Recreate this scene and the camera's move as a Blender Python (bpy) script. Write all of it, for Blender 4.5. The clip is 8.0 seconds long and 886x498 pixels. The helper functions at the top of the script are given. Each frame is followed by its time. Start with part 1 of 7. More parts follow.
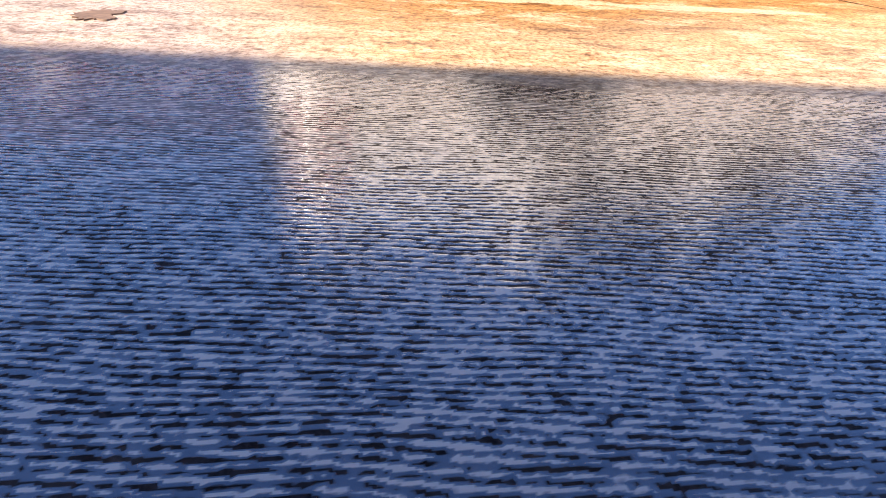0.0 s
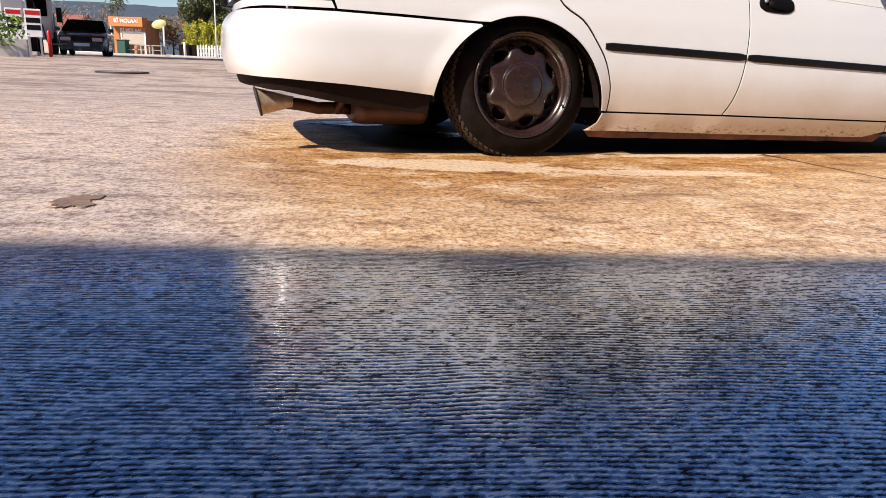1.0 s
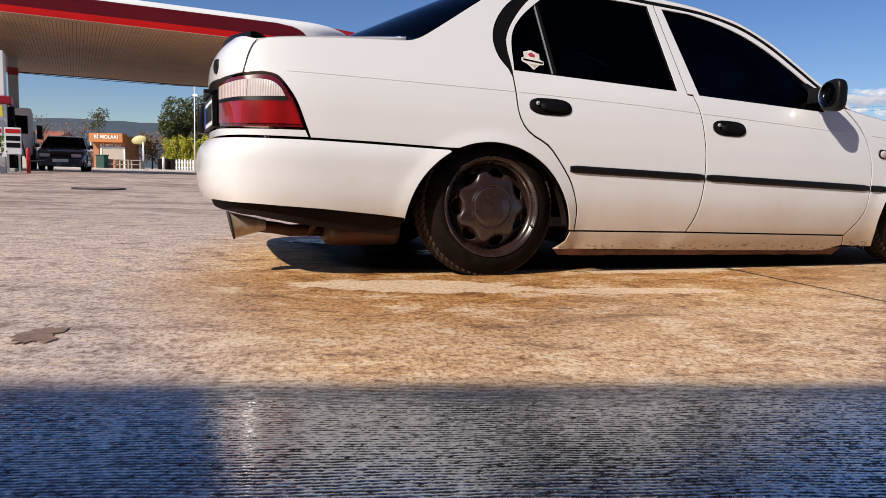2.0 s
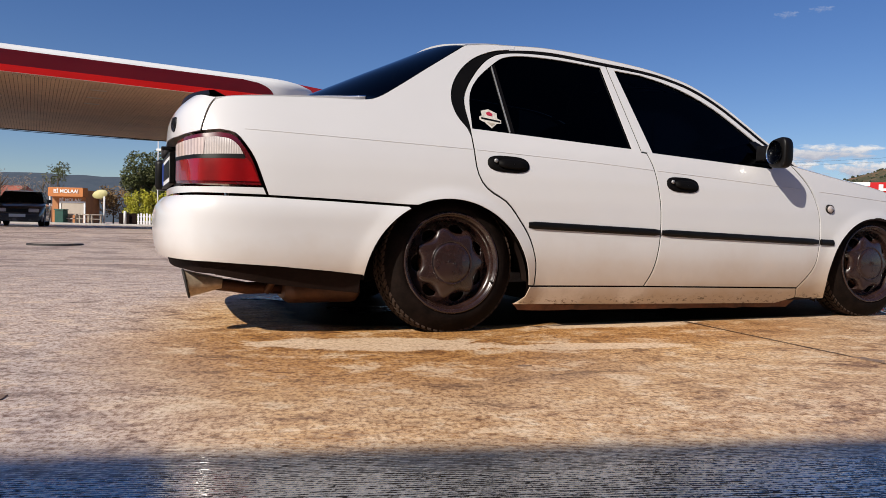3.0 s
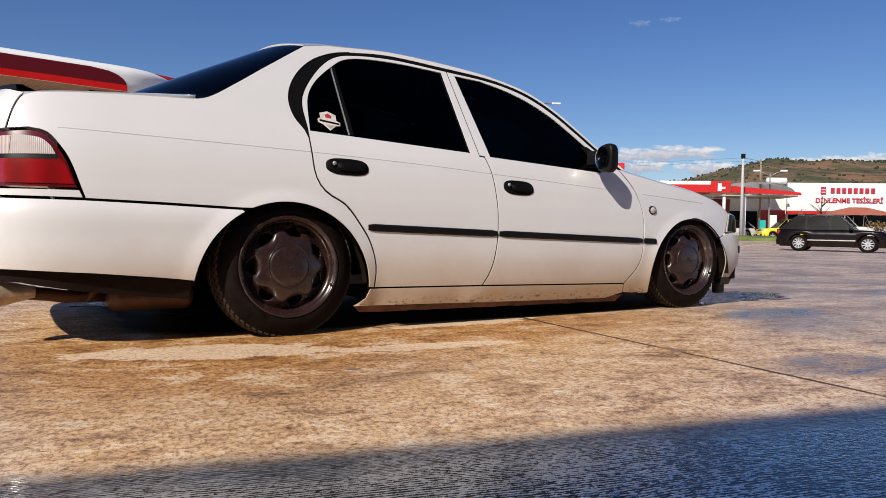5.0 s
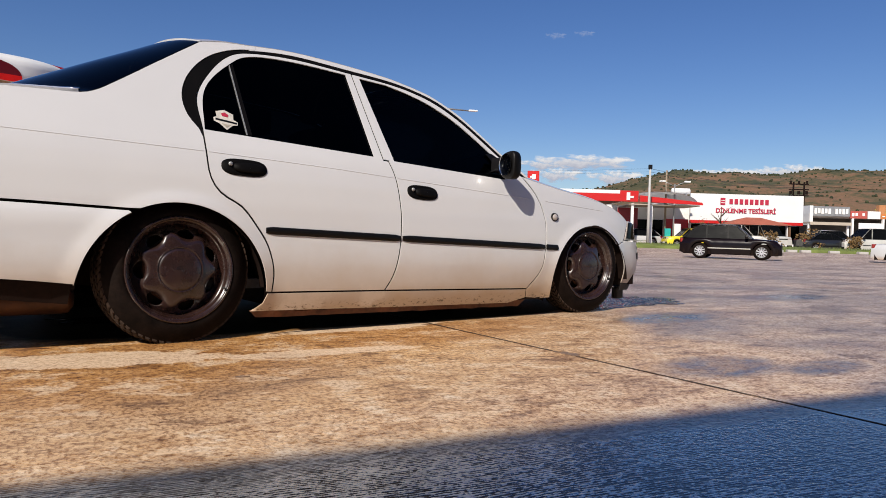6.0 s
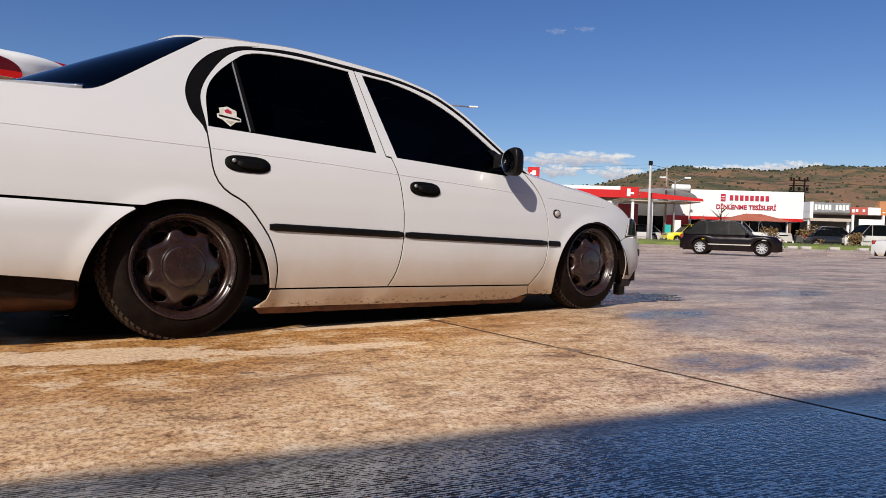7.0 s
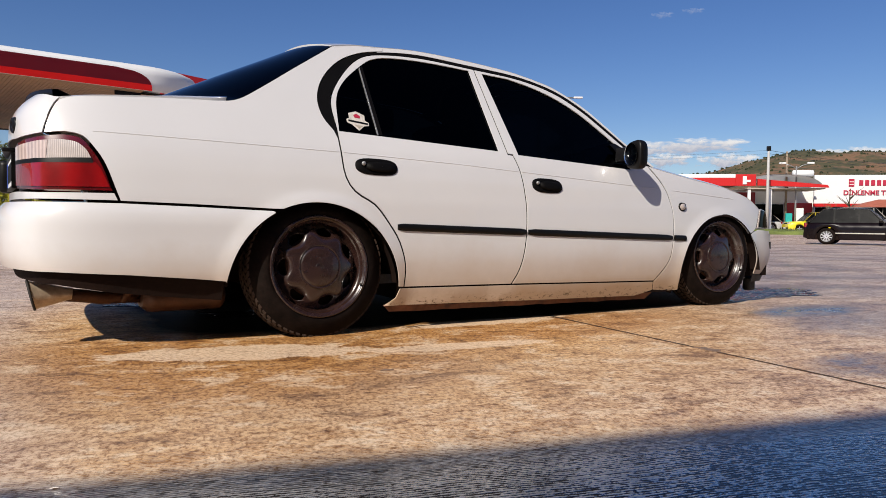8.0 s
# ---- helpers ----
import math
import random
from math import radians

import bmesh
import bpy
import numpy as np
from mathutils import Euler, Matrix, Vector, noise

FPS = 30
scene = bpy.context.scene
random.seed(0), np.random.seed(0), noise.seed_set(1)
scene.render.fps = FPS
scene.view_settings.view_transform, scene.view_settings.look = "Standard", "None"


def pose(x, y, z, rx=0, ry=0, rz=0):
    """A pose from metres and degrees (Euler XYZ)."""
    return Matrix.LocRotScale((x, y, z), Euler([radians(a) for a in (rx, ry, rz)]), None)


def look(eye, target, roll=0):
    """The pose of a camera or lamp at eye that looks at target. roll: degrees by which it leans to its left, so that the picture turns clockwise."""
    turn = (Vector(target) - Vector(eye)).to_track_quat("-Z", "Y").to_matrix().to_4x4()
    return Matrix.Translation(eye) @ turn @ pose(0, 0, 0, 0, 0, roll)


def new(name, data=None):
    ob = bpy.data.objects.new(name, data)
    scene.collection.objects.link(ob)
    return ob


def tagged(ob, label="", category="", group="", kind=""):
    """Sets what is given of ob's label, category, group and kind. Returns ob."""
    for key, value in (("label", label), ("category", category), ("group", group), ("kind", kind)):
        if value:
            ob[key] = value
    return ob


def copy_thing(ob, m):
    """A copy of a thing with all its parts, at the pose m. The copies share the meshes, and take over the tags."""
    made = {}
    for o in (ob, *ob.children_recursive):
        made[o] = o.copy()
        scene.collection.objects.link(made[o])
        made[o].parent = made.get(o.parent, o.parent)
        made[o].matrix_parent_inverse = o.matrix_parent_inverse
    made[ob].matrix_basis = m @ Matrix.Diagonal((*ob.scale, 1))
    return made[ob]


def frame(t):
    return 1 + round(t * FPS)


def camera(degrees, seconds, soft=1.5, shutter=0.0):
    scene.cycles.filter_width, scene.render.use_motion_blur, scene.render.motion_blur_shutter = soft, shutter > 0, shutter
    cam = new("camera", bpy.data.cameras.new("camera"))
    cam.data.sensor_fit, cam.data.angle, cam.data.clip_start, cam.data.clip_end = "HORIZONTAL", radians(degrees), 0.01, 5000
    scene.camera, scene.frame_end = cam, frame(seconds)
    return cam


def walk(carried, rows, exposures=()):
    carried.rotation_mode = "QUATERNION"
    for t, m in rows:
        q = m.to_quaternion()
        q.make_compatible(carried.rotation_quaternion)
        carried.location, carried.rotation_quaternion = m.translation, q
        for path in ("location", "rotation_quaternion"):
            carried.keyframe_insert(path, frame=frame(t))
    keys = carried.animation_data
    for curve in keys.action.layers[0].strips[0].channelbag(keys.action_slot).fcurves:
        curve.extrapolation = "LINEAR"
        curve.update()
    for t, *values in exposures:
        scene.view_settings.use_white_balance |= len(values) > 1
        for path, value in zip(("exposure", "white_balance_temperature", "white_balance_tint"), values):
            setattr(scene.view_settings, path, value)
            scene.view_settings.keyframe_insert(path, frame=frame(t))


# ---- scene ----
cam = camera(64.9, 8.0, soft=0.65)
PATH = [
    (0, (-1.143, -2.616, 0.275), (-0.654, -0.89, -0.609), 3.2),
    (0.5, (-1.158, -2.604, 0.323), (-0.614, -0.81, -0.373), 2.6),
    (1, (-1.141, -2.601, 0.355), (-0.558, -0.758, -0.157), 2.1),
    (1.5, (-1.133, -2.598, 0.384), (-0.51, -0.73, 0.037), 1.7),
    (2.8, (-1.105, -2.604, 0.421), (-0.384, -0.74, 0.351), 1.4),
    (3, (-1.098, -2.601, 0.421), (-0.352, -0.746, 0.365), 1.3),
    (3.5, (-1.07, -2.618, 0.422), (-0.263, -0.789, 0.372), 1.1),
    (4, (-1.037, -2.633, 0.428), (-0.163, -0.834, 0.369), 0.9),
    (4.5, (-1.011, -2.66, 0.449), (-0.051, -0.907, 0.385), 0.8),
    (6, (-0.908, -2.713, 0.452), (0.348, -1.158, 0.411), 1.7),
    (6.5, (-0.893, -2.716, 0.446), (0.403, -1.193, 0.409), 1.8),
    (7, (-0.922, -2.71, 0.453), (0.335, -1.154, 0.401), 1.7),
    (7.5, (-0.969, -2.68, 0.457), (0.172, -1.039, 0.393), 1.1),
    (8, (-1.005, -2.661, 0.467), (0.009, -0.939, 0.393), 0.6),
]
walk(cam, [(t, look(eye, target, roll)) for t, eye, target, roll in PATH], [(0, 1.45, 7250, 16), (0.5, 1.1, 6850, 13), (1, 0.65, 6600, 11), (1.5, 0.4, 6500, 10), (2.8, 0.15, 6500, 10), (8, 0.14, 6500, 10)])

# ---- world, sun ----
SUN = Vector((-0.21, -0.11, 0.185)).normalized()
world = bpy.data.worlds.new("sky")
scene.world = world
world.use_nodes = True
wn = world.node_tree
sky = wn.nodes.new("ShaderNodeTexSky")
sky.sky_type, sky.sun_disc = "NISHITA", False
sky.sun_elevation = math.asin(SUN.z)
sky.sun_rotation = math.atan2(SUN.x, SUN.y) % (2 * math.pi)
sky.altitude, sky.air_density, sky.dust_density, sky.ozone_density = 400, 1.0, 0.4, 3.0
background = wn.nodes["Background"]
background.inputs["Strength"].default_value = 0.064
deepen = wn.nodes.new("ShaderNodeHueSaturation")
deepen.inputs["Hue"].default_value, deepen.inputs["Saturation"].default_value, deepen.inputs["Value"].default_value = 0.511, 1.22, 1.2
wn.links.new(sky.outputs["Color"], deepen.inputs["Color"])
tint = wn.nodes.new("ShaderNodeMixRGB")
tint.blend_type = "MULTIPLY"
tint.inputs[0].default_value, tint.inputs[2].default_value = 1.0, (0.98, 0.98, 1.045, 1)
wn.links.new(deepen.outputs["Color"], tint.inputs[1])
wn.links.new(tint.outputs["Color"], background.inputs["Color"])
sun_data = bpy.data.lights.new("sun", "SUN")
sun_data.energy, sun_data.angle, sun_data.color = 5.0, radians(0.55), (1.0, 0.925, 0.815)
sun = new("sun", sun_data)
sun.matrix_world = look(SUN * 60, (0, 0, 0))

# ---- materials ----
def node(nt, kind, **values):
    n = nt.nodes.new(kind)
    for key, value in values.items():
        n.inputs[key.replace("_", " ")].default_value = value
    return n


def ramp(nt, source, stops):
    r = nt.nodes.new("ShaderNodeValToRGB")
    while len(r.color_ramp.elements) < len(stops):
        r.color_ramp.elements.new(0.5)
    for e, (at, colour) in zip(r.color_ramp.elements, stops):
        e.position = at
        e.color = (*colour, 1) if len(colour) == 3 else colour
    nt.links.new(source, r.inputs["Fac"])
    return r.outputs["Color"]


def blend(nt, fac, a, b, mode="MIX"):
    m = nt.nodes.new("ShaderNodeMix")
    m.data_type, m.blend_type = "RGBA", mode
    for value, socket in ((fac, m.inputs[0]), (a, m.inputs[6]), (b, m.inputs[7])):
        if isinstance(value, (int, float)):
            socket.default_value = value
        elif isinstance(value, tuple):
            socket.default_value = (*value, 1)
        else:
            nt.links.new(value, socket)
    return m.outputs[2]


def calc(nt, op, a, b=0.0, c=0.0, clamp=False):
    m = nt.nodes.new("ShaderNodeMath")
    m.operation, m.use_clamp = op, clamp
    for value, socket in zip((a, b, c), m.inputs):
        if isinstance(value, (int, float)):
            socket.default_value = value
        else:
            nt.links.new(value, socket)
    return m.outputs[0]


def noise_tex(nt, vec, scale, detail=4.0, rough=0.55, distortion=0.0):
    n = node(nt, "ShaderNodeTexNoise", Scale=scale, Detail=detail, Roughness=rough, Distortion=distortion)
    nt.links.new(vec, n.inputs["Vector"])
    return n.outputs["Fac"]


def mapped(nt, vec, scale=(1, 1, 1), turn=(0, 0, 0), loc=(0, 0, 0)):
    m = nt.nodes.new("ShaderNodeMapping")
    m.inputs["Scale"].default_value, m.inputs["Rotation"].default_value, m.inputs["Location"].default_value = scale, turn, loc
    nt.links.new(vec, m.inputs["Vector"])
    return m.outputs["Vector"]


def blank(name):
    m = bpy.data.materials.new(name)
    m.use_nodes = True
    nt = m.node_tree
    return m, nt, nt.nodes["Principled BSDF"], nt.nodes.new("ShaderNodeTexCoord").outputs["Object"]


def bumped(nt, bsdf, height, strength, distance):
    b = node(nt, "ShaderNodeBump", Strength=strength, Distance=distance)
    nt.links.new(height, b.inputs["Height"])
    nt.links.new(b.outputs["Normal"], bsdf.inputs["Normal"])
    return b


def surface(name, colour, rough=0.5, metal=0.0, vary=0.18, scale=3.0, grain=60.0, bump=0.15, coat=0.0, spec=0.5, rvary=0.1, emit=0.0):
    """A plain material with broad stains, fine grain and a slight relief."""
    m, nt, p, obj = blank(name)
    broad = noise_tex(nt, obj, scale, 5.0, 0.6)
    fine = noise_tex(nt, obj, grain, 3.0, 0.6)
    mix = calc(nt, "ADD", calc(nt, "MULTIPLY", broad, 0.7), calc(nt, "MULTIPLY", fine, 0.3))
    dark = tuple(c * (1 - vary) for c in colour)
    light = tuple(min(1, c * (1 + vary)) for c in colour)
    nt.links.new(ramp(nt, mix, [(0.3, dark), (0.7, light)]), p.inputs["Base Color"])
    r = calc(nt, "MULTIPLY_ADD", broad, rvary * 2, rough - rvary, clamp=True)
    nt.links.new(r, p.inputs["Roughness"])
    p.inputs["Metallic"].default_value, p.inputs["Coat Weight"].default_value = metal, coat
    p.inputs["Specular IOR Level"].default_value = spec
    if emit:
        p.inputs["Emission Color"].default_value, p.inputs["Emission Strength"].default_value = (*colour, 1), emit
    bumped(nt, p, mix, bump, 0.01)
    return m


def car_paint(name, colour, dirt=(0.36, 0.22, 0.1), low=0.12, high=0.385):
    """Old solid paint under clear coat, with dried mud and painted ground reflection along the lower edges."""
    m, nt, p, obj = blank(name)
    broad = noise_tex(nt, obj, 1.6, 4.0)
    fine = noise_tex(nt, obj, 240.0, 2.0)
    splash = noise_tex(nt, mapped(nt, obj, (2.2, 2.2, 2.2)), 1.7, 7.0, 0.6)
    specks = noise_tex(nt, mapped(nt, obj, (1.0, 1.0, 2.2)), 36.0, 6.0, 0.75)
    sep = nt.nodes.new("ShaderNodeSeparateXYZ")
    nt.links.new(obj, sep.inputs[0])
    z = calc(nt, "ADD", sep.outputs["Z"], calc(nt, "MULTIPLY_ADD", splash, 0.16, -0.08))
    # haze also paints the ground's tan reflection over the dried mud
    haze = calc(nt, "DIVIDE", calc(nt, "SUBTRACT", high, z), high - low, clamp=True)
    spots = calc(nt, "MULTIPLY_ADD", calc(nt, "ADD", specks, calc(nt, "MULTIPLY", haze, 0.2)), 4.5, -2.85, clamp=True)
    mud = calc(nt, "MAXIMUM", calc(nt, "MULTIPLY", haze, 0.84), calc(nt, "MULTIPLY", spots, calc(nt, "MULTIPLY", haze, 0.8)), clamp=True)
    paint = ramp(nt, broad, [(0.3, tuple(c * 0.955 for c in colour)), (0.7, colour)])
    skin = blend(nt, mud, paint, dirt)
    smear = calc(nt, "MULTIPLY", calc(nt, "MULTIPLY_ADD", splash, 11.0, -6.1, clamp=True), calc(nt, "MULTIPLY", haze, 0.7))
    skin = blend(nt, smear, skin, tuple(0.28 + c * 0.85 for c in dirt))
    edge = calc(nt, "MULTIPLY_ADD", sep.outputs["Z"], -34.0, 5.0, clamp=True)
    flecks = calc(nt, "MULTIPLY", calc(nt, "MULTIPLY_ADD", specks, 12.0, -6.45, clamp=True), edge)
    skin = blend(nt, calc(nt, "MULTIPLY", flecks, 0.85), skin, tuple(c * 0.22 for c in dirt))
    nt.links.new(skin, p.inputs["Base Color"])
    p.inputs["Specular IOR Level"].default_value = 0.4
    nt.links.new(calc(nt, "MULTIPLY_ADD", mud, 0.35, 0.32, clamp=True), p.inputs["Roughness"])
    nt.links.new(calc(nt, "MULTIPLY_ADD", mud, -0.6, 0.8, clamp=True), p.inputs["Coat Weight"])
    p.inputs["Coat Roughness"].default_value = 0.055
    bumped(nt, p, calc(nt, "ADD", calc(nt, "MULTIPLY", fine, 0.08), calc(nt, "MULTIPLY", broad, 1.0)), 0.05, 0.01)
    return m


def tinted_glass(name, tint, rough=0.02, ior=1.3):
    m, nt, p, obj = blank(name)
    nt.nodes.remove(p)
    out = nt.nodes["Material Output"]
    clear = node(nt, "ShaderNodeBsdfTransparent", Color=(*tint, 1))
    gloss = node(nt, "ShaderNodeBsdfGlossy", Roughness=rough, Color=(0.9, 0.95, 1, 1))
    smear = noise_tex(nt, obj, 5.0, 4.0)
    nt.links.new(calc(nt, "MULTIPLY_ADD", smear, 0.05, rough), gloss.inputs["Roughness"])
    fres = node(nt, "ShaderNodeFresnel", IOR=ior)
    mix = nt.nodes.new("ShaderNodeMixShader")
    nt.links.new(fres.outputs[0], mix.inputs[0])
    nt.links.new(clear.outputs[0], mix.inputs[1])
    nt.links.new(gloss.outputs[0], mix.inputs[2])
    nt.links.new(mix.outputs[0], out.inputs["Surface"])
    return m


def lens_mat(name, colour, ribs):
    """Moulded lamp plastic with upright ribs."""
    m, nt, p, obj = blank(name)
    w = node(nt, "ShaderNodeTexWave", Scale=ribs, Distortion=0.0)
    nt.links.new(mapped(nt, obj, (1, 1, 0)), w.inputs["Vector"])
    cloud = noise_tex(nt, obj, 30.0, 3.0)
    nt.links.new(ramp(nt, calc(nt, "MULTIPLY_ADD", w.outputs["Fac"], 0.5, calc(nt, "MULTIPLY", cloud, 0.5)), [(0.2, tuple(c * 0.6 for c in colour)), (0.8, colour)]), p.inputs["Base Color"])
    p.inputs["Roughness"].default_value, p.inputs["Coat Weight"].default_value, p.inputs["Coat Roughness"].default_value = 0.18, 1.0, 0.04
    bumped(nt, p, w.outputs["Fac"], 0.25, 0.004)
    return m


def concrete_ground():
    """Broomed concrete, wet, with mud stains, dry pale patches and shallow puddles."""
    m, nt, p, obj = blank("wet_broomed_concrete")
    turned_v = mapped(nt, obj, (1, 1, 1), (0, 0, radians(13.8)))
    sep = nt.nodes.new("ShaderNodeSeparateXYZ")
    nt.links.new(obj, sep.inputs[0])
    X, Y = sep.outputs["X"], sep.outputs["Y"]
    broad = noise_tex(nt, mapped(nt, turned_v, (0.6, 1.0, 1)), 1.0, 7.0, 0.62, 0.5)
    streak = noise_tex(nt, mapped(nt, turned_v, (1.5, 1.6, 1), (0, 0, 0), (3, 1, 0)), 5.5, 12.0, 0.76, 0.25)
    patch = noise_tex(nt, mapped(nt, turned_v, (1.9, 3.0, 1), (0, 0, 0), (7, 4, 0)), 2.3, 12.0, 0.76, 0.3)
    fine = noise_tex(nt, mapped(nt, turned_v, (74, 50, 1)), 1.0, 5.0, 0.78)
    speck = noise_tex(nt, mapped(nt, turned_v, (24, 30, 1), (0, 0, 0), (5, 9, 0)), 1.0, 6.0, 0.72)
    pits = noise_tex(nt, mapped(nt, turned_v, (30, 118, 1)), 1.0, 4.0, 0.62, 0.5)
    crumbs = noise_tex(nt, mapped(nt, turned_v, (210, 330, 1)), 1.0, 3.0, 0.7)
    # mud colour, washed down from the car
    far = calc(nt, "SQRT", calc(nt, "ADD", calc(nt, "MULTIPLY", calc(nt, "MULTIPLY", X, X), 0.42), calc(nt, "MULTIPLY", Y, Y)))
    muddy = calc(nt, "SUBTRACT", 1.25, calc(nt, "MULTIPLY", calc(nt, "ADD", far, calc(nt, "MULTIPLY_ADD", broad, 1.6, -0.8)), 0.48), clamp=True)
    # mud fades left of the tail to paint in the sky's pale reflection
    muddy = calc(nt, "SUBTRACT", muddy, calc(nt, "MULTIPLY_ADD", X, -1.4, -1.2, clamp=True), clamp=True)
    grey = ramp(nt, streak, [(0.36, (0.36, 0.285, 0.25)), (0.44, (0.6, 0.5, 0.44)), (0.56, (0.72, 0.62, 0.55)), (0.64, (0.8, 0.71, 0.64))])
    flow = calc(nt, "ADD", calc(nt, "MULTIPLY", streak, 0.5), calc(nt, "MULTIPLY", patch, 0.5))
    mud = ramp(nt, flow, [(0.36, (0.32, 0.14, 0.035)), (0.42, (0.55, 0.29, 0.09)), (0.48, (0.74, 0.44, 0.16)), (0.53, (0.84, 0.55, 0.25)), (0.58, (0.92, 0.76, 0.52))])
    base = blend(nt, 1.0, blend(nt, muddy, grey, mud), (0.92, 0.89, 0.87), "MULTIPLY")
    stain = ramp(nt, patch, [(0.39, (1, 1, 1)), (0.455, (0, 0, 0))])
    base = blend(nt, calc(nt, "MULTIPLY", stain, 0.75), base, blend(nt, 1.0, base, (0.42, 0.36, 0.31), "MULTIPLY"))
    # soaked brown silt along the flank, with pale islands that dried first
    def oval(px, py, wide, deep, ragged, turn=0.0):
        c, s = math.cos(radians(turn)), math.sin(radians(turn))
        dx, dy = calc(nt, "SUBTRACT", X, px), calc(nt, "SUBTRACT", Y, py)
        ex = calc(nt, "ADD", calc(nt, "MULTIPLY", dx, c / wide), calc(nt, "MULTIPLY", dy, s / wide))
        ey = calc(nt, "ADD", calc(nt, "MULTIPLY", dx, -s / deep), calc(nt, "MULTIPLY", dy, c / deep))
        r2 = calc(nt, "ADD", calc(nt, "MULTIPLY", ex, ex), calc(nt, "MULTIPLY", ey, ey))
        return calc(nt, "SUBTRACT", calc(nt, "MULTIPLY_ADD", calc(nt, "ADD", patch, streak), ragged, 1.0 - ragged), r2)
    silt = calc(nt, "MAXIMUM", oval(-0.35, -0.2, 0.95, 0.85, 2.6, -14), oval(1.0, -0.1, 1.1, 0.42, 2.2))
    silt = calc(nt, "MULTIPLY_ADD", silt, 1.6, 0.1, clamp=True)
    base = blend(nt, calc(nt, "MULTIPLY", silt, 0.62), base, blend(nt, 1.0, base, (0.66, 0.5, 0.33), "MULTIPLY"))
    island = calc(nt, "MAXIMUM", oval(-0.38, -0.18, 0.46, 0.15, 2.2, -16), calc(nt, "MAXIMUM", oval(0.88, 0.08, 0.5, 0.09, 2.2), oval(0.4, -0.42, 0.4, 0.07, 2.4, -10)))
    dry = ramp(nt, patch, [(0.545, (0, 0, 0)), (0.575, (1, 1, 1))])
    dry = calc(nt, "MAXIMUM", calc(nt, "MULTIPLY", dry, 0.6), calc(nt, "MULTIPLY_ADD", island, 7.0, 0.2, clamp=True))
    base = blend(nt, calc(nt, "MULTIPLY", dry, 0.8), base, (0.84, 0.64, 0.44))
    gritty = calc(nt, "MULTIPLY_ADD", dry, -0.45, 1.0)
    base = blend(nt, calc(nt, "MULTIPLY", calc(nt, "MULTIPLY_ADD", fine, 8.0, -3.75, clamp=True), gritty), base, blend(nt, 1.0, base, (0.44, 0.33, 0.24), "MULTIPLY"))
    base = blend(nt, calc(nt, "MULTIPLY", calc(nt, "MULTIPLY_ADD", speck, 9.0, -4.7, clamp=True), calc(nt, "MULTIPLY", gritty, 0.85)), base, blend(nt, 1.0, base, (0.4, 0.28, 0.19), "MULTIPLY"))
    # water film: full along the roof's shadow edge, patchy to the right, little far off
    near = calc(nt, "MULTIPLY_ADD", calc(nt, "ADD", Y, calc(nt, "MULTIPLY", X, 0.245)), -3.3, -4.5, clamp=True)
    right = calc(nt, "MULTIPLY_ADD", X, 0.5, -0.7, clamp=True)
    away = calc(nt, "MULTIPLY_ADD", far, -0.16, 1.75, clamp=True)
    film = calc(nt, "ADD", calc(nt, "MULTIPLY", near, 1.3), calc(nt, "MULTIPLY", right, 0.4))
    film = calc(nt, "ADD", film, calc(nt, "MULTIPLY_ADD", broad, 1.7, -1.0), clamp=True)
    close = calc(nt, "MULTIPLY_ADD", far, -0.55, 2.2, clamp=True)
    wet = noise_tex(nt, mapped(nt, turned_v, (0.75, 1.5, 1), (0, 0, 0), (11, 5, 0)), 1.0, 10.0, 0.68, 0.5)
    damp = calc(nt, "MULTIPLY", calc(nt, "MULTIPLY_ADD", wet, 12.0, -5.7, clamp=True), calc(nt, "MULTIPLY_ADD", calc(nt, "MAXIMUM", right, calc(nt, "MULTIPLY_ADD", far, 0.3, -0.75, clamp=True)), 1.2, 0.0, clamp=True))
    base = blend(nt, calc(nt, "MULTIPLY", damp, 0.7), base, blend(nt, 1.0, base, (0.57, 0.5, 0.49), "MULTIPLY"))
    for px, py, wide, deep in ((1.5, -1.38, 0.36, 0.2), (1.85, -1.6, 0.3, 0.13), (2.7, -0.36, 0.5, 0.2), (5.2, 0.1, 0.7, 0.3), (0.42, -1.95, 0.14, 0.07)):
        ex, ey = calc(nt, "DIVIDE", calc(nt, "SUBTRACT", X, px), wide), calc(nt, "DIVIDE", calc(nt, "SUBTRACT", Y, py), deep)
        pool = calc(nt, "SUBTRACT", 1.0, calc(nt, "ADD", calc(nt, "MULTIPLY", ex, ex), calc(nt, "MULTIPLY", ey, ey)), clamp=True)
        film = calc(nt, "MULTIPLY_ADD", film, 1.0, calc(nt, "MULTIPLY", calc(nt, "MULTIPLY_ADD", pool, 1.4, 0.0, clamp=True), calc(nt, "MULTIPLY_ADD", patch, 4.0, -1.45, clamp=True)), clamp=True)
    film = calc(nt, "MULTIPLY", film, calc(nt, "MULTIPLY_ADD", away, 0.75, 0.25))
    # pale warm crests paint in glints; pits lose gloss to read as shaded hollows
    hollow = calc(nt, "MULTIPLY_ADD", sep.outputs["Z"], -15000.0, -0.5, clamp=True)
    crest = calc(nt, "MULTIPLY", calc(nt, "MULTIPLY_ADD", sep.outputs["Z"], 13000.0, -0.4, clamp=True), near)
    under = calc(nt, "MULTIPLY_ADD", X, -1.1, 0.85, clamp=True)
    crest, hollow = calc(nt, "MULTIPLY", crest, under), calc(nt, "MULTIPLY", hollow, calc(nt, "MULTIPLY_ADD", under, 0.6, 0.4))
    wet_shade = calc(nt, "MULTIPLY", film, calc(nt, "MULTIPLY_ADD", crest, -0.94, 0.97))
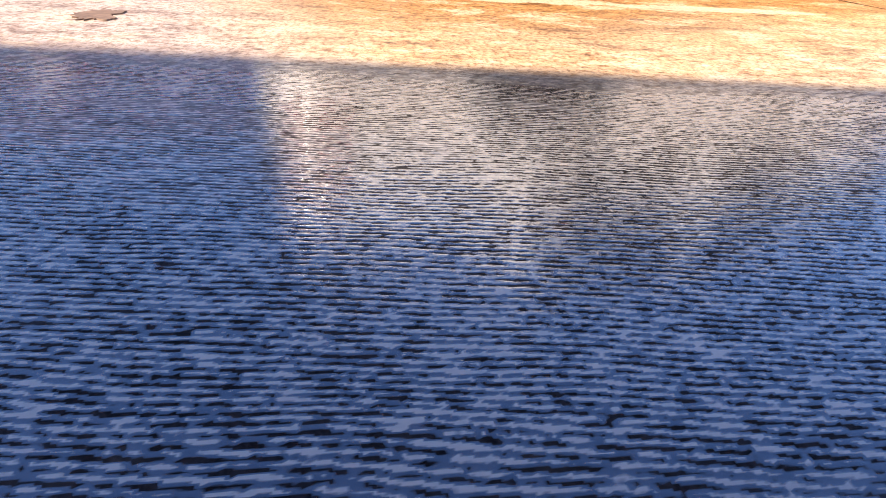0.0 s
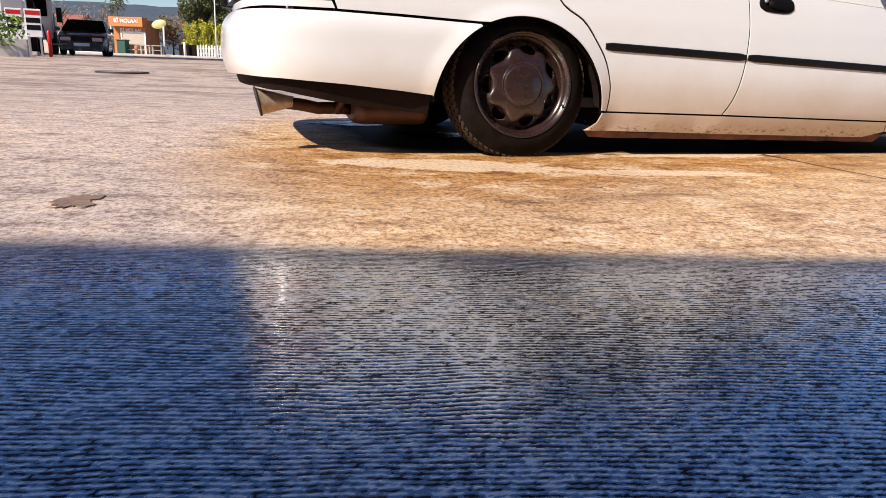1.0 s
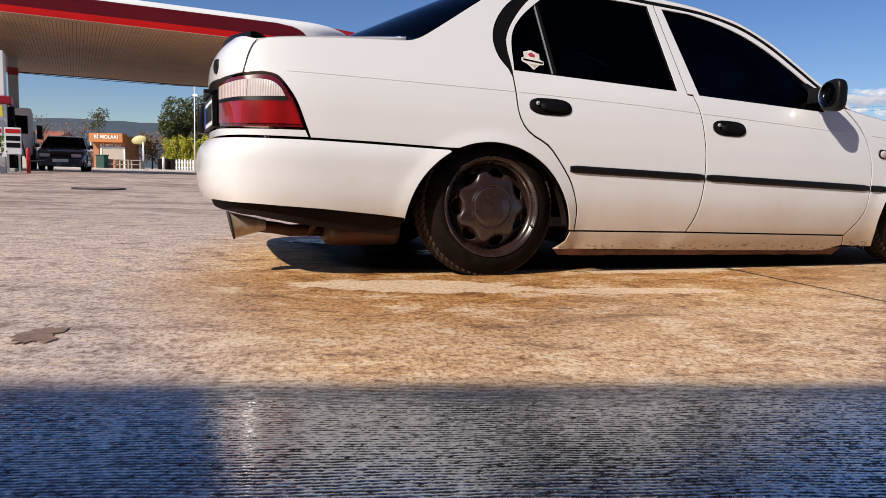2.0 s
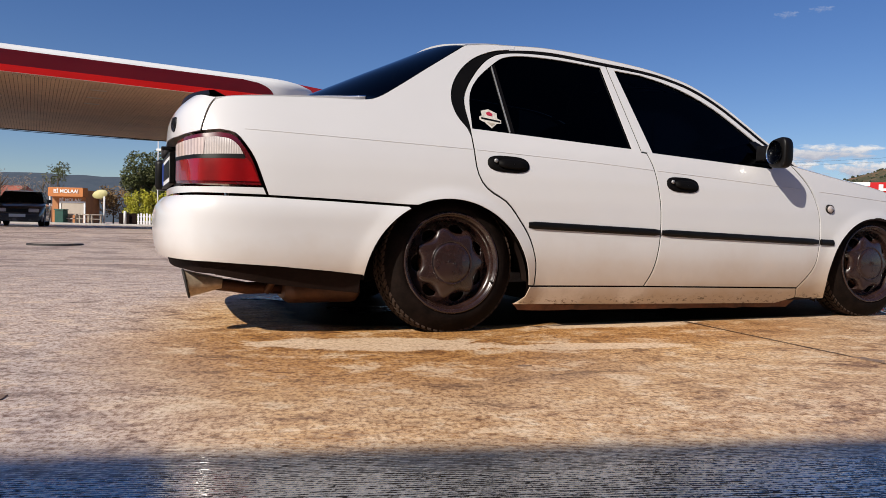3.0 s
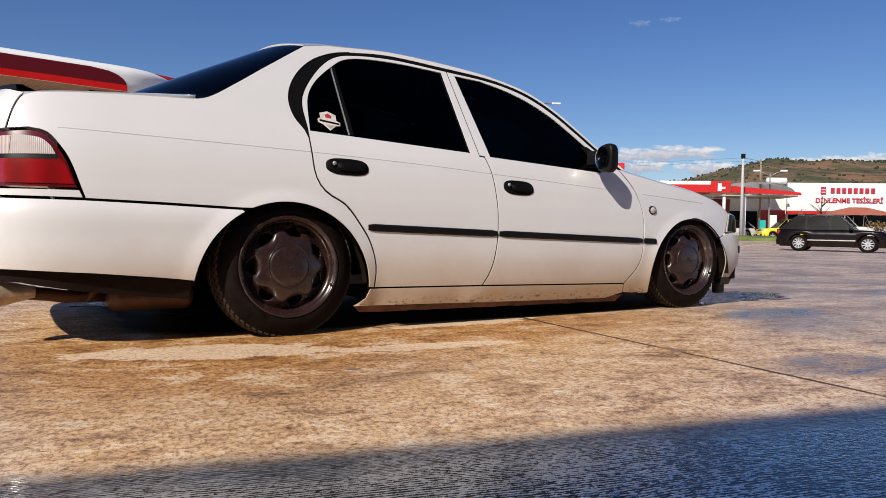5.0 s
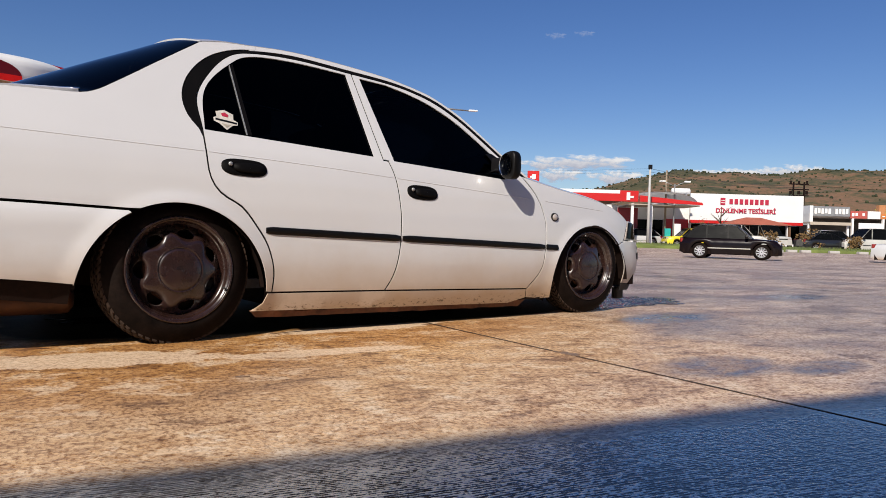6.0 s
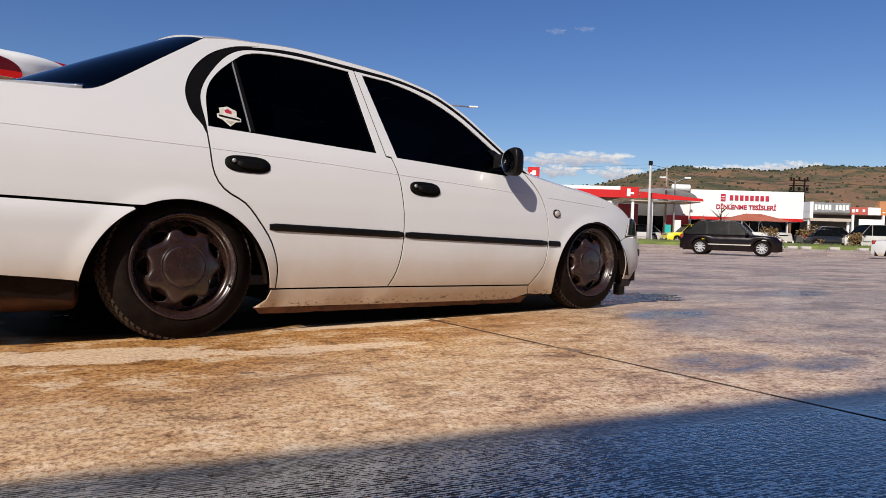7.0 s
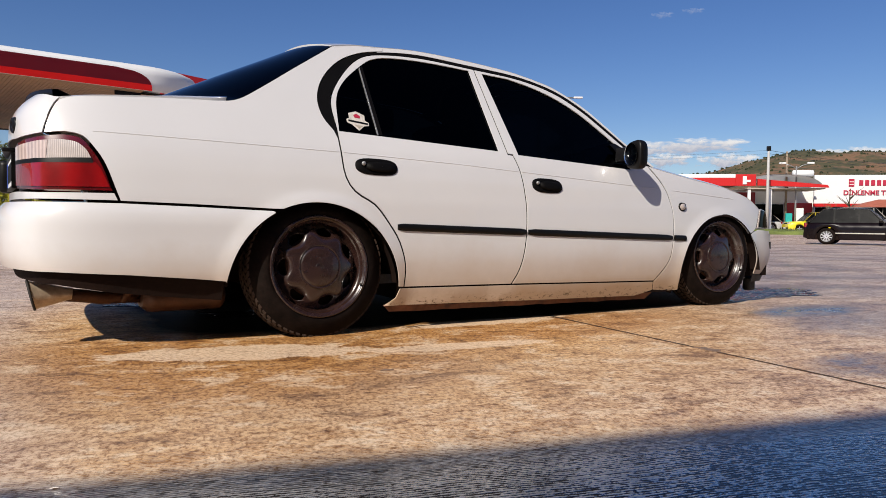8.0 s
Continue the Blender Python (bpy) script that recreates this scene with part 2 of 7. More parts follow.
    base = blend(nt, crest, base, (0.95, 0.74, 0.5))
    # the near-black multiply also paints the roof's shade into the colour
    base = blend(nt, wet_shade, base, blend(nt, 1.0, base, (0.05, 0.04, 0.045), "MULTIPLY"))
    # the car's shade painted into the concrete: a black, glossless block under the body
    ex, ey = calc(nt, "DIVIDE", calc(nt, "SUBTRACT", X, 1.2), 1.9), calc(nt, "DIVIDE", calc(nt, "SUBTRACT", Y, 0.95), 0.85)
    car_shade = calc(nt, "SUBTRACT", 1.0, calc(nt, "ADD", calc(nt, "POWER", calc(nt, "ABSOLUTE", ex), 4.0), calc(nt, "POWER", calc(nt, "ABSOLUTE", ey), 4.0)))
    car_shade = calc(nt, "MULTIPLY_ADD", calc(nt, "ADD", car_shade, calc(nt, "MULTIPLY_ADD", broad, 0.8, -0.4)), 3.5, 0.0, clamp=True)
    base = blend(nt, calc(nt, "MULTIPLY", car_shade, 0.96), base, (0.012, 0.01, 0.009))
    film = calc(nt, "MULTIPLY", film, calc(nt, "MULTIPLY_ADD", car_shade, -0.7, 1.0))
    hollow = calc(nt, "MAXIMUM", hollow, car_shade)
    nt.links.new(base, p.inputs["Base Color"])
    nt.links.new(calc(nt, "MULTIPLY_ADD", film, -0.35, 0.6, clamp=True), p.inputs["Roughness"])
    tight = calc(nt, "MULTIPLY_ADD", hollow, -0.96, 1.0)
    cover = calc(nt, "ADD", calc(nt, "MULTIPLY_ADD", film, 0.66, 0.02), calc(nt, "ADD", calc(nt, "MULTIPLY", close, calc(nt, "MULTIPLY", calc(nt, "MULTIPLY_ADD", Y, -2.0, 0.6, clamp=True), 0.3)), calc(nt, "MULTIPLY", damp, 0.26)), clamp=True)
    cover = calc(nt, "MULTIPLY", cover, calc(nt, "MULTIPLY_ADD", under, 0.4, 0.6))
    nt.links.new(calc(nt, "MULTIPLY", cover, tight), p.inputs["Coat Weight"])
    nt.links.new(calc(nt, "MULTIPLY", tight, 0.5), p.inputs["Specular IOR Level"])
    nt.links.new(calc(nt, "MULTIPLY_ADD", film, -0.105, 0.13, clamp=True), p.inputs["Coat Roughness"])
    p.inputs["Coat IOR"].default_value = 3.3
    tops = nt.nodes.new("ShaderNodeMapRange")
    tops.interpolation_type = "SMOOTHSTEP"
    tops.inputs["From Min"].default_value, tops.inputs["From Max"].default_value = 0.35, 0.52
    nt.links.new(calc(nt, "MULTIPLY_ADD", crumbs, 0.35, calc(nt, "MULTIPLY_ADD", pits, 0.85, -0.1)), tops.inputs["Value"])
    relief = calc(nt, "ADD", tops.outputs["Result"], calc(nt, "MULTIPLY", pits, 0.14))
    relief = calc(nt, "MULTIPLY", relief, calc(nt, "MULTIPLY_ADD", near, -0.144, 0.16))
    b = bumped(nt, p, relief, 1.0, 0.0032)
    nt.links.new(b.outputs["Normal"], p.inputs["Coat Normal"])
    return m


def rippled_water():
    """Dark puddle water, ruffled by drips and wind."""
    m, nt, p, obj = blank("puddle_water")
    p.inputs["Base Color"].default_value = (0.012, 0.01, 0.009, 1)
    p.inputs["Roughness"].default_value, p.inputs["IOR"].default_value = 0.03, 1.33
    ripple = noise_tex(nt, mapped(nt, obj, (1.0, 0.7, 1)), 26.0, 4.0, 0.6, 0.8)
    chop = noise_tex(nt, obj, 75.0, 2.0, 0.5, 0.3)
    bumped(nt, p, calc(nt, "MULTIPLY_ADD", chop, 0.3, ripple), 1.0, 0.02)
    return m


def cloud_mat(name="cloud_vapour", thick=1.5):
    """Vapour: soft-edged, thinning out to clear sky."""
    m, nt, p, obj = blank(name)
    nt.nodes.remove(p)
    big = noise_tex(nt, mapped(nt, obj, (1.5, 1, 0.8)), 2.2, 9.0, 0.62, 0.2)
    sep = nt.nodes.new("ShaderNodeSeparateXYZ")
    nt.links.new(obj, sep.inputs[0])
    r2 = calc(nt, "ADD", calc(nt, "MULTIPLY", sep.outputs["X"], sep.outputs["X"]), calc(nt, "MULTIPLY", sep.outputs["Z"], sep.outputs["Z"]))
    dense = calc(nt, "SUBTRACT", calc(nt, "MULTIPLY_ADD", big, 3.4, -1.05), calc(nt, "MULTIPLY", r2, 1.0))
    alpha = calc(nt, "MULTIPLY", dense, thick, clamp=True)
    # sunlit tops and grey shaded bases are painted into the glow
    lit = ramp(nt, calc(nt, "MULTIPLY_ADD", sep.outputs["Z"], 0.45, calc(nt, "MULTIPLY", big, 0.9)), [(0.25, (0.5, 0.52, 0.62)), (0.7, (0.93, 0.92, 0.92))])
    glow = node(nt, "ShaderNodeEmission", Strength=0.8)
    nt.links.new(lit, glow.inputs["Color"])
    clear = nt.nodes.new("ShaderNodeBsdfTransparent")
    mix = nt.nodes.new("ShaderNodeMixShader")
    nt.links.new(alpha, mix.inputs[0])
    nt.links.new(clear.outputs[0], mix.inputs[1])
    nt.links.new(glow.outputs[0], mix.inputs[2])
    nt.links.new(mix.outputs[0], nt.nodes["Material Output"].inputs["Surface"])
    return m


def hill_mat(name, low, high, patch):
    m, nt, p, obj = blank(name)
    a = noise_tex(nt, obj, 0.018, 8.0, 0.65)
    b = noise_tex(nt, obj, 0.15, 4.0, 0.7)
    mix = calc(nt, "ADD", calc(nt, "MULTIPLY", a, 0.65), calc(nt, "MULTIPLY", b, 0.35))
    nt.links.new(ramp(nt, mix, [(0.36, low), (0.48, high), (0.56, patch), (0.66, high)]), p.inputs["Base Color"])
    p.inputs["Roughness"].default_value = 0.95
    bumped(nt, p, mix, 0.6, 3.0)
    return m


WHITE = car_paint("white_car_paint", (0.665, 0.655, 0.66))
BLACK_PAINT = car_paint("black_car_paint", (0.012, 0.012, 0.014), (0.08, 0.07, 0.06))
PLUM_PAINT = surface("dark_plum_car_paint", (0.006, 0.003, 0.0035), 0.22, spec=0.2, coat=0.08, vary=0.2)
ALLOY = surface("silver_alloy_wheel", (0.5, 0.5, 0.52), 0.35, 0.3, vary=0.1)
FAR_GLASS = surface("dark_car_glass", (0.008, 0.009, 0.01), 0.25, vary=0.2, spec=0.1, bump=0.02)
SILVER_PAINT = car_paint("silver_car_paint", (0.5, 0.5, 0.5))
YELLOW_PAINT = car_paint("yellow_car_paint", (0.75, 0.62, 0.02))
RUBBER = surface("black_rubber", (0.022, 0.019, 0.017), 0.75, vary=0.35, scale=14, bump=0.3)
JOINT = surface("worn_joint_filler", (0.06, 0.037, 0.023), 0.85, vary=0.7, scale=7, grain=90, bump=0.5)
TREAD = surface("dusty_tyre_tread", (0.05, 0.034, 0.026), 0.85, spec=0.12, vary=0.5, scale=20, grain=90, bump=0.3)
TYRE = surface("dusty_tyre_rubber", (0.0075, 0.0045, 0.0035), 0.7, spec=0.08, vary=0.85, scale=12, grain=70, bump=0.35)
TRIM = surface("black_plastic_trim", (0.0045, 0.004, 0.004), 0.42, spec=0.2, vary=0.25, scale=9, bump=0.1)
HANDLE = surface("matt_black_handle", (0.0035, 0.003, 0.003), 0.6, spec=0.1, vary=0.25, scale=9, bump=0.1)
DARK = surface("black_underseal", (0.011, 0.0055, 0.004), 0.85, spec=0.12, vary=0.5, scale=6, bump=0.4)
WHEEL = surface("brown_black_wheel_paint", (0.023, 0.0105, 0.0085), 0.27, 0.0, vary=0.35, scale=16, bump=0.1, coat=0.55)
CHROME = surface("chrome", (0.75, 0.73, 0.7), 0.12, 1.0, vary=0.1, scale=20, bump=0.05)
EXHAUST = surface("sooty_exhaust_steel", (0.075, 0.032, 0.016), 0.55, 0.5, vary=0.5, scale=9, bump=0.3)
RUST = surface("rusty_sill_steel", (0.11, 0.042, 0.02), 0.8, vary=0.75, scale=9, grain=50, bump=0.4)
TIP = surface("brushed_exhaust_tip", (0.42, 0.33, 0.24), 0.35, 0.4, vary=0.25, scale=30, bump=0.1)
GLASS = tinted_glass("tinted_car_glass", (0.012, 0.014, 0.018), ior=1.13)
SIDEGLASS = tinted_glass("dark_film_glass", (0.01, 0.011, 0.012), ior=1.13)
FRONTGLASS = tinted_glass("smoke_film_glass", (0.1, 0.115, 0.12), ior=1.16)
RED_LENS = lens_mat("red_lamp_lens", (0.27, 0.003, 0.004), 3.0)
RED_RIM = lens_mat("dark_red_lamp_rim", (0.12, 0.003, 0.004), 3.0)
CLEAR_LENS = lens_mat("clear_lamp_lens", (0.6, 0.53, 0.5), 55.0)
PINK_LENS = lens_mat("pinkish_lamp_lens", (0.6, 0.48, 0.44), 30.0)
SEAT = surface("dark_seat_cloth", (0.05, 0.05, 0.055), 0.9, vary=0.3, scale=30)
PLATE = surface("white_plate", (0.7, 0.7, 0.7), 0.4, vary=0.06)
BLUE = surface("blue_plate_band", (0.02, 0.07, 0.4), 0.4)
STICKER = surface("pale_sticker", (0.62, 0.58, 0.52), 0.45, vary=0.2, scale=60)
BAND_RED = surface("bright_red_band", (0.9, 0.016, 0.009), 0.35, vary=0.06, scale=0.6)
RED = surface("red_panel", (0.52, 0.014, 0.012), 0.35, vary=0.08, scale=0.6)
DEEP_RED = surface("dark_red_panel", (0.25, 0.007, 0.014), 0.35, vary=0.1, scale=0.6)
MAROON = surface("maroon_panel", (0.21, 0.006, 0.012), 0.35, vary=0.1, scale=0.6)
WING_RED = surface("wing_red_panel", (0.4, 0.009, 0.012), 0.4, vary=0.1, scale=0.6)
PANEL_WHITE = surface("white_panel", (0.75, 0.74, 0.72), 0.45, vary=0.06, scale=0.5)
OLD_WHITE = surface("dusty_white_van_paint", (0.5, 0.49, 0.45), 0.45, vary=0.15, scale=2.0, coat=0.2)
WALL_WHITE = surface("white_wall_paint", (0.74, 0.73, 0.71), 0.8, vary=0.08, scale=0.4)
SOFFIT = surface("beige_soffit_slats", (0.5, 0.32, 0.18), 0.55, vary=0.25, scale=0.5, grain=8)
SOFFIT_DARK = surface("dark_soffit_joint", (0.03, 0.025, 0.02), 0.8)
GREY_STEEL = surface("grey_steel", (0.33, 0.33, 0.33), 0.45, 0.5, vary=0.15)
POLE_GREY = surface("pale_pole_concrete", (0.42, 0.41, 0.39), 0.7, vary=0.15)
ORANGE = surface("orange_board", (0.5, 0.17, 0.04), 0.6, vary=0.12, scale=1.0)
BRICK_ORANGE = surface("orange_brown_wall", (0.42, 0.18, 0.07), 0.8, vary=0.2, scale=2.0)
BROWN_WOOD = surface("brown_wood", (0.14, 0.07, 0.035), 0.7, vary=0.3, scale=3.0)
SHUTTER = surface("beige_shutter", (0.42, 0.36, 0.29), 0.6, vary=0.1)
GREEN_BIN = surface("green_bin_plastic", (0.015, 0.07, 0.05), 0.5)
DIM = surface("shaded_shop_interior", (0.06, 0.055, 0.05), 0.8, vary=0.4, scale=0.8)
GRASS = surface("dry_grass", (0.12, 0.15, 0.035), 0.95, vary=0.45, scale=0.8, grain=14, bump=0.5)
KERB_GREY = surface("worn_cover_concrete", (0.3, 0.24, 0.2), 0.8, vary=0.3, scale=8)
FADED_RED = surface("faded_red_board", (0.4, 0.08, 0.06), 0.6, vary=0.15)
KERB = surface("kerb_concrete", (0.42, 0.4, 0.37), 0.85, vary=0.15)
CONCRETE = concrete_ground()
LEAF_DARK = surface("dark_green_leaves", (0.075, 0.085, 0.022), 0.7, vary=0.6, scale=0.8, grain=5)
SCRUB = surface("dark_hill_scrub", (0.026, 0.034, 0.012), 0.9, vary=0.5, scale=0.05, grain=0.6)
LEAF_BRIGHT = surface("yellow_green_leaves", (0.42, 0.4, 0.03), 0.65, vary=0.45, scale=1.0, grain=8)
LEAF_BROWN = surface("brown_leaves", (0.22, 0.13, 0.045), 0.8, vary=0.4, scale=1.0, grain=6)
BARK = surface("bark", (0.11, 0.08, 0.055), 0.9, vary=0.35, scale=4.0, bump=0.6)
HILL = hill_mat("scrub_hill", (0.022, 0.032, 0.012), (0.075, 0.065, 0.026), (0.2, 0.105, 0.055))
# distance haze is put into this blue-green base colour
HILL_FAR = hill_mat("hazed_wooded_hill", (0.038, 0.056, 0.078), (0.05, 0.07, 0.092), (0.062, 0.08, 0.1))
CLOUD = cloud_mat()
WISP = cloud_mat("thin_cloud_vapour", 0.22)
WATER = rippled_water()
MUD_SPOT = surface("dark_mud", (0.2, 0.13, 0.09), 0.6, vary=0.4, scale=30)
LETTER_RED = surface("red_letters", (0.42, 0.02, 0.05), 0.5)
LETTER_WHITE = surface("white_letters", (0.8, 0.78, 0.74), 0.5)
LIME = surface("pump_yellow", (0.75, 0.6, 0.05), 0.5)
RED_TILE = surface("red_roof_tiles", (0.34, 0.1, 0.06), 0.85, vary=0.25)

# ---- building helpers ----
def thing(name, label, category, at=(0, 0, 0), turn=0.0, group="", kind=""):
    ob = new(name)
    ob.empty_display_size = 0.2
    ob.matrix_world = pose(*at, 0, 0, turn)
    return tagged(ob, label, category, group, kind)


def part(name, bm, material, parent=None, label="", smooth=False):
    """Links a bmesh as one mesh object, under a thing or a part."""
    me = bpy.data.meshes.new(name)
    if smooth:
        for f in bm.faces:
            f.smooth = True
    bm.to_mesh(me)
    bm.free()
    me.materials.append(material)
    ob = new(name, me)
    ob.shadow_terminator_geometry_offset = 0.3
    ob.parent = parent
    if label:
        tagged(ob, label)
    return ob


def alone(name, bm, material, label, category, at=(0, 0, 0), turn=0.0, group="", kind="", smooth=False):
    ob = part(name, bm, material, None, "", smooth)
    ob.matrix_world = pose(*at, 0, 0, turn)
    return tagged(ob, label, category, group, kind)


def box(bm, x0, x1, y0, y1, z0, z1, bevel=0.0, m=None):
    made = bmesh.ops.create_cube(bm, size=1.0)["verts"]
    place = Matrix.Translation(((x0 + x1) / 2, (y0 + y1) / 2, (z0 + z1) / 2)) @ Matrix.Diagonal((x1 - x0, y1 - y0, z1 - z0, 1))
    bmesh.ops.transform(bm, matrix=(m @ place) if m else place, verts=made)
    if bevel:
        edges = list({e for v in made for e in v.link_edges})
        bmesh.ops.bevel(bm, geom=edges, offset=bevel, segments=2, affect="EDGES", profile=0.6)
    return bm


def boxes(*rows, bevel=0.0):
    bm = bmesh.new()
    for r in rows:
        box(bm, *r, bevel=bevel)
    return bm


def tube(bm, points, radii, sides=12, caps=True):
    """A round bar along points, with a radius at each."""
    points = [Vector(p) for p in points]
    if isinstance(radii, (int, float)):
        radii = [radii] * len(points)
    rings = []
    for i, p in enumerate(points):
        way = (points[min(i + 1, len(points) - 1)] - points[max(i - 1, 0)]).normalized()
        side = way.cross(Vector((0, 0, 1)))
        if side.length < 0.01:
            side = way.cross(Vector((0, 1, 0)))
        side.normalize()
        up = side.cross(way)
        rings.append([bm.verts.new(p + radii[i] * (math.cos(a) * side + math.sin(a) * up)) for a in (2 * math.pi * k / sides for k in range(sides))])
    for a, b in zip(rings, rings[1:]):
        for k in range(sides):
            bm.faces.new((a[k], a[(k + 1) % sides], b[(k + 1) % sides], b[k]))
    if caps:
        bm.faces.new(rings[0][::-1])
        bm.faces.new(rings[-1])
    return bm


def turned(bm, profile, sides=48, m=Matrix.Identity(4), closed=False):
    """Revolves (radius, depth) rows about the y axis."""
    rings = []
    for r, d in profile:
        rings.append([bm.verts.new(m @ Vector((r * math.cos(a), d, r * math.sin(a)))) for a in (2 * math.pi * k / sides for k in range(sides))])
    if closed:
        rings.append(rings[0])
    for a, b in zip(rings, rings[1:]):
        for k in range(sides):
            bm.faces.new((a[k], b[k], b[(k + 1) % sides], a[(k + 1) % sides]))
    return bm


def grid(bm, rows):
    """Faces between rows of points."""
    made = [[bm.verts.new(p) for p in row] for row in rows]
    for a, b in zip(made, made[1:]):
        for k in range(len(a) - 1):
            bm.faces.new((a[k], a[k + 1], b[k + 1], b[k]))
    return bm


def curve(points, count):
    """A smooth line through points, resampled evenly."""
    pts = [np.array(p, float) for p in points]
    pts = [2 * pts[0] - pts[1]] + pts + [2 * pts[-1] - pts[-2]]
    dense = []
    for i in range(1, len(pts) - 2):
        for u in np.linspace(0, 1, 24, endpoint=False):
            a, b, c, d = pts[i - 1:i + 3]
            dense.append(0.5 * (2 * b + (c - a) * u + (2 * a - 5 * b + 4 * c - d) * u * u + (3 * b - 3 * c + d - a) * u ** 3))
    dense.append(pts[-2])
    dense = np.array(dense)
    run = np.concatenate([[0], np.cumsum(np.linalg.norm(np.diff(dense, axis=0), axis=1))])
    even = np.linspace(0, run[-1], count)
    return np.stack([np.interp(even, run, dense[:, k]) for k in range(dense.shape[1])], 1)


def letters(text, size, depth, material, parent, place, name="lettering", label=""):
    """Raised letters of the built-in font as a mesh."""
    data = bpy.data.curves.new(name, "FONT")
    data.body, data.size, data.extrude, data.align_x, data.align_y = text, size, depth, "CENTER", "CENTER"
    data.offset = size * 0.022
    tmp = bpy.data.objects.new(name, data)
    scene.collection.objects.link(tmp)
    me = bpy.data.meshes.new_from_object(tmp.evaluated_get(bpy.context.evaluated_depsgraph_get()))
    bpy.data.objects.remove(tmp)
    me.materials.clear()
    me.materials.append(material)
    ob = new(name, me)
    ob.shadow_terminator_geometry_offset = 0.3
    ob.parent = parent
    ob.matrix_local = place
    if label:
        tagged(ob, label)
    return ob


# ---- ground: one sheet with recessed slab joints ----
EYE_P, AHEAD, RIGHT = Vector((-0.89, -2.72, 0)), Vector((0.648, 0.7615, 0)), Vector((0.7615, -0.648, 0))
FORECOURT = Matrix.Translation((1.2, -0.7, 0)) @ Matrix.Rotation(radians(-4.6), 4, "Z")


def fall(u, v):
    """The forecourt climbs a hand's width towards the pumps."""
    a = min(1.0, max(0.0, (v - 6) / 13))
    b = min(1.0, max(0.0, (16 - u) / 14))
    climb = 0.2 * a * a * (3 - 2 * a) * b * b * (3 - 2 * b)
    # the road beyond the forecourt lies a step lower
    p = FORECOURT @ Vector((u, v, 0)) - EYE_P
    d, l = p.dot(AHEAD), p.dot(RIGHT)
    ease = lambda t: min(1.0, max(0.0, t)) ** 2 * (3 - 2 * min(1.0, max(0.0, t)))
    return climb - 0.3 * ease((d - 19) / 9) * (1 - ease((d - 37.5) / 5)) * ease((l - 1) / 6)


NEAR_U, NEAR_V = (-3.35, -0.02), (-2.1, -0.4)
BEYOND_U = (0.02, 2.3)


def lattice_noise(x, y, seed):
    """Smooth value noise on a unit lattice, for whole arrays."""
    rng = np.random.RandomState(seed)
    values = rng.rand(512, 512)
    xi, yi = np.floor(x).astype(int), np.floor(y).astype(int)
    fx, fy = x - xi, y - yi
    fx, fy = fx * fx * (3 - 2 * fx), fy * fy * (3 - 2 * fy)
    g = lambda i, j: values[i % 512, j % 512]
    return (g(xi, yi) * (1 - fx) + g(xi + 1, yi) * fx) * (1 - fy) + (g(xi, yi + 1) * (1 - fx) + g(xi + 1, yi + 1) * fx) * fy


def broomed_patch(along, step_u, step_v):
    """The concrete by the wash bay, its broom ridges, pits and crumbs modelled."""
    us = np.linspace(*along, int((along[1] - along[0]) / step_u))
    vs = np.linspace(*NEAR_V, int((NEAR_V[1] - NEAR_V[0]) / step_v))
    U, V = np.meshgrid(us, vs)
    c, s = math.cos(radians(9.2)), math.sin(radians(9.2))
    A, B = U * c - V * s + 50, U * s + V * c + 50
    drift = lattice_noise(A * 3, B * 3, 1) * 2.2 + lattice_noise(A * 7, B * 9, 9) * 0.9 + lattice_noise(A * 14, B * 20, 2) * 0.5
    rows = 0.5 + 0.5 * np.cos(2 * math.pi * (B / 0.0092 + drift))
    breaks = lattice_noise(A * 62, B * 150, 3) * 0.55 + lattice_noise(A * 130, B * 240, 4) * 0.45
    crumbs = lattice_noise(A * 220, B * 300, 5)
    worn = lattice_noise(A * 3, B * 4, 6) * 0.6 + lattice_noise(A * 9, B * 12, 7) * 0.4
    # low wet ridges with black pits between the broom strokes
    loose = np.clip((U + 1.5) / 0.9, 0, 1)
    n = (0.3 - 0.2 * loose) * (rows - 0.5) + 0.15 + 0.42 * breaks + 0.3 * crumbs + 0.1 * (worn - 0.5)
    crest = np.clip((n - 0.54) / 0.07, 0, 1)
    pit = np.clip((0.475 - n) / 0.07, 0, 1)
    height = (1 + 3.4 * loose) * (0.00012 * crest - 0.00012 * pit)
    edge = np.minimum(np.minimum(U - us[0], us[-1] - U) * 6, np.minimum(V - vs[0], vs[-1] - V))
    height *= np.clip(edge / 0.3, 0, 1)
    co = np.stack([U, V, height], 2).reshape(-1, 3)
    m, k = len(us), len(vs)
    first = (np.arange(k - 1)[:, None] * m + np.arange(m - 1)[None, :]).reshape(-1)
    quads = np.stack([first, first + 1, first + 1 + m, first + m], 1)
    me = bpy.data.meshes.new("pavement")
    me.vertices.add(len(co))
    me.vertices.foreach_set("co", co.ravel())
    me.loops.add(quads.size)
    me.loops.foreach_set("vertex_index", quads.ravel().astype(np.int32))
    me.polygons.add(len(quads))
    me.polygons.foreach_set("loop_start", (np.arange(len(quads)) * 4).astype(np.int32))
    me.update(calc_edges=True)
    me.validate()
    me.polygons.foreach_set("use_smooth", np.ones(len(quads), dtype=bool))
    # the relief is laid out in world metres, so that stains run on from the sheet
    turn = np.array(FORECOURT.to_3x3()).T
    world = co @ turn + np.array((1.2, -0.7, 0))
    me.vertices.foreach_set("co", world.ravel())
    me.update()
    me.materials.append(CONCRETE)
    return tagged(new("pavement", me), "wet broomed concrete with raised ridges and pits", "pavement", kind="structure")


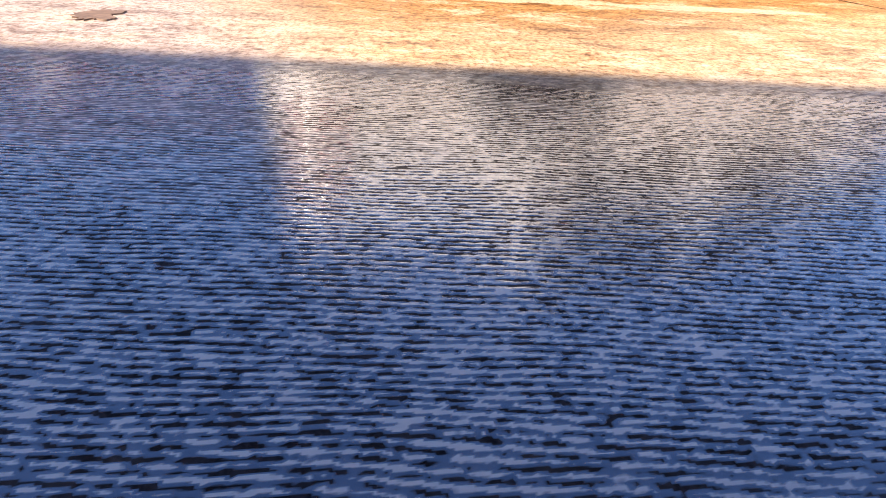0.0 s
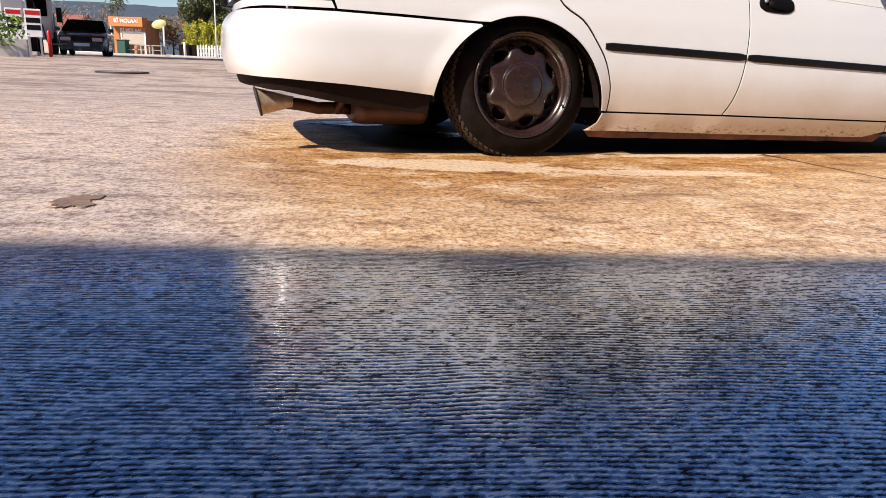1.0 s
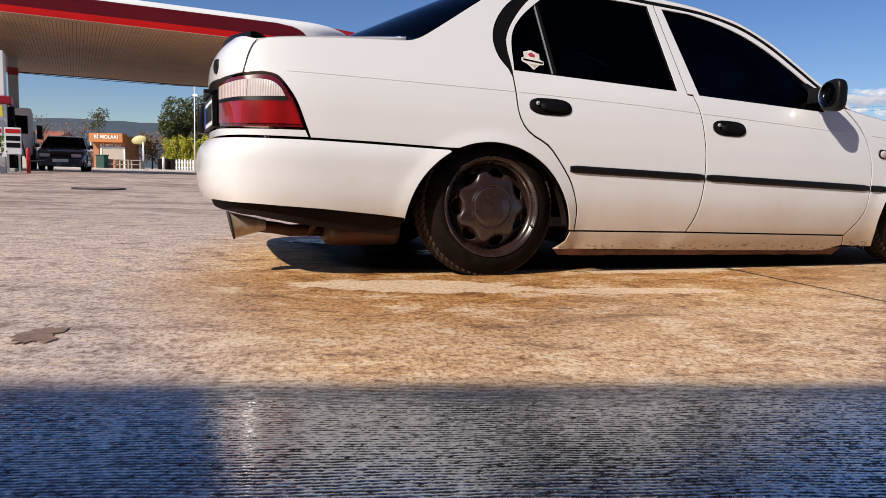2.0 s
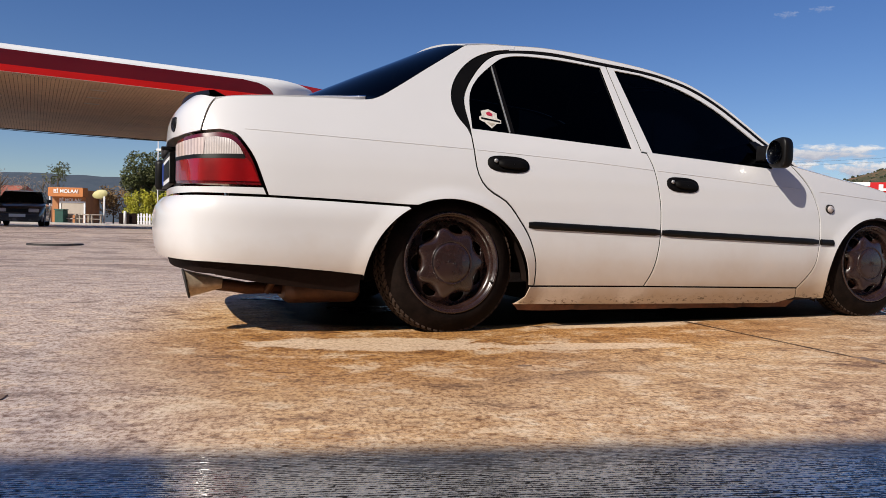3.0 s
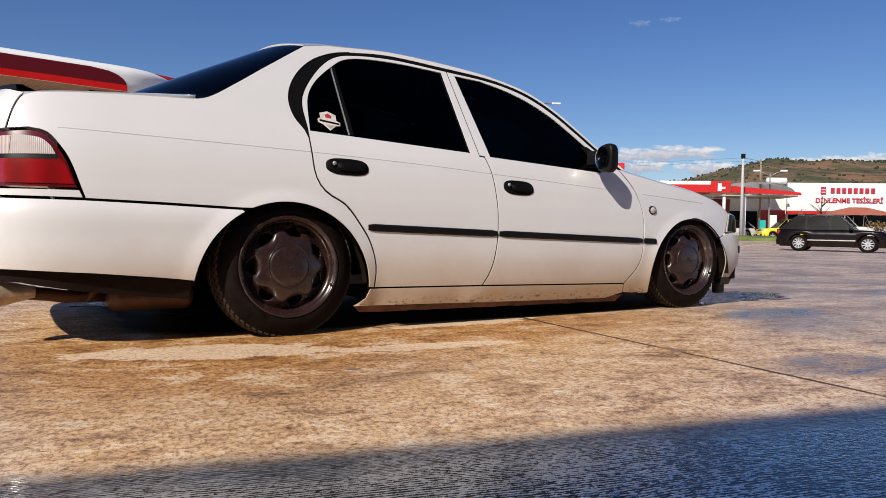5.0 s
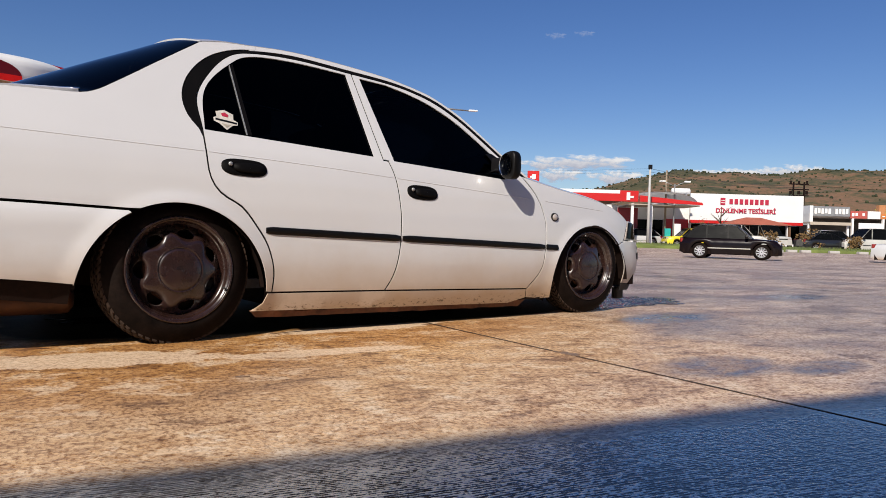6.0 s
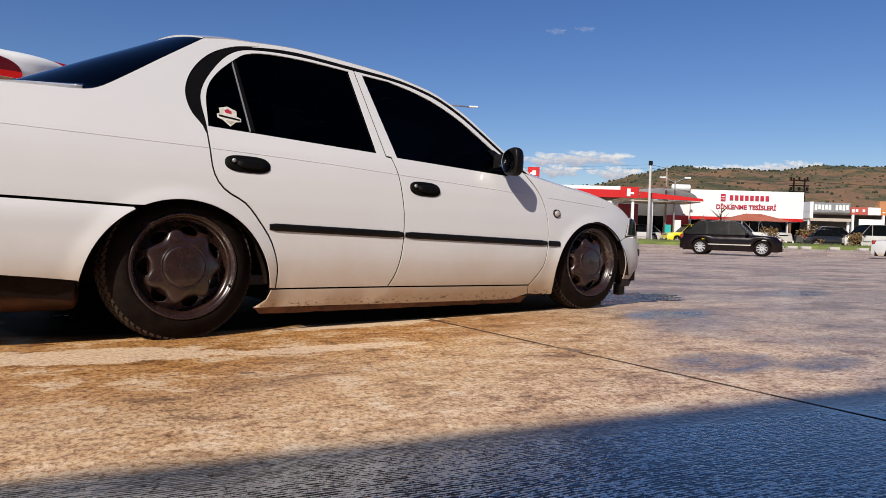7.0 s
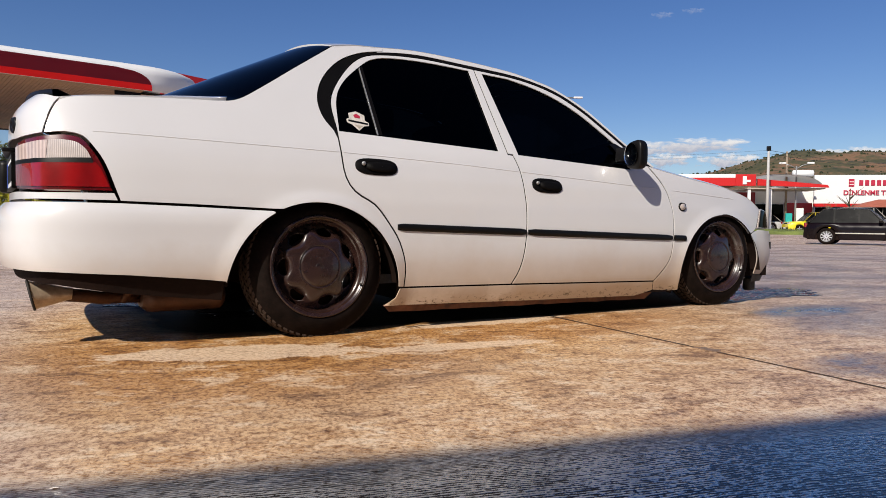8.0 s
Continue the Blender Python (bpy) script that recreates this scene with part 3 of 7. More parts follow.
def ground_sheet():
    bm = bmesh.new()
    joint_u = [0.0, 5.2, -5.6, 10.6]
    joint_v = [5.4, 11.0, -4.6]
    us, vs = {-4000.0: 0, 4000.0: 0}, {-4000.0: 0, 4000.0: 0}
    for cuts, joints in ((us, joint_u), (vs, joint_v)):
        for j in joints:
            for d, low in ((-0.0085, 0), (-0.008, 1), (0.008, 1), (0.0085, 0)):
                cuts[j + d] = low
        for extra in (-900, -200, -90, -60, -40, -30, -22, -16, -12, -8, *range(3, 66, 2), 72, 80, 90, 200, 900):
            cuts[float(extra)] = 0
    for cuts, (a, b) in ((us, NEAR_U), (us, BEYOND_U), (vs, NEAR_V)):
        for c, low in ((a, 0), (a + 0.004, 2), (b - 0.004, 2), (b, 0)):
            cuts[c] = low
    us, vs = sorted(us.items()), sorted(vs.items())
    rows = []
    for v, low_v in vs:
        rows.append([FORECOURT @ Vector((u, v, fall(u, v) - (0.03 if low_u == 2 and low_v == 2 else 0.012 if (low_u == 1 or low_v == 1) else 0.0))) for u, low_u in us])
    grid(bm, rows)
    return bm


for k, (u, v0, v1) in enumerate(((0.0, -8.0, 40.0), (5.2, -8.0, 40.0), (-5.6, -8.0, 40.0), (10.6, -8.0, 40.0))):
    bm = bmesh.new()
    rows = []
    for j in range(321):
        v = v0 + (v1 - v0) * (j / 320) ** 1.4
        wave = 0.005 * noise.noise(Vector((k * 7.0, v * 2.2, 0))) + 0.003 * noise.noise(Vector((k * 7.0, v * 9.0, 4)))
        half = 0.0055 + 0.0055 * noise.noise(Vector((k * 5.0, v * 5.5, 8)))
        rows.append([Vector((u + wave + s * max(0.002, half), v, fall(u, v) + 0.0012)) for s in (-1, 1)])
    grid(bm, rows)
    joint = alone("trim_joint", bm, JOINT, "dark brown worn bitumen filler in the slab joint", "joint", kind="structure")
    joint.matrix_world = FORECOURT
def rippled_puddle(at, size, turn, seed, label):
    """A shallow puddle whose surface is ruffled into small waves."""
    rnd = random.Random(seed)
    shift = Vector((rnd.uniform(0, 50), rnd.uniform(0, 50), 0))
    bm = bmesh.new()
    rings, sides = 34, 120
    rows = []
    for i in range(1, rings + 1):
        u = i / rings
        row = []
        for k in range(sides + 1):
            a = 2 * math.pi * k / sides
            d = Vector((math.cos(a), math.sin(a), 0))
            r = (1 + 0.5 * noise.noise(d * 1.3 + shift) + 0.3 * noise.noise(d * 4 + shift) + 0.15 * noise.noise(d * 11 + shift)) * u
            p = Vector((d.x * r * size[0], d.y * r * size[1], 0))
            wave = noise.noise(Vector((p.x * 16, p.y * 22, seed))) + 0.5 * noise.noise(Vector((p.x * 45, p.y * 60, seed + 3)))
            p.z = 0.003 + 0.0035 * wave * (1 - u ** 6) if i < rings else 0.0
            row.append(p)
        rows.append(row)
    grid(bm, rows)
    bmesh.ops.remove_doubles(bm, verts=bm.verts[:], dist=1e-6)
    bmesh.ops.recalc_face_normals(bm, faces=bm.faces[:])
    return alone("water_puddle", bm, WATER, label, "puddle", (at[0], at[1], 0.001), turn, kind="structure", smooth=True)


def blot(name, at, size, turn, seed, material, label, category, kind="structure", thick=0.0025, rough=0.35):
    """A thin irregular patch lying on the concrete."""
    rnd = random.Random(seed)
    shift = Vector((rnd.uniform(0, 50), rnd.uniform(0, 50), 0))
    bm = bmesh.new()
    rim = []
    for k in range(72):
        a = 2 * math.pi * k / 72
        d = Vector((math.cos(a), math.sin(a), 0))
        r = 1 + rough * noise.noise(d * 1.3 + shift) * 1.6 + rough * 0.6 * noise.noise(d * 4 + shift) + rough * 0.3 * noise.noise(d * 11 + shift)
        rim.append(Vector((d.x * r * size[0], d.y * r * size[1], 0)))
    top = [bm.verts.new(p * 0.985 + Vector((0, 0, thick))) for p in rim]
    low = [bm.verts.new(p) for p in rim]
    bm.faces.new(top)
    for k in range(72):
        bm.faces.new((low[k], low[(k + 1) % 72], top[(k + 1) % 72], top[k]))
    return alone(name, bm, material, label, category, (at[0], at[1], 0.0008), turn, kind=kind)


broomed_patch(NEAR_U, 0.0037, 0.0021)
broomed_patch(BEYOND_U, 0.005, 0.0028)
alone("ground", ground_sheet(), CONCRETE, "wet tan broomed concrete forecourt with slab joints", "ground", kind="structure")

# ---- puddles and dirt on the concrete ----
rippled_puddle((3.3, 0.42), (0.62, 0.3), 4, 3, "shallow rippled puddle before the front wheel")
rippled_puddle((-0.42, 1.5), (0.26, 0.12), 8, 27, "shallow puddle dripping under the tail of the sedan")
rippled_puddle((0.0, 0.85), (0.3, 0.13), -6, 23, "shallow puddle beside the rear wheel")
blot("mud_stain", (-1.49, -0.74), (0.045, 0.085), -14, 13, MUD_SPOT, "small dark brown mud patch on concrete", "mud patch", kind="", rough=0.5)
blot("mud_stain", (-0.048, -0.69), (0.02, 0.007), -14, 14, MUD_SPOT, "tiny dark speck of mud on concrete", "mud patch", kind="")
blot("mud_stain", (1.19, -0.91), (0.03, 0.05), 8, 15, MUD_SPOT, "chipped dark hollow at the slab joint", "mud patch", kind="", rough=0.7)
manhole = thing("manhole_cover", "dark round manhole cover set in the concrete", "manhole", (-2.65, 9.7, 0.052))
part("cover", turned(bmesh.new(), [(0.01, 0.0), (0.33, 0.0), (0.34, 0.02)], 40, Matrix.Translation((0, 0, 0.012)) @ Matrix.Rotation(radians(-90), 4, "X")), KERB_GREY, manhole)
part("rim_ring", turned(bmesh.new(), [(0.34, 0.03), (0.34, -0.004), (0.39, -0.004), (0.4, 0.03)], 40, Matrix.Translation((0, 0, 0.012)) @ Matrix.Rotation(radians(-90), 4, "X")), RUBBER, manhole)

# ---- the white sedan: its right flank lies along y = 0, its nose points to +x ----
MID = 0.84
ARCH_R, ARCH_F = (-0.018, 0.18, 0.362), (2.475, 0.175, 0.352)
PLAN = [(-1.145, 0.84), (-1.14, 0.55), (-1.115, 0.30), (-1.06, 0.15), (-0.97, 0.068), (-0.8, 0.022), (-0.5, 0.007), (0, 0), (0.6, -0.002), (1.2, 0.0),
        (2.0, 0.012), (2.5, 0.032), (2.78, 0.05), (2.96, 0.085), (3.08, 0.155), (3.17, 0.3), (3.23, 0.55), (3.25, 0.84)]
OUTLINE = curve(PLAN, 900)
RUN = np.concatenate([[0], np.cumsum(np.linalg.norm(np.diff(OUTLINE, axis=0), axis=1))])
RUN -= np.interp(0.0, OUTLINE[:, 0], RUN)
TANGENT = np.gradient(OUTLINE, axis=0)
TANGENT /= np.linalg.norm(TANGENT, axis=1)[:, None]
S_REAR, S_FRONT = RUN[0], RUN[-1]
SIDE_IN = ((0.05, 0.06), (0.10, 0.04), (0.18, 0.016), (0.3, 0.002), (0.45, 0.0), (0.55, 0.006), (0.65, 0.022), (0.72, 0.039), (0.77, 0.055), (0.8, 0.068), (0.86, 0.0955), (1.4, 0.349))
REAR_IN = ((0.5, 0.058), (0.78, 0.055), (0.84, 0.06), (0.88, 0.078), (0.92, 0.118), (0.95, 0.17))
FRONT_IN = ((0.4, 0.04), (0.5, 0.05), (0.56, 0.075), (0.62, 0.12), (0.7, 0.2))
BUMP_SIDE = ((0.2, 0.012), (0.235, 0.0), (0.27, -0.009), (0.32, -0.013), (0.46, -0.012), (0.5, -0.004), (0.52, 0.006), (0.54, 0.02))
BUMP_REAR = ((0.22, 0.09), (0.25, 0.055), (0.28, 0.028), (0.33, 0.008), (0.4, 0.0), (0.47, 0.002), (0.505, 0.014), (0.525, 0.032), (0.54, 0.05))
BUMP_FRONT = ((0.05, 0.09), (0.1, 0.05), (0.17, 0.004), (0.25, -0.022), (0.38, -0.022), (0.42, -0.008), (0.46, 0.035))


SOFTENED = {}


def table(rows, v):
    """Reads a profile, its kinks rounded off."""
    if rows not in SOFTENED:
        at = np.linspace(rows[0][0] - 0.06, rows[-1][0] + 0.06, 600)
        first = (rows[1][1] - rows[0][1]) / (rows[1][0] - rows[0][0])
        last = (rows[-1][1] - rows[-2][1]) / (rows[-1][0] - rows[-2][0])
        raw = np.interp(at, [r[0] for r in rows], [r[1] for r in rows])
        raw = np.where(at < rows[0][0], rows[0][1] + (at - rows[0][0]) * first, np.where(at > rows[-1][0], rows[-1][1] + (at - rows[-1][0]) * last, raw))
        step = at[1] - at[0]
        reach = int(0.04 / step) + 1
        bell = np.exp(-0.5 * (np.arange(-reach, reach + 1) * step / 0.014) ** 2)
        SOFTENED[rows] = (at, np.convolve(np.pad(raw, reach, "reflect", reflect_type="odd"), bell / bell.sum(), "valid"))
    at, soft = SOFTENED[rows]
    return float(np.interp(v, at, soft))


def shell(s, z, side=SIDE_IN, rear=REAR_IN, front=FRONT_IN, deep=0.0):
    """The body's skin: s runs along the car from the middle of the tail, round the corner, along the flank to the nose."""
    flip = False
    if s < S_REAR:
        s, flip = 2 * S_REAR - s, True
    elif s > S_FRONT:
        s, flip = 2 * S_FRONT - s, True
    x, y = np.interp(s, RUN, OUTLINE[:, 0]), np.interp(s, RUN, OUTLINE[:, 1])
    tx, ty = np.interp(s, RUN, TANGENT[:, 0]), np.interp(s, RUN, TANGENT[:, 1])
    nx, ny = ty, -tx
    if ny > 0:
        ny = 0
    long_end = rear if x < 0.5 else front
    d = table(side, z) * ny * ny + table(long_end, z) * nx * nx + deep
    for cx, cz, r in (ARCH_R, ARCH_F):
        u = 1 - (math.hypot(x - cx, z - cz) - r) / 0.06
        if 0 < u < 1.6:
            u = min(1.0, u)
            d -= 0.009 * u * u * (3 - 2 * u) * ny * ny
    x, y = x - nx * d, y - ny * d
    return Vector((x, 2 * MID - y if flip else y, z))


def bumper_skin(s, z):
    return shell(s, z, BUMP_SIDE, BUMP_REAR, BUMP_FRONT)


def deeper(amount):
    return lambda s, z: shell(s, z, deep=amount)


def inside(p, ring):
    hit = False
    for (x0, y0), (x1, y1) in zip(ring, ring[1:] + ring[:1]):
        if (y0 > p[1]) != (y1 > p[1]) and p[0] < (x1 - x0) * (p[1] - y0) / (y1 - y0) + x0:
            hit = not hit
    return hit


def shrink(ring, amount):
    area = sum(x0 * y1 - x1 * y0 for (x0, y0), (x1, y1) in zip(ring, ring[1:] + ring[:1]))
    sign = 1 if area > 0 else -1
    out = []
    for i, (x, y) in enumerate(ring):
        (xa, ya), (xb, yb) = ring[i - 1], ring[(i + 1) % len(ring)]
        e0, e1 = Vector((x - xa, y - ya)), Vector((xb - x, yb - y))
        if e0.length < 1e-7 or e1.length < 1e-7:
            out.append((x, y))
            continue
        e0.normalize(), e1.normalize()
        n0, n1 = Vector((-e0.y, e0.x)) * sign, Vector((-e1.y, e1.x)) * sign
        n = n0 + n1
        if n.length < 0.3:
            n = n0
        n.normalize()
        k = amount / max(0.45, n.dot(n0))
        out.append((x + n.x * k, y + n.y * k))
    return out


def resample(ring, step):
    out = []
    for (x0, y0), (x1, y1) in zip(ring, ring[1:] + ring[:1]):
        count = max(1, math.ceil(math.hypot(x1 - x0, y1 - y0) / step))
        out += [(x0 + (x1 - x0) * k / count, y0 + (y1 - y0) * k / count) for k in range(count)]
    return out


def smooth_line(points, count=24):
    return [tuple(p) for p in curve(points, count)]


def arc(cx, cz, r, a0, a1, count=28):
    return [(cx + r * math.cos(radians(a0 + (a1 - a0) * k / (count - 1))), cz + r * math.sin(radians(a0 + (a1 - a0) * k / (count - 1)))) for k in range(count)]


def sheet(ring, skin=shell, gap=0.0042, step=0.03, rim=0.005, holes=(), mirror=False):
    """A pressed panel: an outline on the unrolled skin, meshed, bent to it and given a folded rim."""
    from mathutils.geometry import delaunay_2d_cdt
    fine, flat = step * 0.5, step * 0.4
    rings = [resample(shrink(ring, gap) if gap else ring, fine)] + [resample(shrink(h, -gap) if gap else list(h), fine) for h in holes]
    verts, edges = [], []
    for r in rings:
        first = len(verts)
        verts += [Vector(p) for p in r]
        edges += [(first + k, first + (k + 1) % len(r)) for k in range(len(r))]
    xs, zs = [p[0] for p in rings[0]], [p[1] for p in rings[0]]
    border = np.array([p for r in rings for p in r])
    nx, nz = int((max(xs) - min(xs)) / step), int((max(zs) - min(zs)) / flat)
    for i in range(nx + 1):
        for k in range(nz + 1):
            p = (min(xs) + (i + 0.5) * step, min(zs) + (k + 0.5) * flat)
            if inside(p, rings[0]) and not any(inside(p, h) for h in rings[1:]) and np.min(np.abs(border - p).sum(1)) > flat * 0.6:
                verts.append(Vector(p))
    co, _, faces, *_ = delaunay_2d_cdt(verts, edges, [], 0, 1e-6)
    place = [skin(v.x, v.y) for v in co]
    if mirror:
        place = [Vector((p.x, 2 * MID - p.y, p.z)) for p in place]
    bm = bmesh.new()
    bv = [bm.verts.new(p) for p in place]
    for f in faces:
        c = sum((co[i] for i in f), Vector((0, 0))) / 3
        if inside(c, rings[0]) and not any(inside(c, h) for h in rings[1:]):
            a, b, d = (co[i] for i in f)
            longest = max((a - b).length, (b - d).length, (d - a).length)
            if abs((b - a).cross(d - a)) > 0.0009 * longest:
                bm.faces.new([bv[i] for i in f])
    bmesh.ops.delete(bm, geom=[v for v in bm.verts if not v.link_faces], context="VERTS")
    bmesh.ops.recalc_face_normals(bm, faces=bm.faces[:])
    bm.normal_update()
    lean = sum((f.normal.dot(f.calc_center_median() - Vector((f.calc_center_median().x * 0.75 + 0.25, MID, 0.5))) * f.calc_area() for f in bm.faces))
    if lean < 0:
        bmesh.ops.reverse_faces(bm, faces=bm.faces[:])
    bm.normal_update()
    for f in bm.faces:
        f.smooth = True
    if rim:
        for e in [e for e in bm.edges if len(e.link_faces) == 1]:
            loop = e.link_loops[0]
            a, b = loop.vert, loop.link_loop_next.vert
            quad = [b.co, a.co, a.co - a.normal * rim, b.co - b.normal * rim]
            bm.faces.new([bm.verts.new(q) for q in quad])
    return bm


def lid(edge, crown, bow=0.0, power=2.0, count=30, across=28, reach=1.0):
    """A panel across the car between its two mirrored side edges, arched in height (crown) and along the car (bow)."""
    line = curve(edge, count)
    rows = []
    for i, (x, y, z) in enumerate(line):
        u = i / (count - 1)
        c = crown(u) if callable(crown) else crown
        b = bow(u) if callable(bow) else bow
        row = []
        for k in range(across + 1):
            v = math.sin((k / across - 0.5) * math.pi) * reach
            lift = 1 - abs(v) ** power
            row.append(Vector((x + b * lift, MID + (MID - y) * v, z + c * lift)))
        rows.append(row)
    return rows


def lid_mesh(rows, thick=0.012):
    bm = grid(bmesh.new(), rows)
    bm.normal_update()
    if sum(f.normal.z for f in bm.faces) < 0:
        bmesh.ops.reverse_faces(bm, faces=bm.faces[:])
    bm.normal_update()
    for f in bm.faces:
        f.smooth = True
    for e in [e for e in bm.edges if len(e.link_faces) == 1]:
        loop = e.link_loops[0]
        a, b = loop.vert, loop.link_loop_next.vert
        quad = [b.co, a.co, a.co - a.normal * thick, b.co - b.normal * thick]
        bm.faces.new([bm.verts.new(q) for q in quad])
    return bm


car = thing("sedan_car", "white lowered four-door sedan with dark windows parked on wet concrete", "car")

# lines on the flank, along and up
GAP_REAR = smooth_line([(0.095, 0.85), (0.098, 0.77), (0.108, 0.66), (0.15, 0.592), (0.235, 0.54), (0.3, 0.46), (0.35, 0.38), (0.378, 0.28), (0.374, 0.187)])
GAP_MID = smooth_line([(0.985, 0.797), (1.012, 0.71), (1.026, 0.57), (1.026, 0.46), (1.018, 0.355), (0.99, 0.25), (0.948, 0.18)])
GAP_NOSE = smooth_line([(1.9, 0.79), (1.985, 0.695), (2.032, 0.6), (2.052, 0.475), (2.03, 0.285), (1.92, 0.162)])
FRAME_TOP = smooth_line([(0.095, 0.85), (0.09, 0.99), (0.165, 1.115), (0.265, 1.205), (0.385, 1.238), (0.6, 1.248), (0.885, 1.23)], 64)
GARNISH = smooth_line([(0.084, 0.85), (0.044, 0.91), (0.033, 0.985), (0.062, 1.066), (0.128, 1.146), (0.215, 1.204), (0.34, 1.243), (0.57, 1.264), (0.88, 1.246)], 72)
FRAME_FRONT = smooth_line([(0.885, 1.23), (1.1, 1.215), (1.25, 1.191), (1.39, 1.148), (1.53, 1.072), (1.66, 0.973), (1.75, 0.9), (1.84, 0.833), (1.9, 0.79)], 44)
DRIP_FRONT = smooth_line([(0.88, 1.246), (1.1, 1.23), (1.25, 1.206), (1.4, 1.162), (1.54, 1.087), (1.67, 0.989), (1.77, 0.907), (1.86, 0.84), (1.93, 0.79)], 44)
GLASS_REAR = smooth_line([(0.108, 0.852), (0.12, 0.99), (0.17, 1.078), (0.268, 1.165), (0.335, 1.205), (0.44, 1.223), (0.62, 1.226), (0.848, 1.214)], 48) + [(0.902, 0.815)]
GLASS_FRONT = [(0.932, 1.207)] + smooth_line([(1.08, 1.199), (1.22, 1.17), (1.36, 1.124), (1.5, 1.052), (1.61, 0.972), (1.7, 0.899), (1.745, 0.86)], 20) + [(1.76, 0.768), (1.022, 0.803)]
B_SPLIT = [(0.885, 1.23), (0.957, 0.80), (0.985, 0.797)]
SILL_TOP = [(0.374, 0.187), (0.948, 0.18), (1.92, 0.162)]

QUARTER = ([p for p in GARNISH if p[0] < 0.4] + [(0.4, 1.276), (0.25, 1.266), (0.14, 1.247), (0.05, 1.187), (-0.06, 1.113), (-0.17, 1.037)] + smooth_line([(-0.24, 0.99), (-0.285, 0.962), (-0.33, 0.944), (-0.39, 0.937)], 8) + [(-0.45, 0.935), (-0.6, 0.928), (-0.8, 0.915), (-0.92, 0.907)] + smooth_line([(-0.945, 0.902), (-0.975, 0.892), (-0.992, 0.872), (-1.006, 0.83), (-1.016, 0.764)], 12)
           + smooth_line([(-0.93, 0.77), (-0.868, 0.758), (-0.825, 0.715), (-0.79, 0.66), (-0.755, 0.567), (-0.742, 0.53)], 16)
           + [(-0.5, 0.524), (-0.2, 0.513)] + arc(*ARCH_R, 113, 1.5, 36) + GAP_REAR[:0:-1])
REAR_DOOR = GAP_REAR[::-1] + FRAME_TOP[1:] + B_SPLIT[1:2] + GAP_MID
FRONT_DOOR = GAP_MID[::-1] + B_SPLIT[1::-1] + FRAME_FRONT[1:] + GAP_NOSE[1:]
FENDER = (GAP_NOSE[::-1] + smooth_line([(1.9, 0.79), (2.05, 0.765), (2.24, 0.735), (2.53, 0.695), (2.74, 0.645), (2.84, 0.6), (2.885, 0.57)], 14)
          + [(2.83, 0.455), (2.79, 0.425)] + arc(*ARCH_F, 44, 192, 34) + [(2.06, 0.10), (1.93, 0.11)])
BLACK_TRIM = GARNISH + DRIP_FRONT[1:] + FRAME_FRONT[::-1] + FRAME_TOP[::-1][1:]
ROOF_EDGE = [(0.14, 1.248), (0.25, 1.267), (0.37, 1.273), (0.57, 1.284), (0.83, 1.272), (1.1, 1.247), (1.25, 1.22)]
PILLAR_EDGE = [(1.25, 1.22), (1.38, 1.184), (1.54, 1.102), (1.67, 1.003), (1.77, 0.92), (1.87, 0.85), (1.95, 0.79)]
ROOF_RAIL = ([p for p in GARNISH if p[0] > 0.36] + DRIP_FRONT[1:] + smooth_line(PILLAR_EDGE, 30)[::-1] + smooth_line(ROOF_EDGE[2:], 30)[::-1][1:])

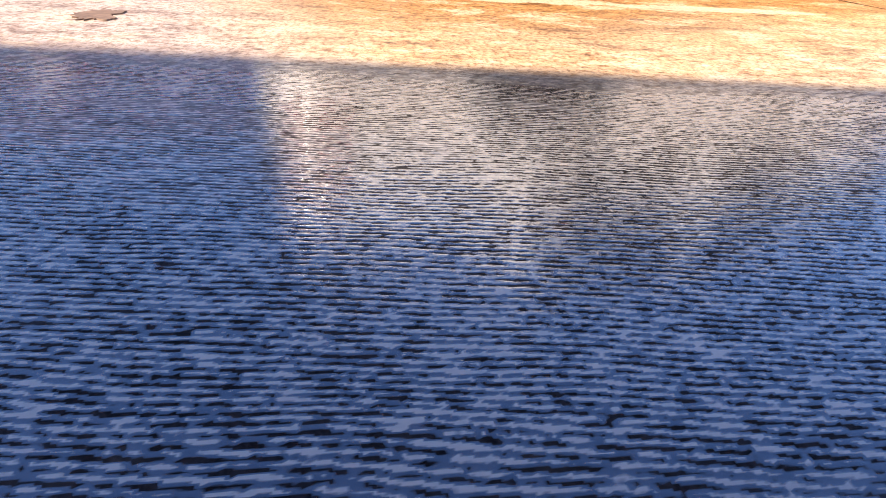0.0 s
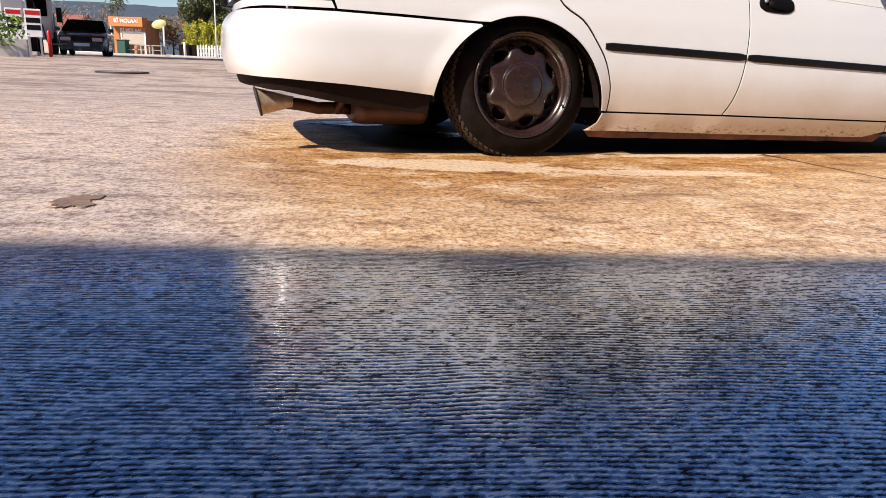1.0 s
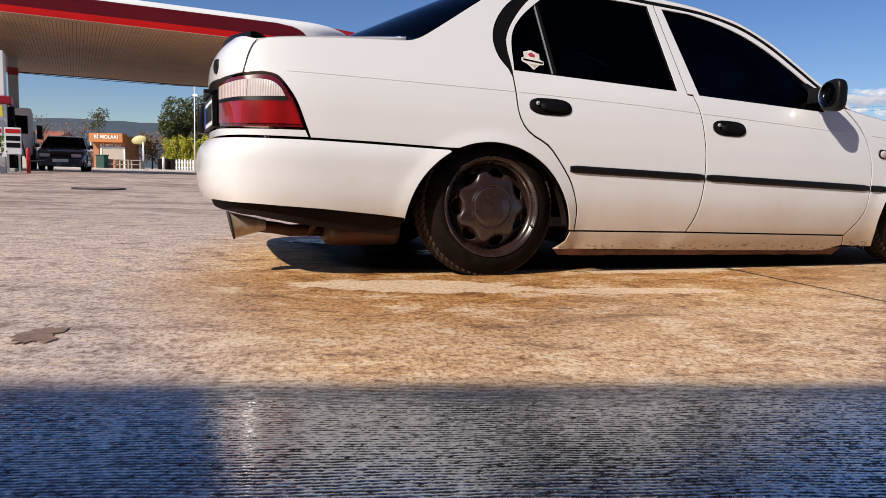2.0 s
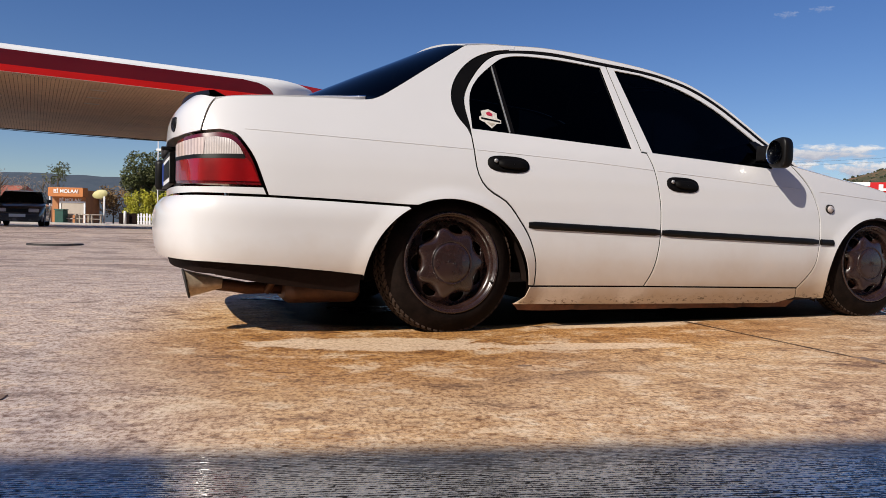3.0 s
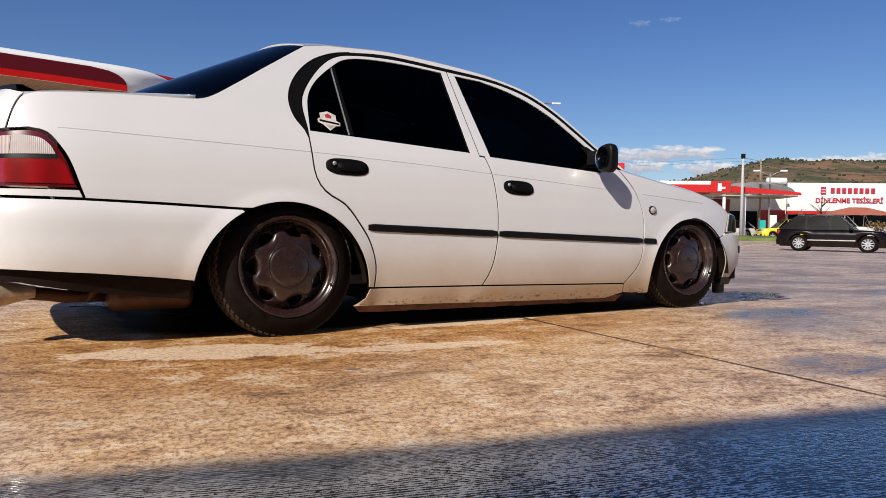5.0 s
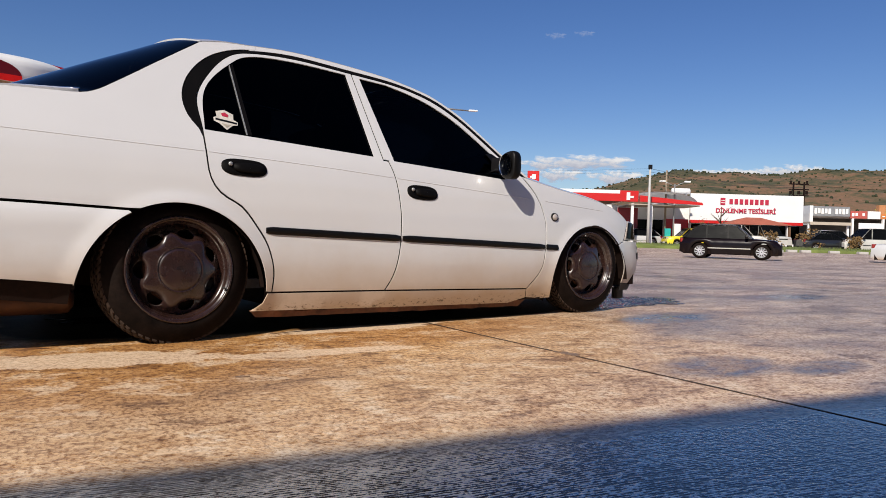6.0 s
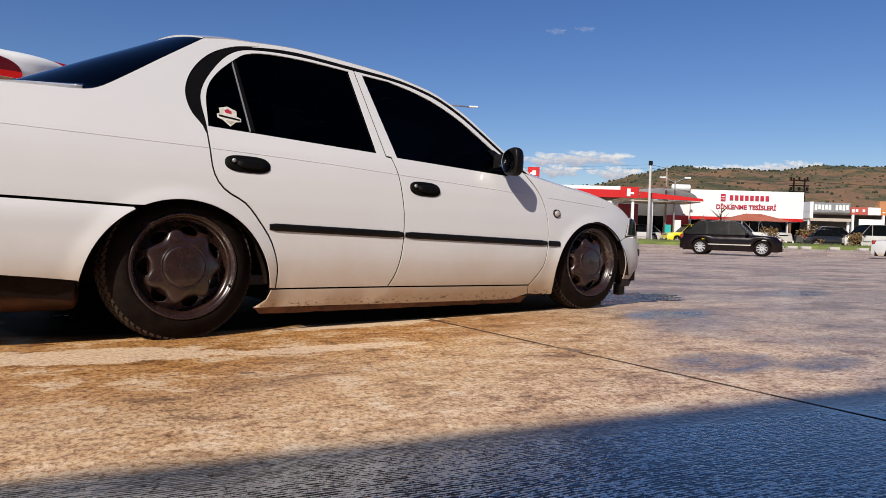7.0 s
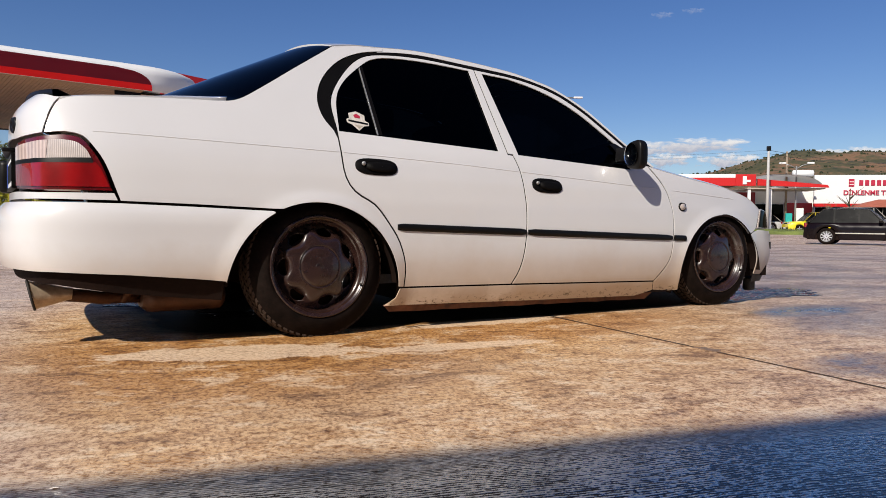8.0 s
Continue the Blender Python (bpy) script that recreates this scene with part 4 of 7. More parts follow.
for left in (False, True):
    quarter = part("quarter_panel", sheet(QUARTER, mirror=left), WHITE, car)
    door_r = part("rear_door", sheet(REAR_DOOR, holes=[GLASS_REAR], mirror=left), WHITE, car)
    door_f = part("front_door", sheet(FRONT_DOOR, holes=[GLASS_FRONT], mirror=left), WHITE, car)
    fender = part("front_fender", sheet(FENDER, mirror=left), WHITE, car)
    # black strips put shade into the gaps round the doors
    for ring in (GAP_REAR, GAP_MID, GAP_NOSE):
        band = [(s - 0.012, z) for s, z in ring] + [(s + 0.012, z) for s, z in ring[::-1]]
        part("gap_shade", sheet(band, deeper(0.006), gap=0.0, rim=0.0, mirror=left), TRIM, car, "black strip added to darken the door gap")
    part("roof_rail", sheet(ROOF_RAIL, deeper(0.0015), gap=0.0, step=0.03, rim=0.006, mirror=left), WHITE, car)
    part("gap_shade", sheet([(0.876, 1.23), (0.893, 1.23), (0.966, 0.8), (0.949, 0.8)], deeper(0.007), gap=0.0, rim=0.0, mirror=left), TRIM, car, "black strip added to darken the door gap")
    part("window_trim", sheet(BLACK_TRIM, deeper(0.004), gap=0.0, mirror=left, rim=0.02), HANDLE, car, "black window surround")
    part("window_pane", sheet(shrink(GLASS_REAR, -0.006), deeper(0.009), gap=0.0, step=0.06, rim=0.0, mirror=left), SIDEGLASS, door_r, "dark tinted glass")
    part("window_pane", sheet(shrink(GLASS_FRONT, -0.006), deeper(0.009), gap=0.0, step=0.06, rim=0.0, mirror=left), FRONTGLASS, door_f, "dark tinted glass")
    part("divider_bar", sheet([(0.256, 1.158), (0.272, 1.168), (0.306, 0.846), (0.285, 0.846)], deeper(0.004), gap=0.0, mirror=left, rim=0.01), HANDLE, door_r)
    part("divider_edge", sheet([(0.2535, 1.154), (0.257, 1.158), (0.2855, 0.846), (0.2815, 0.846)], deeper(0.002), gap=0.0, mirror=left, rim=0.006), GREY_STEEL, door_r)
    sill = [(0.352, 0.187)] + SILL_TOP + [(1.93, 0.11), (1.8, 0.082), (1.1, 0.092), (0.28, 0.108), (0.335, 0.145)]
    part("sill", sheet(sill, mirror=left), WHITE, car, "mud-streaked white sill")
    flange = [(0.29, 0.112), (1.1, 0.1), (1.8, 0.09), (1.95, 0.105), (1.9, 0.06)] + [(1.85 - 0.05 * k, 0.063 + 0.0005 * k + 0.006 * noise.noise(Vector((k * 0.9, 3, 0)))) for k in range(30)] + [(0.32, 0.082)]
    part("sill_flange", sheet(flange, deeper(0.012), gap=0.0, mirror=left), RUST, car, "rusty brown sill flange")
    # rubbing strips: rounded bars proud of the skin
    for parent, s0, s1 in ((door_r, 0.336, 1.019), (door_f, 1.032, 2.038), (fender, 2.054, 2.152)):
        bm = bmesh.new()
        rows = []
        for k in range(25):
            s = s0 + (s1 - s0) * k / 24
            taper = min(1.0, 0.72 + min(k, 24 - k) * 0.3)
            zc = 0.4485 - 0.0285 * (s - 0.336)
            row = []
            for dz, out in ((-0.0165, -0.002), (-0.014, 0.006), (-0.004, 0.01), (0.007, 0.009), (0.0135, 0.006), (0.0165, -0.002)):
                q = shell(s, zc + dz * taper, deep=-out * taper)
                row.append(Vector((q.x, 2 * MID - q.y if left else q.y, q.z)))
            rows.append(row)
        grid(bm, rows)
        for row in (rows[0], rows[-1]):
            bm.faces.new([bm.verts.new(q) for q in row])
        bmesh.ops.recalc_face_normals(bm, faces=bm.faces[:])
        part("rubbing_strip", bm, TRIM, parent, "black rubbing strip", True)
    # crease along the shoulder: a fine pressed line
    for parent, s0, s1 in ((quarter, -0.83, 0.09), (door_r, 0.108, 1.0), (door_f, 1.02, 1.94), (fender, 2.06, 2.6)):
        bm = bmesh.new()
        rows = []
        for k in range(31):
            s = s0 + (s1 - s0) * k / 30
            zc = float(np.interp(s, (-0.83, 0.09, 0.687, 0.992, 1.94), (0.779, 0.758, 0.735, 0.718, 0.668))) if s < 1.95 else 0.662 - 0.06 * (s - 2.06)
            row = []
            for dz, out in ((-0.003, 0.0003), (0.0, 0.0019), (0.0025, 0.0003)):
                q = shell(s, zc + dz, deep=-out)
                row.append(Vector((q.x, 2 * MID - q.y if left else q.y, q.z)))
            rows.append(row)
        grid(bm, rows)
        bmesh.ops.recalc_face_normals(bm, faces=bm.faces[:])
        part("shoulder_crease", bm, WHITE, parent)
    # door handles: a recessed oval cup with a flap
    for parent, s0, s1, zc, drop in ((door_r, 0.152, 0.351, 0.702, -0.004), (door_f, 1.069, 1.258, 0.655, -0.006)):
        handle = None
        for kind_name, grow, out, mat_h in (("handle_cup", 1.0, 0.004, HANDLE), ("handle_flap", 0.7, 0.009, HANDLE)):
            bm = bmesh.new()
            rows = []
            half, mids = (s1 - s0) / 2 * grow, (s0 + s1) / 2 + (0.02 if grow < 1 else 0)
            for ring_k, (scale_k, lift) in enumerate(((1.0, -0.002), (0.96, out), (0.55, out * (1.3 if grow < 1 else 0.1)), (0.02, out * (1.4 if grow < 1 else -0.6)))):
                row = []
                for k in range(29):
                    a = 2 * math.pi * k / 28
                    cs, sn = math.cos(a), math.sin(a)
                    ds = half * scale_k * math.copysign(abs(cs) ** 0.62, cs)
                    dz = 0.036 * (1.0 if grow == 1 else 0.6) * scale_k * math.copysign(abs(sn) ** 0.8, sn)
                    q = shell(mids + ds, zc + dz + drop * ds / half * 0.45, deep=-lift)
                    row.append(Vector((q.x, 2 * MID - q.y if left else q.y, q.z)))
                rows.append(row)
            grid(bm, rows)
            bmesh.ops.recalc_face_normals(bm, faces=bm.faces[:])
            made = part(kind_name if handle else "door_handle", bm, mat_h, handle or parent, "" if handle else "black plastic handle", True)
            handle = handle or made
        bm = bmesh.new()
        turned(bm, [(0.0005, -0.006), (0.008, -0.006), (0.009, 0.0)], 14, Matrix.Translation(shell((s0 + s1) / 2 - 0.06, zc + 0.012, deep=-0.004)))
        if left:
            bmesh.ops.transform(bm, matrix=Matrix.Translation((0, 2 * MID, 0)) @ Matrix.Diagonal((1, -1, 1, 1)), verts=bm.verts[:])
        part("lock_barrel", bm, GREY_STEEL, handle, "", True)
    # lamps
    LAMP = smooth_line([(-0.762, 0.566), (-0.795, 0.655), (-0.828, 0.71), (-0.87, 0.753), (-0.93, 0.764)], 16) + [(-1.02, 0.757), (-1.12, 0.748), (-1.21, 0.735), (-1.213, 0.66), (-1.21, 0.572), (-1.0, 0.566)]
    lamp = part("tail_light", sheet(LAMP, deeper(-0.002), gap=0.003, step=0.02, mirror=left, rim=0.03), RED_RIM, car, "red and clear tail light")
    CLEAR_PART = smooth_line([(-0.832, 0.681), (-0.85, 0.712), (-0.885, 0.737), (-0.94, 0.745)], 12) + [(-1.02, 0.74), (-1.12, 0.731), (-1.205, 0.722), (-1.205, 0.672), (-1.0, 0.676)]
    PINK_PART = [(-0.985, 0.742), (-1.02, 0.74), (-1.12, 0.731), (-1.205, 0.722), (-1.205, 0.672), (-1.0, 0.676), (-0.985, 0.676)]
    part("indicator_lens", sheet(PINK_PART, deeper(-0.0075), gap=0.001, step=0.02, mirror=left, rim=0.008), PINK_LENS, lamp, "smooth pinkish lens")
    part("reverse_lens", sheet(CLEAR_PART, deeper(-0.006), gap=0.001, step=0.02, mirror=left, rim=0.008), CLEAR_LENS, lamp, "ribbed clear lens")
    RED_PART = [(-0.772, 0.58), (-0.8, 0.645), (-0.82, 0.668), (-1.0, 0.663), (-1.205, 0.66), (-1.205, 0.583), (-1.0, 0.578)]
    part("lens_divider", sheet([(-0.826, 0.664), (-0.832, 0.681), (-1.0, 0.677), (-1.205, 0.673), (-1.205, 0.659), (-1.0, 0.662)], deeper(-0.0068), gap=0.0, step=0.02, mirror=left, rim=0.006), TRIM, lamp, "black dividing strip")
    part("red_lens", sheet(RED_PART, deeper(-0.006), gap=0.001, step=0.02, mirror=left, rim=0.008), RED_LENS, lamp, "red lens")
    HEAD = smooth_line([(2.885, 0.57), (2.905, 0.58), (2.95, 0.575), (3.05, 0.565)], 8) + [(3.3, 0.565), (3.33, 0.45), (3.1, 0.447), (2.96, 0.447), (2.838, 0.452)]
    head = part("headlight", sheet(HEAD, deeper(-0.002), step=0.02, mirror=left, rim=0.04), CLEAR_LENS, car, "clear headlight")
    part("headlight_cover", sheet(shrink(HEAD, 0.012), deeper(-0.008), gap=0.0, step=0.03, mirror=left, rim=0.004), SIDEGLASS, head, "smoky headlight glass")
    # side repeater
    bm = bmesh.new()
    q = shell(2.125, 0.572)
    turned(bm, [(0.0005, -0.014), (0.016, -0.013), (0.025, -0.006), (0.028, 0.004)], 20, Matrix.Translation((q.x, 2 * MID - q.y if left else q.y, q.z)) @ Matrix.Diagonal((1.0, -1 if left else 1, 0.82, 1)))
    repeater = part("side_repeater", bm, CLEAR_LENS, fender, "small clear side lamp", True)
    bm = turned(bmesh.new(), [(0.02, -0.002), (0.022, -0.008), (0.028, -0.007), (0.03, 0.004)], 24, Matrix.Translation((q.x, 2 * MID - q.y if left else q.y, q.z)) @ Matrix.Diagonal((1.0, -1 if left else 1, 0.82, 1)))
    part("repeater_bezel", bm, TRIM, repeater, "black rubber bezel", True)
    # door mirror
    bm = bmesh.new()
    bmesh.ops.create_uvsphere(bm, u_segments=28, v_segments=18, radius=1.0)
    for v in bm.verts:
        c = v.co
        for k in range(3):
            c[k] = math.copysign(abs(c[k]) ** 0.6, c[k])
        c.x = c.x * 0.05 if c.x > 0 else c.x * 0.02
        c.y, c.z = c.y * 0.066, c.z * 0.073 * (1 - 0.12 * c.y)
    bmesh.ops.transform(bm, matrix=Matrix.Translation((1.685, -0.04, 0.83)) @ Matrix.Rotation(radians(-9), 4, "Z"), verts=bm.verts[:])
    if left:
        bmesh.ops.transform(bm, matrix=Matrix.Translation((0, 2 * MID, 0)) @ Matrix.Diagonal((1, -1, 1, 1)), verts=bm.verts[:])
        bmesh.ops.reverse_faces(bm, faces=bm.faces[:])
    mirror_ob = part("door_mirror", bm, TRIM, car, "black plastic door mirror", True)
    bm = bmesh.new()
    rows = []
    for k in range(9):
        u = k / 8
        a, b = Vector((1.67 + 0.005 * u, 0.085 - 0.105 * u, 0.80 + 0.012 * u)), Vector((1.77 - 0.04 * u, 0.08 - 0.1 * u, 0.80 + 0.012 * u))
        rows.append([a, a + Vector((0, -0.004, 0.075 - 0.02 * u)), b + Vector((-0.03, -0.004, 0.085 - 0.03 * u)), b, a])
    grid(bm, rows)
    if left:
        bmesh.ops.transform(bm, matrix=Matrix.Translation((0, 2 * MID, 0)) @ Matrix.Diagonal((1, -1, 1, 1)), verts=bm.verts[:])
    bmesh.ops.recalc_face_normals(bm, faces=bm.faces[:])
    part("mirror_foot", bm, TRIM, mirror_ob, "", True)
    bm = sheet([(1.66, 0.9), (1.755, 0.775), (1.84, 0.79), (1.84, 0.83), (1.7, 0.905)], deeper(-0.004), gap=0.0, mirror=left)
    part("mirror_plate", bm, TRIM, mirror_ob)
    bm = bmesh.new()
    turned(bm, [(0.001, 0), (0.9, 0), (1.0, 0.004)], 28, Matrix.Translation((1.662, -0.037 if not left else 2 * MID + 0.037, 0.832)) @ Matrix.Rotation(radians(9 if left else -9), 4, "Z") @ Matrix.Rotation(radians(90), 4, "Z") @ Matrix.Diagonal((0.056, 1, 0.058, 1)))
    part("mirror_glass", bm, CHROME, mirror_ob, "silvered mirror glass", True)
    # dark inner skin added to black out the gaps, with the arches left open
    INNER = [(-0.75, 0.9), (-0.75, 0.5), (-0.22, 0.5)] + arc(*ARCH_R[:2], 0.372, 113, -12, 20) + [(0.4, 0.12), (2.0, 0.12)] + arc(*ARCH_F[:2], 0.362, 195, 45, 20) + [(2.8, 0.6), (2.2, 0.68), (1.8, 0.74), (1.0, 0.76), (0.1, 0.8), (-0.3, 0.9)]
    part("inner_skin", sheet(INNER, deeper(0.035), gap=0.0, step=0.08, mirror=left, rim=0.0), DARK, car, "dark inner body skin")
    # wheel housings
    for cx, cz, r in (ARCH_R, ARCH_F):
        bm = bmesh.new()
        rows = []
        for k in range(25):
            a = radians(4 + 170 * k / 24)
            c, s_ = math.cos(a), math.sin(a)
            row = [Vector((cx + (r + d) * c, y, cz + (r + d) * s_)) for y, d in ((0.012 + 0.01 * (cx > 1), -0.003), (0.03, 0.012), (0.36, 0.03), (0.36, -0.34))]
            rows.append([Vector((q.x, 2 * MID - q.y if left else q.y, q.z)) for q in row])
        grid(bm, rows)
        part("wheel_housing", bm, DARK, car, "black wheel housing")

# bumpers
REAR_BUMPER_HALF = [(-0.2, 0.511)] + arc(*ARCH_R, 114, 171, 16)[1:] + [(-0.375, 0.236), (-0.5, 0.249), (-0.71, 0.268), (-0.94, 0.282), (-1.15, 0.288)]
top_half = [(-0.2, 0.511), (-0.5, 0.522), (-0.74, 0.529), (-1.0, 0.531), (-1.15, 0.531)]
back = [(2 * S_REAR - s, z) for s, z in REAR_BUMPER_HALF]
ring = REAR_BUMPER_HALF + back[::-1] + [(2 * S_REAR - s, z) for s, z in top_half][1:] + top_half[::-1][:-1]
rear_bumper = part("rear_bumper", sheet(ring, bumper_skin, step=0.024), WHITE, car, "smooth white rear bumper with mud below")
lip_half = [(-0.385, 0.228), (-0.39, 0.165), (-0.55, 0.182), (-0.75, 0.206), (-0.95, 0.24), (-1.15, 0.25)]
lip_top = [(-0.385, 0.243), (-0.71, 0.272), (-0.94, 0.286), (-1.15, 0.292)]
ring = lip_half + [(2 * S_REAR - s, z) for s, z in lip_half][::-1] + [(2 * S_REAR - s, z) for s, z in lip_top] + lip_top[::-1]
part("lower_valance", sheet(ring, lambda s, z: shell(s, z, BUMP_SIDE, ((0.1, 0.1), (0.3, 0.035)), BUMP_FRONT, 0.022), gap=0.0, step=0.05), DARK, rear_bumper, "dark brown lower valance")
strip = [(-0.742, 0.531), (-0.757, 0.564), (-1.0, 0.563), (-1.2, 0.568)]
low = [(-0.742, 0.531), (-1.0, 0.533), (-1.2, 0.533)]
ring = strip + [(2 * S_REAR - s, z) for s, z in strip][::-1] + [(2 * S_REAR - s, z) for s, z in low][1:] + low[::-1][:-1]
part("tail_panel", sheet(ring, shell), WHITE, car)
half = [(-1.213, 0.572), (-1.217, 0.66), (-1.213, 0.74), (-1.25, 0.748), (-1.5, 0.755)]
ring = half + [(2 * S_REAR - s, z) for s, z in half][::-1]
garnish = part("plate_garnish", sheet(ring, deeper(0.034), gap=0.003), TRIM, car, "black plastic panel round the plate")
half = smooth_line([(-1.019, 0.764), (-1.009, 0.83), (-0.995, 0.872), (-0.978, 0.892), (-0.96, 0.9)], 12) + [(-1.04, 0.909), (-1.12, 0.917), (-1.26, 0.924), (-1.5, 0.928)]
low = [(-1.019, 0.764), (-1.1, 0.757), (-1.22, 0.75), (-1.5, 0.76)]
ring = half + [(2 * S_REAR - s, z) for s, z in half][::-1] + [(2 * S_REAR - s, z) for s, z in low][1:] + low[::-1][:-1]
trunk_face = sheet(ring, shell)

front_half = arc(*ARCH_F, 44, 0, 14) + [(2.832, 0.17), (2.95, 0.165), (3.15, 0.16)]
front_top = [(2.79, 0.425), (2.835, 0.45), (2.96, 0.444), (3.15, 0.44)]
ring = front_half + [(2 * S_FRONT - s, z) for s, z in front_half][::-1] + [(2 * S_FRONT - s, z) for s, z in front_top][1:] + front_top[::-1][:-1]
front_bumper = part("front_bumper", sheet(ring, bumper_skin, step=0.024), WHITE, car, "smooth white front bumper")
lower = [(2.84, 0.166), (2.85, 0.125), (3.1, 0.12)]
ring = [(2.84, 0.17), (3.1, 0.165)] + [(2 * S_FRONT - 3.1, 0.165), (2 * S_FRONT - 2.84, 0.17)] + [(2 * S_FRONT - s, z) for s, z in lower] + lower[::-1]
part("chin_spoiler", sheet(ring, lambda s, z: bumper_skin(s, z + 0.02) + Vector((-0.02, 0, -0.02)), gap=0.0, step=0.05), TRIM, front_bumper, "black chin spoiler")
for side in (0, 1):
    bm = boxes((2.9, 2.97, 0.15, 0.2, 0.06, 0.14), bevel=0.015)
    if side:
        bmesh.ops.transform(bm, matrix=Matrix.Translation((0, 2 * MID, 0)) @ Matrix.Diagonal((1, -1, 1, 1)), verts=bm.verts[:])
        bmesh.ops.reverse_faces(bm, faces=bm.faces[:])
    part("mud_flap", bm, RUBBER, front_bumper, "hanging black liner flap")
    bm = sheet([(3.0, 0.37), (3.03, 0.325), (3.14, 0.325), (3.17, 0.37)], lambda s, z: bumper_skin(s, z) + Vector((0.003, -0.003, 0)), gap=0.0, mirror=bool(side))
    part("corner_lamp", bm, TRIM, front_bumper, "dark corner recess")
GRILLE = [(3.34, 0.455), (3.34, 0.56), (2 * S_FRONT - 3.34, 0.56), (2 * S_FRONT - 3.34, 0.455)]
grille = part("grille", sheet(GRILLE, deeper(0.02), gap=0.0), TRIM, car, "black grille")
for k in range(4):
    z = 0.472 + 0.025 * k
    part("grille_bar", sheet([(3.34, z), (3.34, z + 0.01), (2 * S_FRONT - 3.34, z + 0.01), (2 * S_FRONT - 3.34, z)], shell, gap=0.0, step=0.05), TRIM, grille)

# roof, screens, bonnet, boot lid
def on_side(rows):
    return [tuple(shell(s, z)) for s, z in rows]


part("roof", lid_mesh(lid(on_side(ROOF_EDGE), 0.07, lambda u: -0.05 * (1 - u) + 0.09 * u, 2.2)), WHITE, car)
screen_edge = on_side(PILLAR_EDGE)
part("a_pillar", lid_mesh([[p for p in row[:3]] for row in lid(screen_edge, 0.066, 0.1, 2.2)], 0.02), WHITE, car)
part("a_pillar", lid_mesh([[p for p in row[-3:]] for row in lid(screen_edge, 0.066, 0.1, 2.2)], 0.02), WHITE, car)
part("windscreen", lid_mesh([[p - Vector((0, 0, 0.004)) for p in row[2:-2]] for row in lid(screen_edge, 0.066, 0.1, 2.2)], 0.004), GLASS, car, "dark windscreen")
REAR_GLASS_EDGE = [(-0.33, 0.946), (-0.285, 0.964), (-0.17, 1.039), (-0.06, 1.115), (0.05, 1.189), (0.13, 1.243), (0.15, 1.25)]
edge = on_side(REAR_GLASS_EDGE)
rear_rows = lid(edge, lambda u: 0.012 + 0.045 * u, lambda u: -0.36 + 0.3 * u, 2.4)
part("rear_window", lid_mesh([[p - Vector((0, 0, 0.003)) for p in row] for row in rear_rows], 0.004), GLASS, car, "dark tinted rear window")
base = [r + Vector((0.02, 0, 0.006)) for r in rear_rows[0][2:-2]]
bm = tube(bmesh.new(), [p + Vector((-0.012, 0, 0)) for p in base], 0.006, 6)
part("glass_seal", bm, CHROME, car, "bright rear window moulding", True)

BOOT_EDGE = [(-0.96, 0.902), (-0.8, 0.917), (-0.6, 0.931), (-0.4, 0.943), (-0.35, 0.95)]
boot_rows = lid([(p[0], p[1] + 0.002, p[2]) for p in on_side(BOOT_EDGE)], lambda u: 0.03, lambda u: -0.1 - 0.25 * u, 2.6)
trunk = part("trunk_lid", lid_mesh(boot_rows), WHITE, car)
part("trunk_face", trunk_face, WHITE, trunk)
lipline = [p for p in boot_rows[0][3:-3]]
bm = bmesh.new()
rows = []
for p in lipline:
    rows.append([p + Vector((0.05, 0, 0.004)), p + Vector((0.0, 0, 0.026)), p + Vector((-0.02, 0, 0.024)), p + Vector((-0.014, 0, -0.006)), p + Vector((0.05, 0, 0.004))])
grid(bm, rows)
bmesh.ops.recalc_face_normals(bm, faces=bm.faces[:])
part("lip_spoiler", bm, TRIM, trunk, "black lip spoiler", True)
q = shell(S_REAR + 0.53, 0.805)
bm = turned(bmesh.new(), [(0.001, -0.003), (0.022, -0.003), (0.027, -0.006), (0.031, 0.004)], 28, Matrix.Translation((q.x - 0.001, q.y, q.z)) @ Matrix.Rotation(radians(-76), 4, "Z"))
badge = part("badge", bm, TRIM, trunk, "dark oval badge", True)
bm = turned(bmesh.new(), [(0.008, -0.002), (0.014, -0.007), (0.02, -0.002)], 20, Matrix.Translation((q.x - 0.002, q.y, q.z + 0.006)) @ Matrix.Rotation(radians(-76), 4, "Z"))
part("badge_ring", bm, TRIM, badge, "", True)
# licence plate, hung a little askew: blue band and plain bars
askew = Matrix.Translation((-1.083, MID, 0.0)) @ Matrix.Rotation(radians(3.2), 4, "Z")


def on_plate(*rows, bevel=0.0):
    bm = boxes(*rows, bevel=bevel)
    bmesh.ops.transform(bm, matrix=askew, verts=bm.verts[:])
    return bm


plate = part("licence_plate", on_plate((-0.004, 0.01, -0.26, 0.26, 0.60, 0.715), bevel=0.003), PLATE, car, "white licence plate hung a little askew")
for y0 in (0.215,):
    part("plate_band", on_plate((-0.0068, -0.0042, y0, y0 + 0.04, 0.605, 0.71)), BLUE, plate)
for k in range(6):
    part("plate_bar", on_plate((-0.0068, -0.0042, -0.19 + k * 0.065, -0.15 + k * 0.065, 0.62, 0.695)), TRIM, plate)
part("plate_frame", on_plate((-0.008, 0.012, -0.27, -0.262, 0.595, 0.72), (-0.008, 0.012, 0.262, 0.27, 0.595, 0.72), (-0.008, 0.012, -0.262, 0.262, 0.717, 0.725), (-0.008, 0.012, -0.262, 0.262, 0.59, 0.598)), TRIM, plate)
part("garnish_pod", boxes((-1.138, -1.05, 1.13, 1.22, 0.585, 0.735), bevel=0.022), TRIM, garnish, "black moulded end of the garnish", True)
